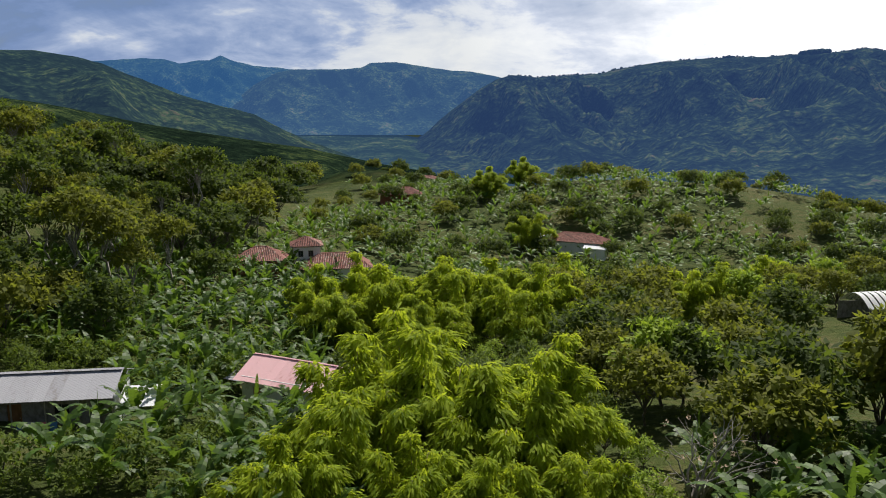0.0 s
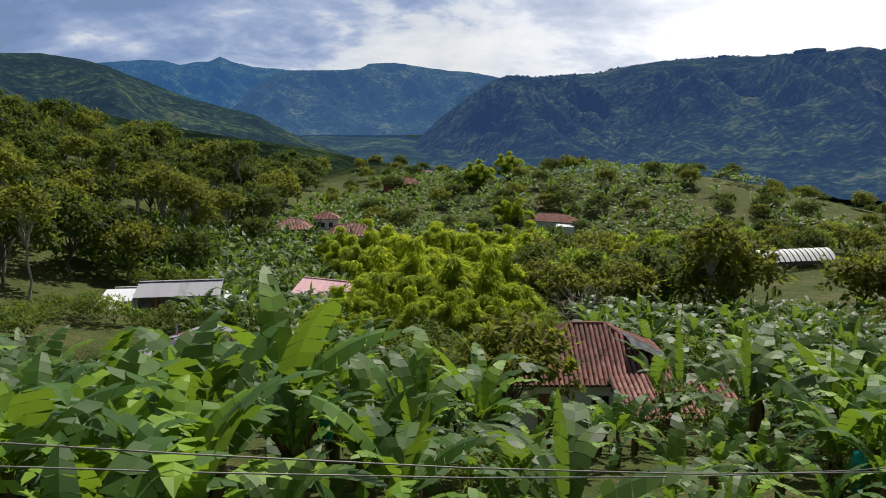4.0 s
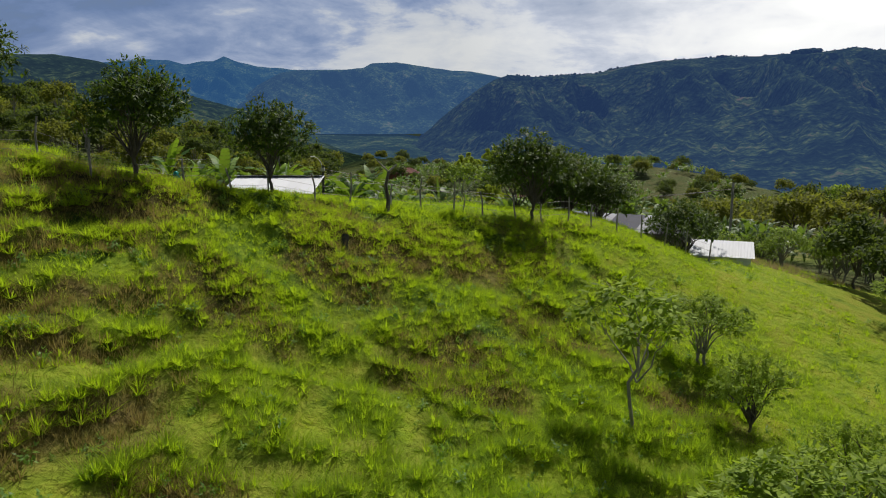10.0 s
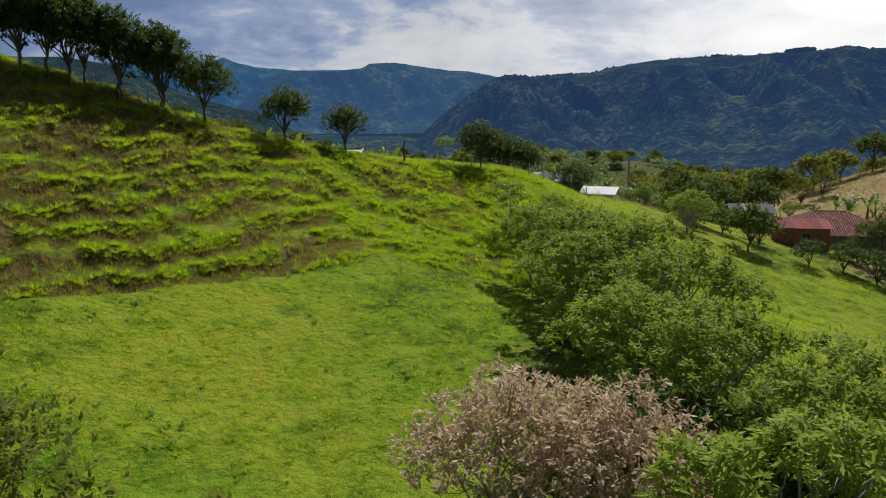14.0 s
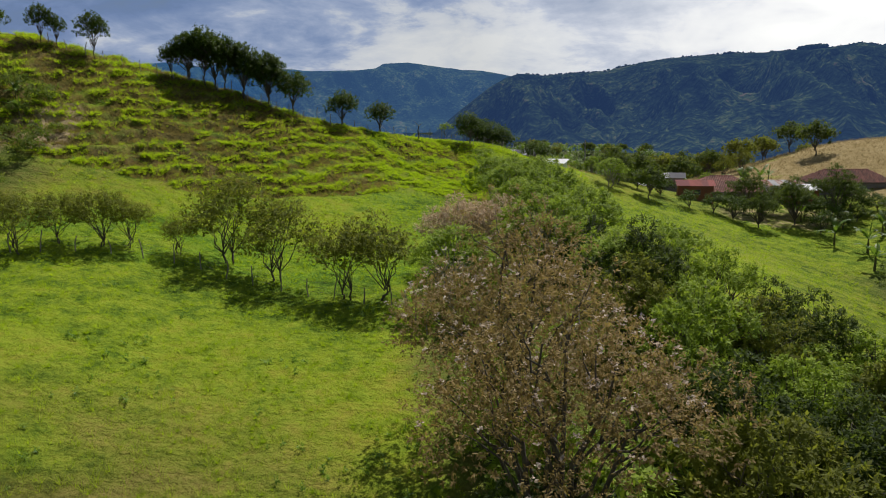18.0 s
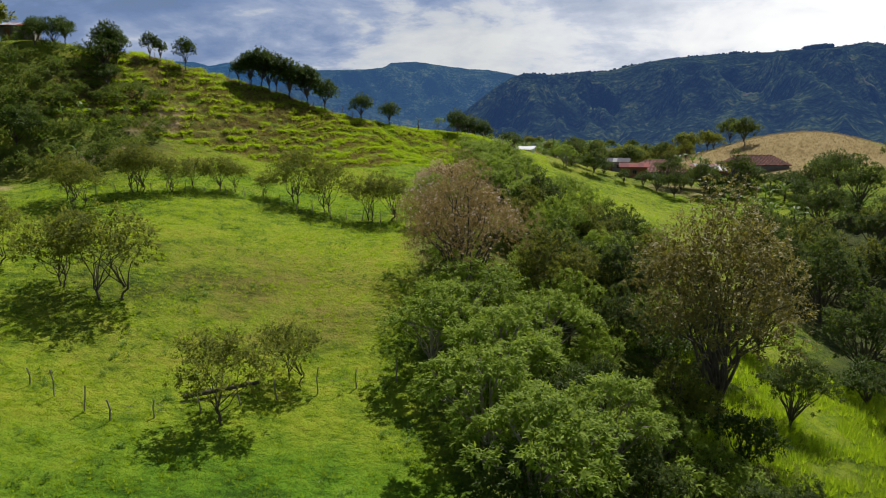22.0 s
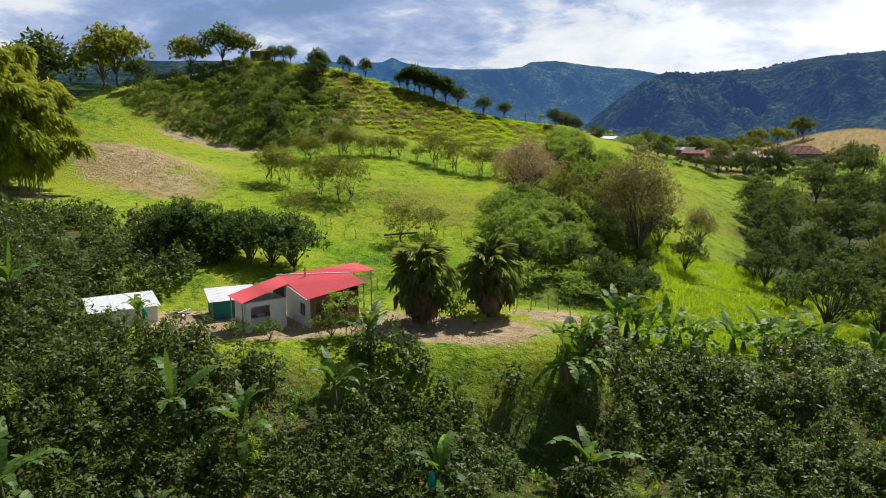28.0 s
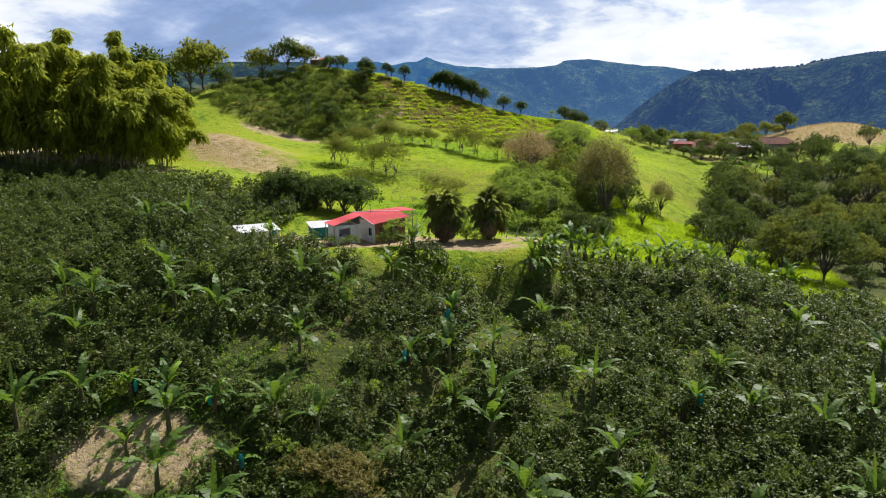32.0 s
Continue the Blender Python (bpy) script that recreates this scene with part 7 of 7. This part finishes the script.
for x, y, s in ((15.3, -161.6, 1.15), (16.2, -159.4, 1.0), (18.6, -151.9, 1.2), (20.2, -151.0, 1.15), (22.8, -149.4, 1.2), (24.6, -149.8, 1.0), (27.6, -149.2, 1.1), (32.0, -146.4, 1.2), (34.7, -145.4, 1.2), (39.2, -144.6, 1.1), (42.9, -147.2, 1.15), (29.6, -150.5, 1.1)):
    for k in range(2):
        banana(x + 0.9 * k, y + 0.7 * k, s * (1.22 - 0.25 * k), "bananas at the edge of the coffee slope", z=gz(x, y) - 0.6)
for k, (x, y) in enumerate(scatter(66, -30, 58, -203, -163, lambda a, b: b < -178 or rng.random() < 0.5, 3.2)):
    if k % 7 == 0:
        banana(x, y, rng.uniform(0.95, 1.3), "bananas among the coffee", True)
    else:
        plant(banana_far, x, y, rng.uniform(1.15, 1.65), sink=0, group="bananas among the coffee")


for x, y in scatter(30, -20, 26, -25.5, -19.5, lambda a, b: not (-9.5 < a < -0.5 and b < -24) and not (a > 6.0 and b < -21.5), 1.3):
    plant([bushy[0], bushy[1], bush_lit[0]], x, y, rng.uniform(0.3, 0.7), group="bushes below the banana grove")
for x, y in scatter(40, -40, 48, -200, -152, lambda a, b: b < float(coffee_edge(a)) - 2, 4.0):
    plant([bushy[0], bushy[1], bush_lit[0], bush_lit[1]], x, y, rng.uniform(0.4, 0.75), group="bushes on the coffee slope")


# ---- grass ----
def tuft_mesh(seed, n, h, w, mat, loose=0.45):
    g = np.random.default_rng(seed)
    a = g.uniform(0, 2 * math.pi, n)
    lean = g.uniform(0.15, 0.3 + loose * 1.6, n)
    hh = h * g.uniform(0.55, 1.15, n)
    base = np.stack([np.cos(a) * 0.05, np.sin(a) * 0.05, np.zeros(n) - 0.04], 1)
    tip = base + np.stack([np.cos(a) * lean * hh, np.sin(a) * lean * hh, hh], 1)
    side = np.stack([-np.sin(a), np.cos(a), np.zeros(n)], 1) * w
    v = np.stack([base - side, base + side, tip], 1).reshape(-1, 3)
    return raw("tuft", v, np.arange(3 * n).reshape(-1, 3), MAT[mat])


def grass_field(name, n, x0, x1, y0, y1, keep, meshes, mat, label, lo=0.7, hi=1.4, gap=0.0):
    """Grass tufts over a stretch of ground, by array."""
    x, y = rng.uniform(x0, x1, n), rng.uniform(y0, y1, n)
    ok = keep(x, y)
    x, y = x[ok], y[ok]
    z, a, s = ground(x, y), rng.uniform(0, 2 * math.pi, len(x)), rng.uniform(lo, hi, len(x))
    which = rng.integers(len(meshes), size=len(x))
    vs, fs, base = [], [], 0
    for k, me in enumerate(meshes):
        co = np.zeros(len(me.vertices) * 3, np.float32)
        me.vertices.foreach_get("co", co)
        co = co.reshape(-1, 3)
        m = which == k
        c, q, ss = (np.cos(a[m]) * s[m])[:, None], (np.sin(a[m]) * s[m])[:, None], s[m][:, None]
        v = np.stack([co[:, 0] * c - co[:, 1] * q + x[m][:, None], co[:, 0] * q + co[:, 1] * c + y[m][:, None], co[:, 2] * ss + z[m][:, None]], 2).reshape(-1, 3)
        vs.append(v)
        fs.append(np.arange(len(v)).reshape(-1, 3) + base)
        base += len(v)
    return tagged(new(name, raw(name, np.concatenate(vs), np.concatenate(fs), MAT[mat])), label, "grass", kind="stuff")


def cover_at(x, y, name):
    return covers(x, y)[name]


TUFT = [tuft_mesh(500 + k, 9, 0.26, 0.009, "grass", 0.9) for k in range(4)]
TALL = [tuft_mesh(520 + k, 14, 0.38, 0.010, "grass", 0.7) for k in range(3)]
TUSSOCK = [tuft_mesh(560 + k, 46, 0.34, 0.011, "grass", 1.3) for k in range(4)]
DRY = [tuft_mesh(540 + k, 11, 0.32, 0.009, "grass_tired") for k in range(3)]


def open_grass(x, y):
    c = covers(x, y)
    return (rng.random(len(x)) > 1.15 * np.maximum(np.maximum(c["soil"], c["litter"]), np.maximum(c["wood"], c["straw"])))


grass_field("pasture_grass", 34000, -34, 22, -150, -30, lambda x, y: open_grass(x, y) & (terrace(x, y) < rng.random(len(x))), TUFT, "grass", "bright green grazed pasture grass")
grass_field("pasture_tufts", 16000, -34, 22, -150, -34, lambda x, y: open_grass(x, y) & (terrace(x, y) < 0.3) & (fbm(x / 3.0, y / 3.0, 3, 73) > -0.05), TUSSOCK, "grass", "low thick tufts in the grazed pasture", 0.3, 0.7)
grass_field("crest_grass", 22000, -12, 16, -52, -29, open_grass, TUFT, "grass", "lush green grass on the crest by the fence", 0.45, 0.95)


def lip(x, y):
    """Share of the way up a trodden step."""
    h = land(x, y) / 0.95 + 0.55 * fbm(x / 5, y / 5, 3, 5)
    return h - np.floor(h)


grass_field("step_tussocks", 42000, -46, 8, -84, -38, lambda x, y: (terrace(x, y) > 0.3) & ((lip(x, y) > 0.80) | (lip(x, y) < 0.10)) & (fbm(x / 2.2, y / 2.2, 2, 88) > -0.25), TUSSOCK, "grass", "green grass tussocks along the lips of the trodden steps", 0.6, 1.25)
grass_field("step_thatch", 46000, -46, 8, -84, -38, lambda x, y: (terrace(x, y) > 0.3) & (lip(x, y) > 0.42) & (lip(x, y) < 0.88), DRY, "grass_tired", "brown dead thatch under the lips of the trodden steps", 0.8, 1.5)
grass_field("hummock_tussocks", 16000, -38, 15, -62, -36, lambda x, y: (hummock(x, y) > 0.4) & (terrace(x, y) < 0.3) & (fbm(x / 1.7, y / 1.5, 2, 8, True) > 0.12), TUSSOCK, "grass", "green grass tussocks on the hummocky slope", 0.5, 1.1)
grass_field("hummock_thatch", 30000, -38, 15, -64, -36, lambda x, y: (hummock(x, y) > 0.4) & (covers(x, y)["tired"] > 0.3 + 0.4 * rng.random(len(x))), DRY, "grass_tired", "brown dead grass between the tussocks", 0.6, 1.2)
grass_field("tall_grass", 15000, -38, 16, -84, -34, lambda x, y: open_grass(x, y) & (hummock(x, y) > 0.4) & (fbm(x / 1.7, y / 1.5, 2, 8, True) > 0.1), TALL, "grass", "tall green grass tussocks on the trodden slope", 0.6, 1.15)
grass_field("tired_grass", 12000, -42, 6, -84, -38, lambda x, y: covers(x, y)["tired"] > 0.35 + 0.5 * rng.random(len(x)), DRY, "grass_tired", "dry brownish grass hanging over the trodden steps")
grass_field("verge_weeds", 2200, -22, 28, -28, -17.5, lambda x, y: fbm(x / 2.0, y / 2.0, 2, 93) > -0.3, TALL, "grass", "rank green weeds below the banana grove", 0.5, 1.1)
grass_field("verge_straw", 3500, -8, 28, -27, -17, lambda x, y: fbm(x / 2.0, y / 2.0, 2, 94) > -0.1, DRY, "straw_blade", "dry straw-coloured weeds below the banana grove", 0.8, 1.5)
grass_field("spur_grass", 9000, 14, 46, -150, -40, lambda x, y: open_grass(x, y), TALL, "grass", "long yellow-green grass on the open spur", 0.5, 1.0)
grass_field("spur_reeds", 15000, 16, 52, -151, -108, lambda x, y: (x > belt_end(y) - 2) & (y > coffee_edge(x) - 1) & (fbm(x / 3.0, y / 3.0, 2, 95) > -0.35), TALL, "grass", "tall yellow-green grass on the open spur below the trees", 1.1, 2.2)
grass_field("slope_grass", 19000, -40, 48, -204, -150, lambda x, y: y < coffee_edge(x) - 1, TALL, "grass", "rank grass between the coffee shrubs", 0.5, 1.0)
grass_field("straw_grass", 7000, 50, 104, -30, 36, lambda x, y: covers(x, y)["straw"] > 0.5, DRY, "straw_blade", "straw-coloured dry grass on the round hill", 1.0, 2.0)


WEED = [raw("weed", *crown_leaves([(0, 0, 0.12, 0.22, 0.7), (0.1, 0.05, 0.2, 0.16, 0.8)], 30, 0.16, 0.4, 6), MAT["leaf_bright"]) for _ in range(3)]
x, y = rng.uniform(-34, 24, 9000), rng.uniform(-150, -30, 9000)
ok = (covers(x, y)["soil"] < 0.3) & (covers(x, y)["litter"] < 0.6) & (fbm(x / 2.5, y / 2.5, 3, 71) + 0.35 * hummock(x, y) > 0.28)
x, y = x[ok][:3200], y[ok][:3200]
z = ground(x, y)
q, r = rng.uniform(-40, 48, 6000), rng.uniform(-203, -150, 6000)
ok = (r < coffee_edge(q) - 1)
q, r = q[ok][:3000], r[ok][:3000]
h = ground(q, r)
joined("slope_weeds", WEED, [(q[i], r[i], h[i], rng.uniform(0, 6.3), rng.uniform(0.6, 1.7), rng.integers(3)) for i in range(len(q))], [MAT["leaf_bright"]], "low green weeds between the coffee shrubs", "weeds")
joined("pasture_weeds", WEED, [(x[i], y[i], z[i], rng.uniform(0, 6.3), rng.uniform(0.35, 0.85), rng.integers(3)) for i in range(len(x))], [MAT["leaf_bright"]], "low dark weeds dotted over the grazed pasture", "weeds")


# ---- far woods ----
def far_woods():
    """Rough tree crowns over the mountains, one mesh."""
    ico = bmesh.new()
    bmesh.ops.create_icosphere(ico, subdivisions=1, radius=1.0)
    co = np.array([v.co[:] for v in ico.verts])
    tri = np.array([[v.index for v in f.verts] for f in ico.faces])
    ico.free()
    n = 15000
    az, r = np.radians(rng.uniform(-52, 40, n)), 340 + 300 * rng.random(n) ** 1.2
    x, y = np.sin(az) * r, np.cos(az) * r
    ok = fbm(x / 70, y / 70, 4, 91) > -0.12
    x, y, r = x[ok], y[ok], r[ok]
    z = ground(x, y)
    s = rng.uniform(0.8, 2.0, len(x))
    jig = 1 + 0.35 * rng.uniform(-1, 1, (len(x), len(co), 1))
    v = co[None] * jig * np.stack([s, s, s * 0.8], 1)[:, None, :] + np.stack([x, y, z + s * 0.45], 1)[:, None, :]
    f = tri[None] + (np.arange(len(x)) * len(co))[:, None, None]
    tagged(new("far_woods", raw("far_woods", v.reshape(-1, 3), f.reshape(-1, 3), MAT["far_wood"])), "dark woods scattered over the far mountain sides", "woods", kind="stuff")


far_woods()


def skyline_trees():
    """Small clumps of trees standing along the crest of the eastern range."""
    ico = bmesh.new()
    bmesh.ops.create_icosphere(ico, subdivisions=2, radius=1.0)
    co = np.array([v.co[:] for v in ico.verts])
    tri = np.array([[v.index for v in f.verts] for f in ico.faces])
    ico.free()
    az = np.concatenate([rng.uniform(5, 32, 150), rng.normal(25.8, 0.4, 46), rng.normal(20.3, 0.3, 14), rng.normal(9.8, 1.2, 30), rng.normal(13.0, 0.4, 10)])
    size = np.concatenate([rng.uniform(1.5, 4, 150), rng.uniform(5, 11, 46), rng.uniform(3, 6, 14), rng.uniform(2, 5, 30), rng.uniform(3, 6, 10)])
    u = rng.uniform(0.985, 1.003, len(az))
    r = 820 + 2530 * u
    x, y = np.sin(np.radians(az)) * r, np.cos(np.radians(az)) * r
    z = range_height("east", az, u) + size * 0.6
    jig = 1 + 0.3 * rng.uniform(-1, 1, (len(az), len(co), 1))
    v = co[None] * jig * np.stack([size * 1.2, size * 1.2, size * 0.9], 1)[:, None, :] + np.stack([x, y, z], 1)[:, None, :]
    f = tri[None] + (np.arange(len(az)) * len(co))[:, None, None]
    # crowns take the eastern range's material, haze emission included
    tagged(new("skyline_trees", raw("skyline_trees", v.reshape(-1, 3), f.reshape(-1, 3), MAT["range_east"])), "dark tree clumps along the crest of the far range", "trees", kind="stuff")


skyline_trees()


# ---- fences, poles, wires and clutter ----
def post_mesh(seed, h, r):
    g = np.random.default_rng(seed)
    pts = [(g.uniform(-0.03, 0.03) * k, g.uniform(-0.03, 0.03) * k, -0.35 + (h + 0.35) * k / 3) for k in range(4)]
    bm_v, bm_f = tube_arrays(pts, [r, r * 0.95, r * 0.9, r * 0.8], 7)
    n = len(bm_v)
    faces = [tuple(q) for q in bm_f] + [tuple(range(n - 7, n))]
    return raw("post", bm_v, faces, MAT["post"], False)


POSTS = [post_mesh(700 + k, 1.10 + 0.14 * (k % 3), 0.040 + 0.008 * (k % 2)) for k in range(5)]


def fence(line, gap, label, wires=3, group=""):
    """Rough posts with sagging wire between them."""
    top = thing("fence", label, "fence", None, group)
    spots = []
    for (ax, ay), (bx, by) in zip(line, line[1:]):
        n = max(1, round(math.hypot(bx - ax, by - ay) / gap))
        spots += [(ax + (bx - ax) * k / n + rng.uniform(-0.12, 0.12), ay + (by - ay) * k / n + rng.uniform(-0.12, 0.12)) for k in range(n)]
    spots.append(line[-1])
    heads = []
    for x, y in spots:
        p = part("post", POSTS[int(rng.integers(5))], None, top)
        z = gz(x, y)
        p.matrix_basis = Matrix.LocRotScale((x, y, z), Euler((rng.uniform(-0.1, 0.1), rng.uniform(-0.1, 0.1), rng.uniform(0, 6))), Vector((1, 1, rng.uniform(0.8, 1.1))))
        heads.append((x, y, z))
    for w in range(wires):
        run, h = [], 0.35 + 0.3 * w
        for a, b in zip(heads, heads[1:]):
            mid = [(a[i] + b[i]) / 2 for i in range(3)]
            run += [(a[0], a[1], a[2] + h), (mid[0], mid[1], max(mid[2], gz(mid[0], mid[1])) + h - 0.03)]
        b = heads[-1]
        run.append((b[0], b[1], b[2] + h))
        part("wire", tubes("wire", [(run, [0.006] * len(run))], MAT["wire"], 3), None, top)
    return top


fence([(-34, -58.2), (-24, -53), (-16, -48.8), (-8, -43.6), (-3.9, -40.6), (0.8, -38.3), (6.3, -36.9), (11.5, -35.0), (17.0, -32.0)], 1.55, "crest fence of grey rough posts and wire along the pasture")
fence([(-29, -92), (-20, -88.5), (-12.6, -86.6), (-5.5, -88.6), (1.5, -91.2), (3.6, -96)], 1.7, "pasture fence of thin grey posts and wire")
fence([(-26, -136), (-19.5, -131.5), (-14, -128.0), (-9, -130.0), (-2, -126.2), (4, -124)], 1.9, "leaning pasture fence of thin posts below the trees", 2)
fence([(-8.5, -149.2), (-3, -148.2), (2, -148.0), (8.5, -147.2), (14.0, -146.4)], 1.9, "yard fence of thin posts behind the farmhouse", 2)
fence([(11.2, -152.4), (13.4, -150.8), (15.2, -152.6)], 1.2, "short fence of stakes beside the yard path", 1)
fence([(0.4, -31.8), (-0.2, -29.6), (0.2, -27.8), (1.8, -26.8)], 1.1, "leaning stakes and wire around the rusted shed", 2)
fence([(3.0, -26.2), (7.0, -25.0)], 1.3, "row of stakes below the banana grove", 1)
fence([(-62, -64), (-56, -63.2), (-50, -63.0)], 1.6, "hilltop rail fence of pale posts", 3)


def rod(name, label, category, a, b, r, mat):
    ob = new(name, tubes(name, [((a, tuple((Vector(a) + Vector(b)) / 2), b), (r, r * 0.92, r * 0.8))], MAT[mat], 8))
    return tagged(ob, label, category)


def street_lamp():
    x, y = -4.9, -20.3
    h = thing("street_lamp", "dark street lamp pole with a curved arm beside the bananas", "street lamp", on_ground(x, y))
    part("pole", tubes("pole", [(((0, 0, -0.4), (0, 0, 1.9), (0.02, 0, 3.75)), (0.095, 0.085, 0.07))], MAT["pole_dark"], 9), None, h)
    part("arm", tubes("arm", [(((0, 0, 3.6), (-0.15, -0.05, 4.0), (-0.35, -0.1, 4.25), (-0.5, -0.15, 4.33)), (0.03, 0.03, 0.028, 0.025))], MAT["steel"], 7), None, h)
    part("lantern", boxes((-0.78, -0.24, 4.30, -0.46, -0.08, 4.38), bevel=0.03), MAT["plastic_white"], h, "pale lantern head")
    part("bracket", boxes((-0.12, -0.12, 3.35, 0.12, 0.12, 3.6), bevel=0.03), MAT["steel"], h)
    return h


street_lamp()
for k, (z0, y1) in enumerate(((3.5, -12.0), (3.2, -10.5))):
    za, zb = gz(-4.9, -20.3) + z0, gz(26, y1) + 5.5
    pts = [(-4.9 + 30.9 * i / 10, -20.3 + (y1 + 20.3) * i / 10, za + (zb - za) * i / 10 - 2.2 * math.sin(math.pi * i / 10) * 0.6) for i in range(11)]
    w = new("overhead_cable", tubes("overhead_cable", [(pts, [0.012] * 11)], MAT["wire"], 4))
    tagged(w, "thin overhead cable hanging from the lamp pole", "cable", "overhead cables")
pole = rod("utility_pole", "plain wooden utility pole among the bananas", "utility pole", (26.0, -11.3, gz(26, -11.3) - 0.5), (26.0, -11.3, gz(26, -11.3) + 6.0), 0.11, "post")


def dead_tree():
    h = thing("dead_tree", "bare forked dead tree trunk at the fence", "dead tree", on_ground(0.7, -39.3, 20))
    part("trunk", tubes("dead_trunk", [(((0, 0, -0.3), (0.08, 0, 0.5), (-0.02, 0.03, 1.1), (0.12, 0.02, 1.75)), (0.10, 0.085, 0.07, 0.055))], MAT["bark"], 8), None, h)
    part("branch", tubes("dead_branch", [(((0.11, 0.02, 1.7), (-0.15, 0.0, 1.95), (-0.42, 0.05, 2.25)), (0.045, 0.03, 0.015))], MAT["bark_pale"], 6), None, h)
    part("branch", tubes("dead_branch", [(((0.11, 0.02, 1.7), (0.28, 0.04, 1.85), (0.45, 0.0, 2.0)), (0.05, 0.04, 0.022))], MAT["bark_pale"], 6), None, h)


dead_tree()
rod("fallen_log", "dark fallen log lying across the pasture", "log", (-6.6, -127.2, gz(-6.6, -127.2) + 0.2), (-3.2, -125.4, gz(-3.2, -125.4) + 0.45), 0.14, "bark")
rod("white_post", "single pale concrete post in the pasture", "post", (-18.6, -136.0, gz(-18.6, -136.0) - 0.3), (-18.6, -136.0, gz(-18.6, -136.0) + 2.1), 0.07, "bark_pale")
rod("stump", "charred dark stump among the tussocks", "stump", (-0.6, -43.6, gz(-0.6, -43.6) - 0.3), (-0.5, -43.6, gz(-0.6, -43.6) + 0.5), 0.16, "pole_dark")
for k in range(11):
    a, r = rng.uniform(0, 6.3), rng.uniform(0, 0.8)
    x, y = -12.9 + r * math.cos(a), -159.4 + r * math.sin(a)
    bd = boxes((-0.9, -0.06, -0.02, 0.9, 0.06, 0.02), bevel=0.004)
    b = part("scrap_board", bd, MAT[("plank", "plank_warm", "wall_white")[k % 3]], None)
    b.matrix_basis = Matrix.LocRotScale((x, y, gz(x, y) + 0.12 + 0.04 * k), Euler((rng.uniform(-0.2, 0.2), rng.uniform(-0.25, 0.25), rng.uniform(0, 6))), Vector((rng.uniform(0.5, 1.1), 1, 1)))
    tagged(b, "loose worn board in the scrap heap of the yard", "board", "scrap heap")
for x, y, m, nm, lb in ((-6.9, -162.9, "cloth_pink", "cloth_heap", "heap of pink and white cloth by the wall"), (1.6, -158.7, "plastic_white", "sack", "white filled sack standing on the yard"), (-7.9, -154.6, "cloth_pink", "cloth_heap", "pink cloth lying by the shed")):
    s = new(nm, stone_mesh(int(abs(x) * 10), 0.3))
    s.data.materials[0] = MAT[m]
    s.matrix_basis = turned(x, y, gz(x, y) + 0.1, 30)
    tagged(s, lb, nm.replace("_", " "))
for x, y, z, c in ((-26.1, 44.6, 1.5, "cloth_blue"), (-25.4, 44.6, 1.5, "plastic_white"), (-24.8, 44.65, 1.5, "cloth_pink"), (-24.1, 44.7, 1.5, "cloth_blue")):
    t = new("hung_cloth", crumpled(0.5, 0.7, int(x * -10) % 17, c, 0.05, 6))
    t.matrix_basis = pose(x, y, 20.6 + z - 0.4, 90, 0, 0)
    tagged(t, "washing hung under the eave of the farmhouse", "laundry", "washing line")

# ---- the models that were copied are not part of the place ----
for model in (*mango, *ridge_slim, *feather, *sapling, *young, *bushy, *bush_dark, *bush_lit, *bush_gold, *belt_dark, *rust_tree, *dry_tree, *gold_tree, *forest, *tall, *bare, *bamboo, *bamboo_tall, *banana_far, *palm):
    for ob in (*model.children_recursive, model):
        bpy.data.objects.remove(ob)
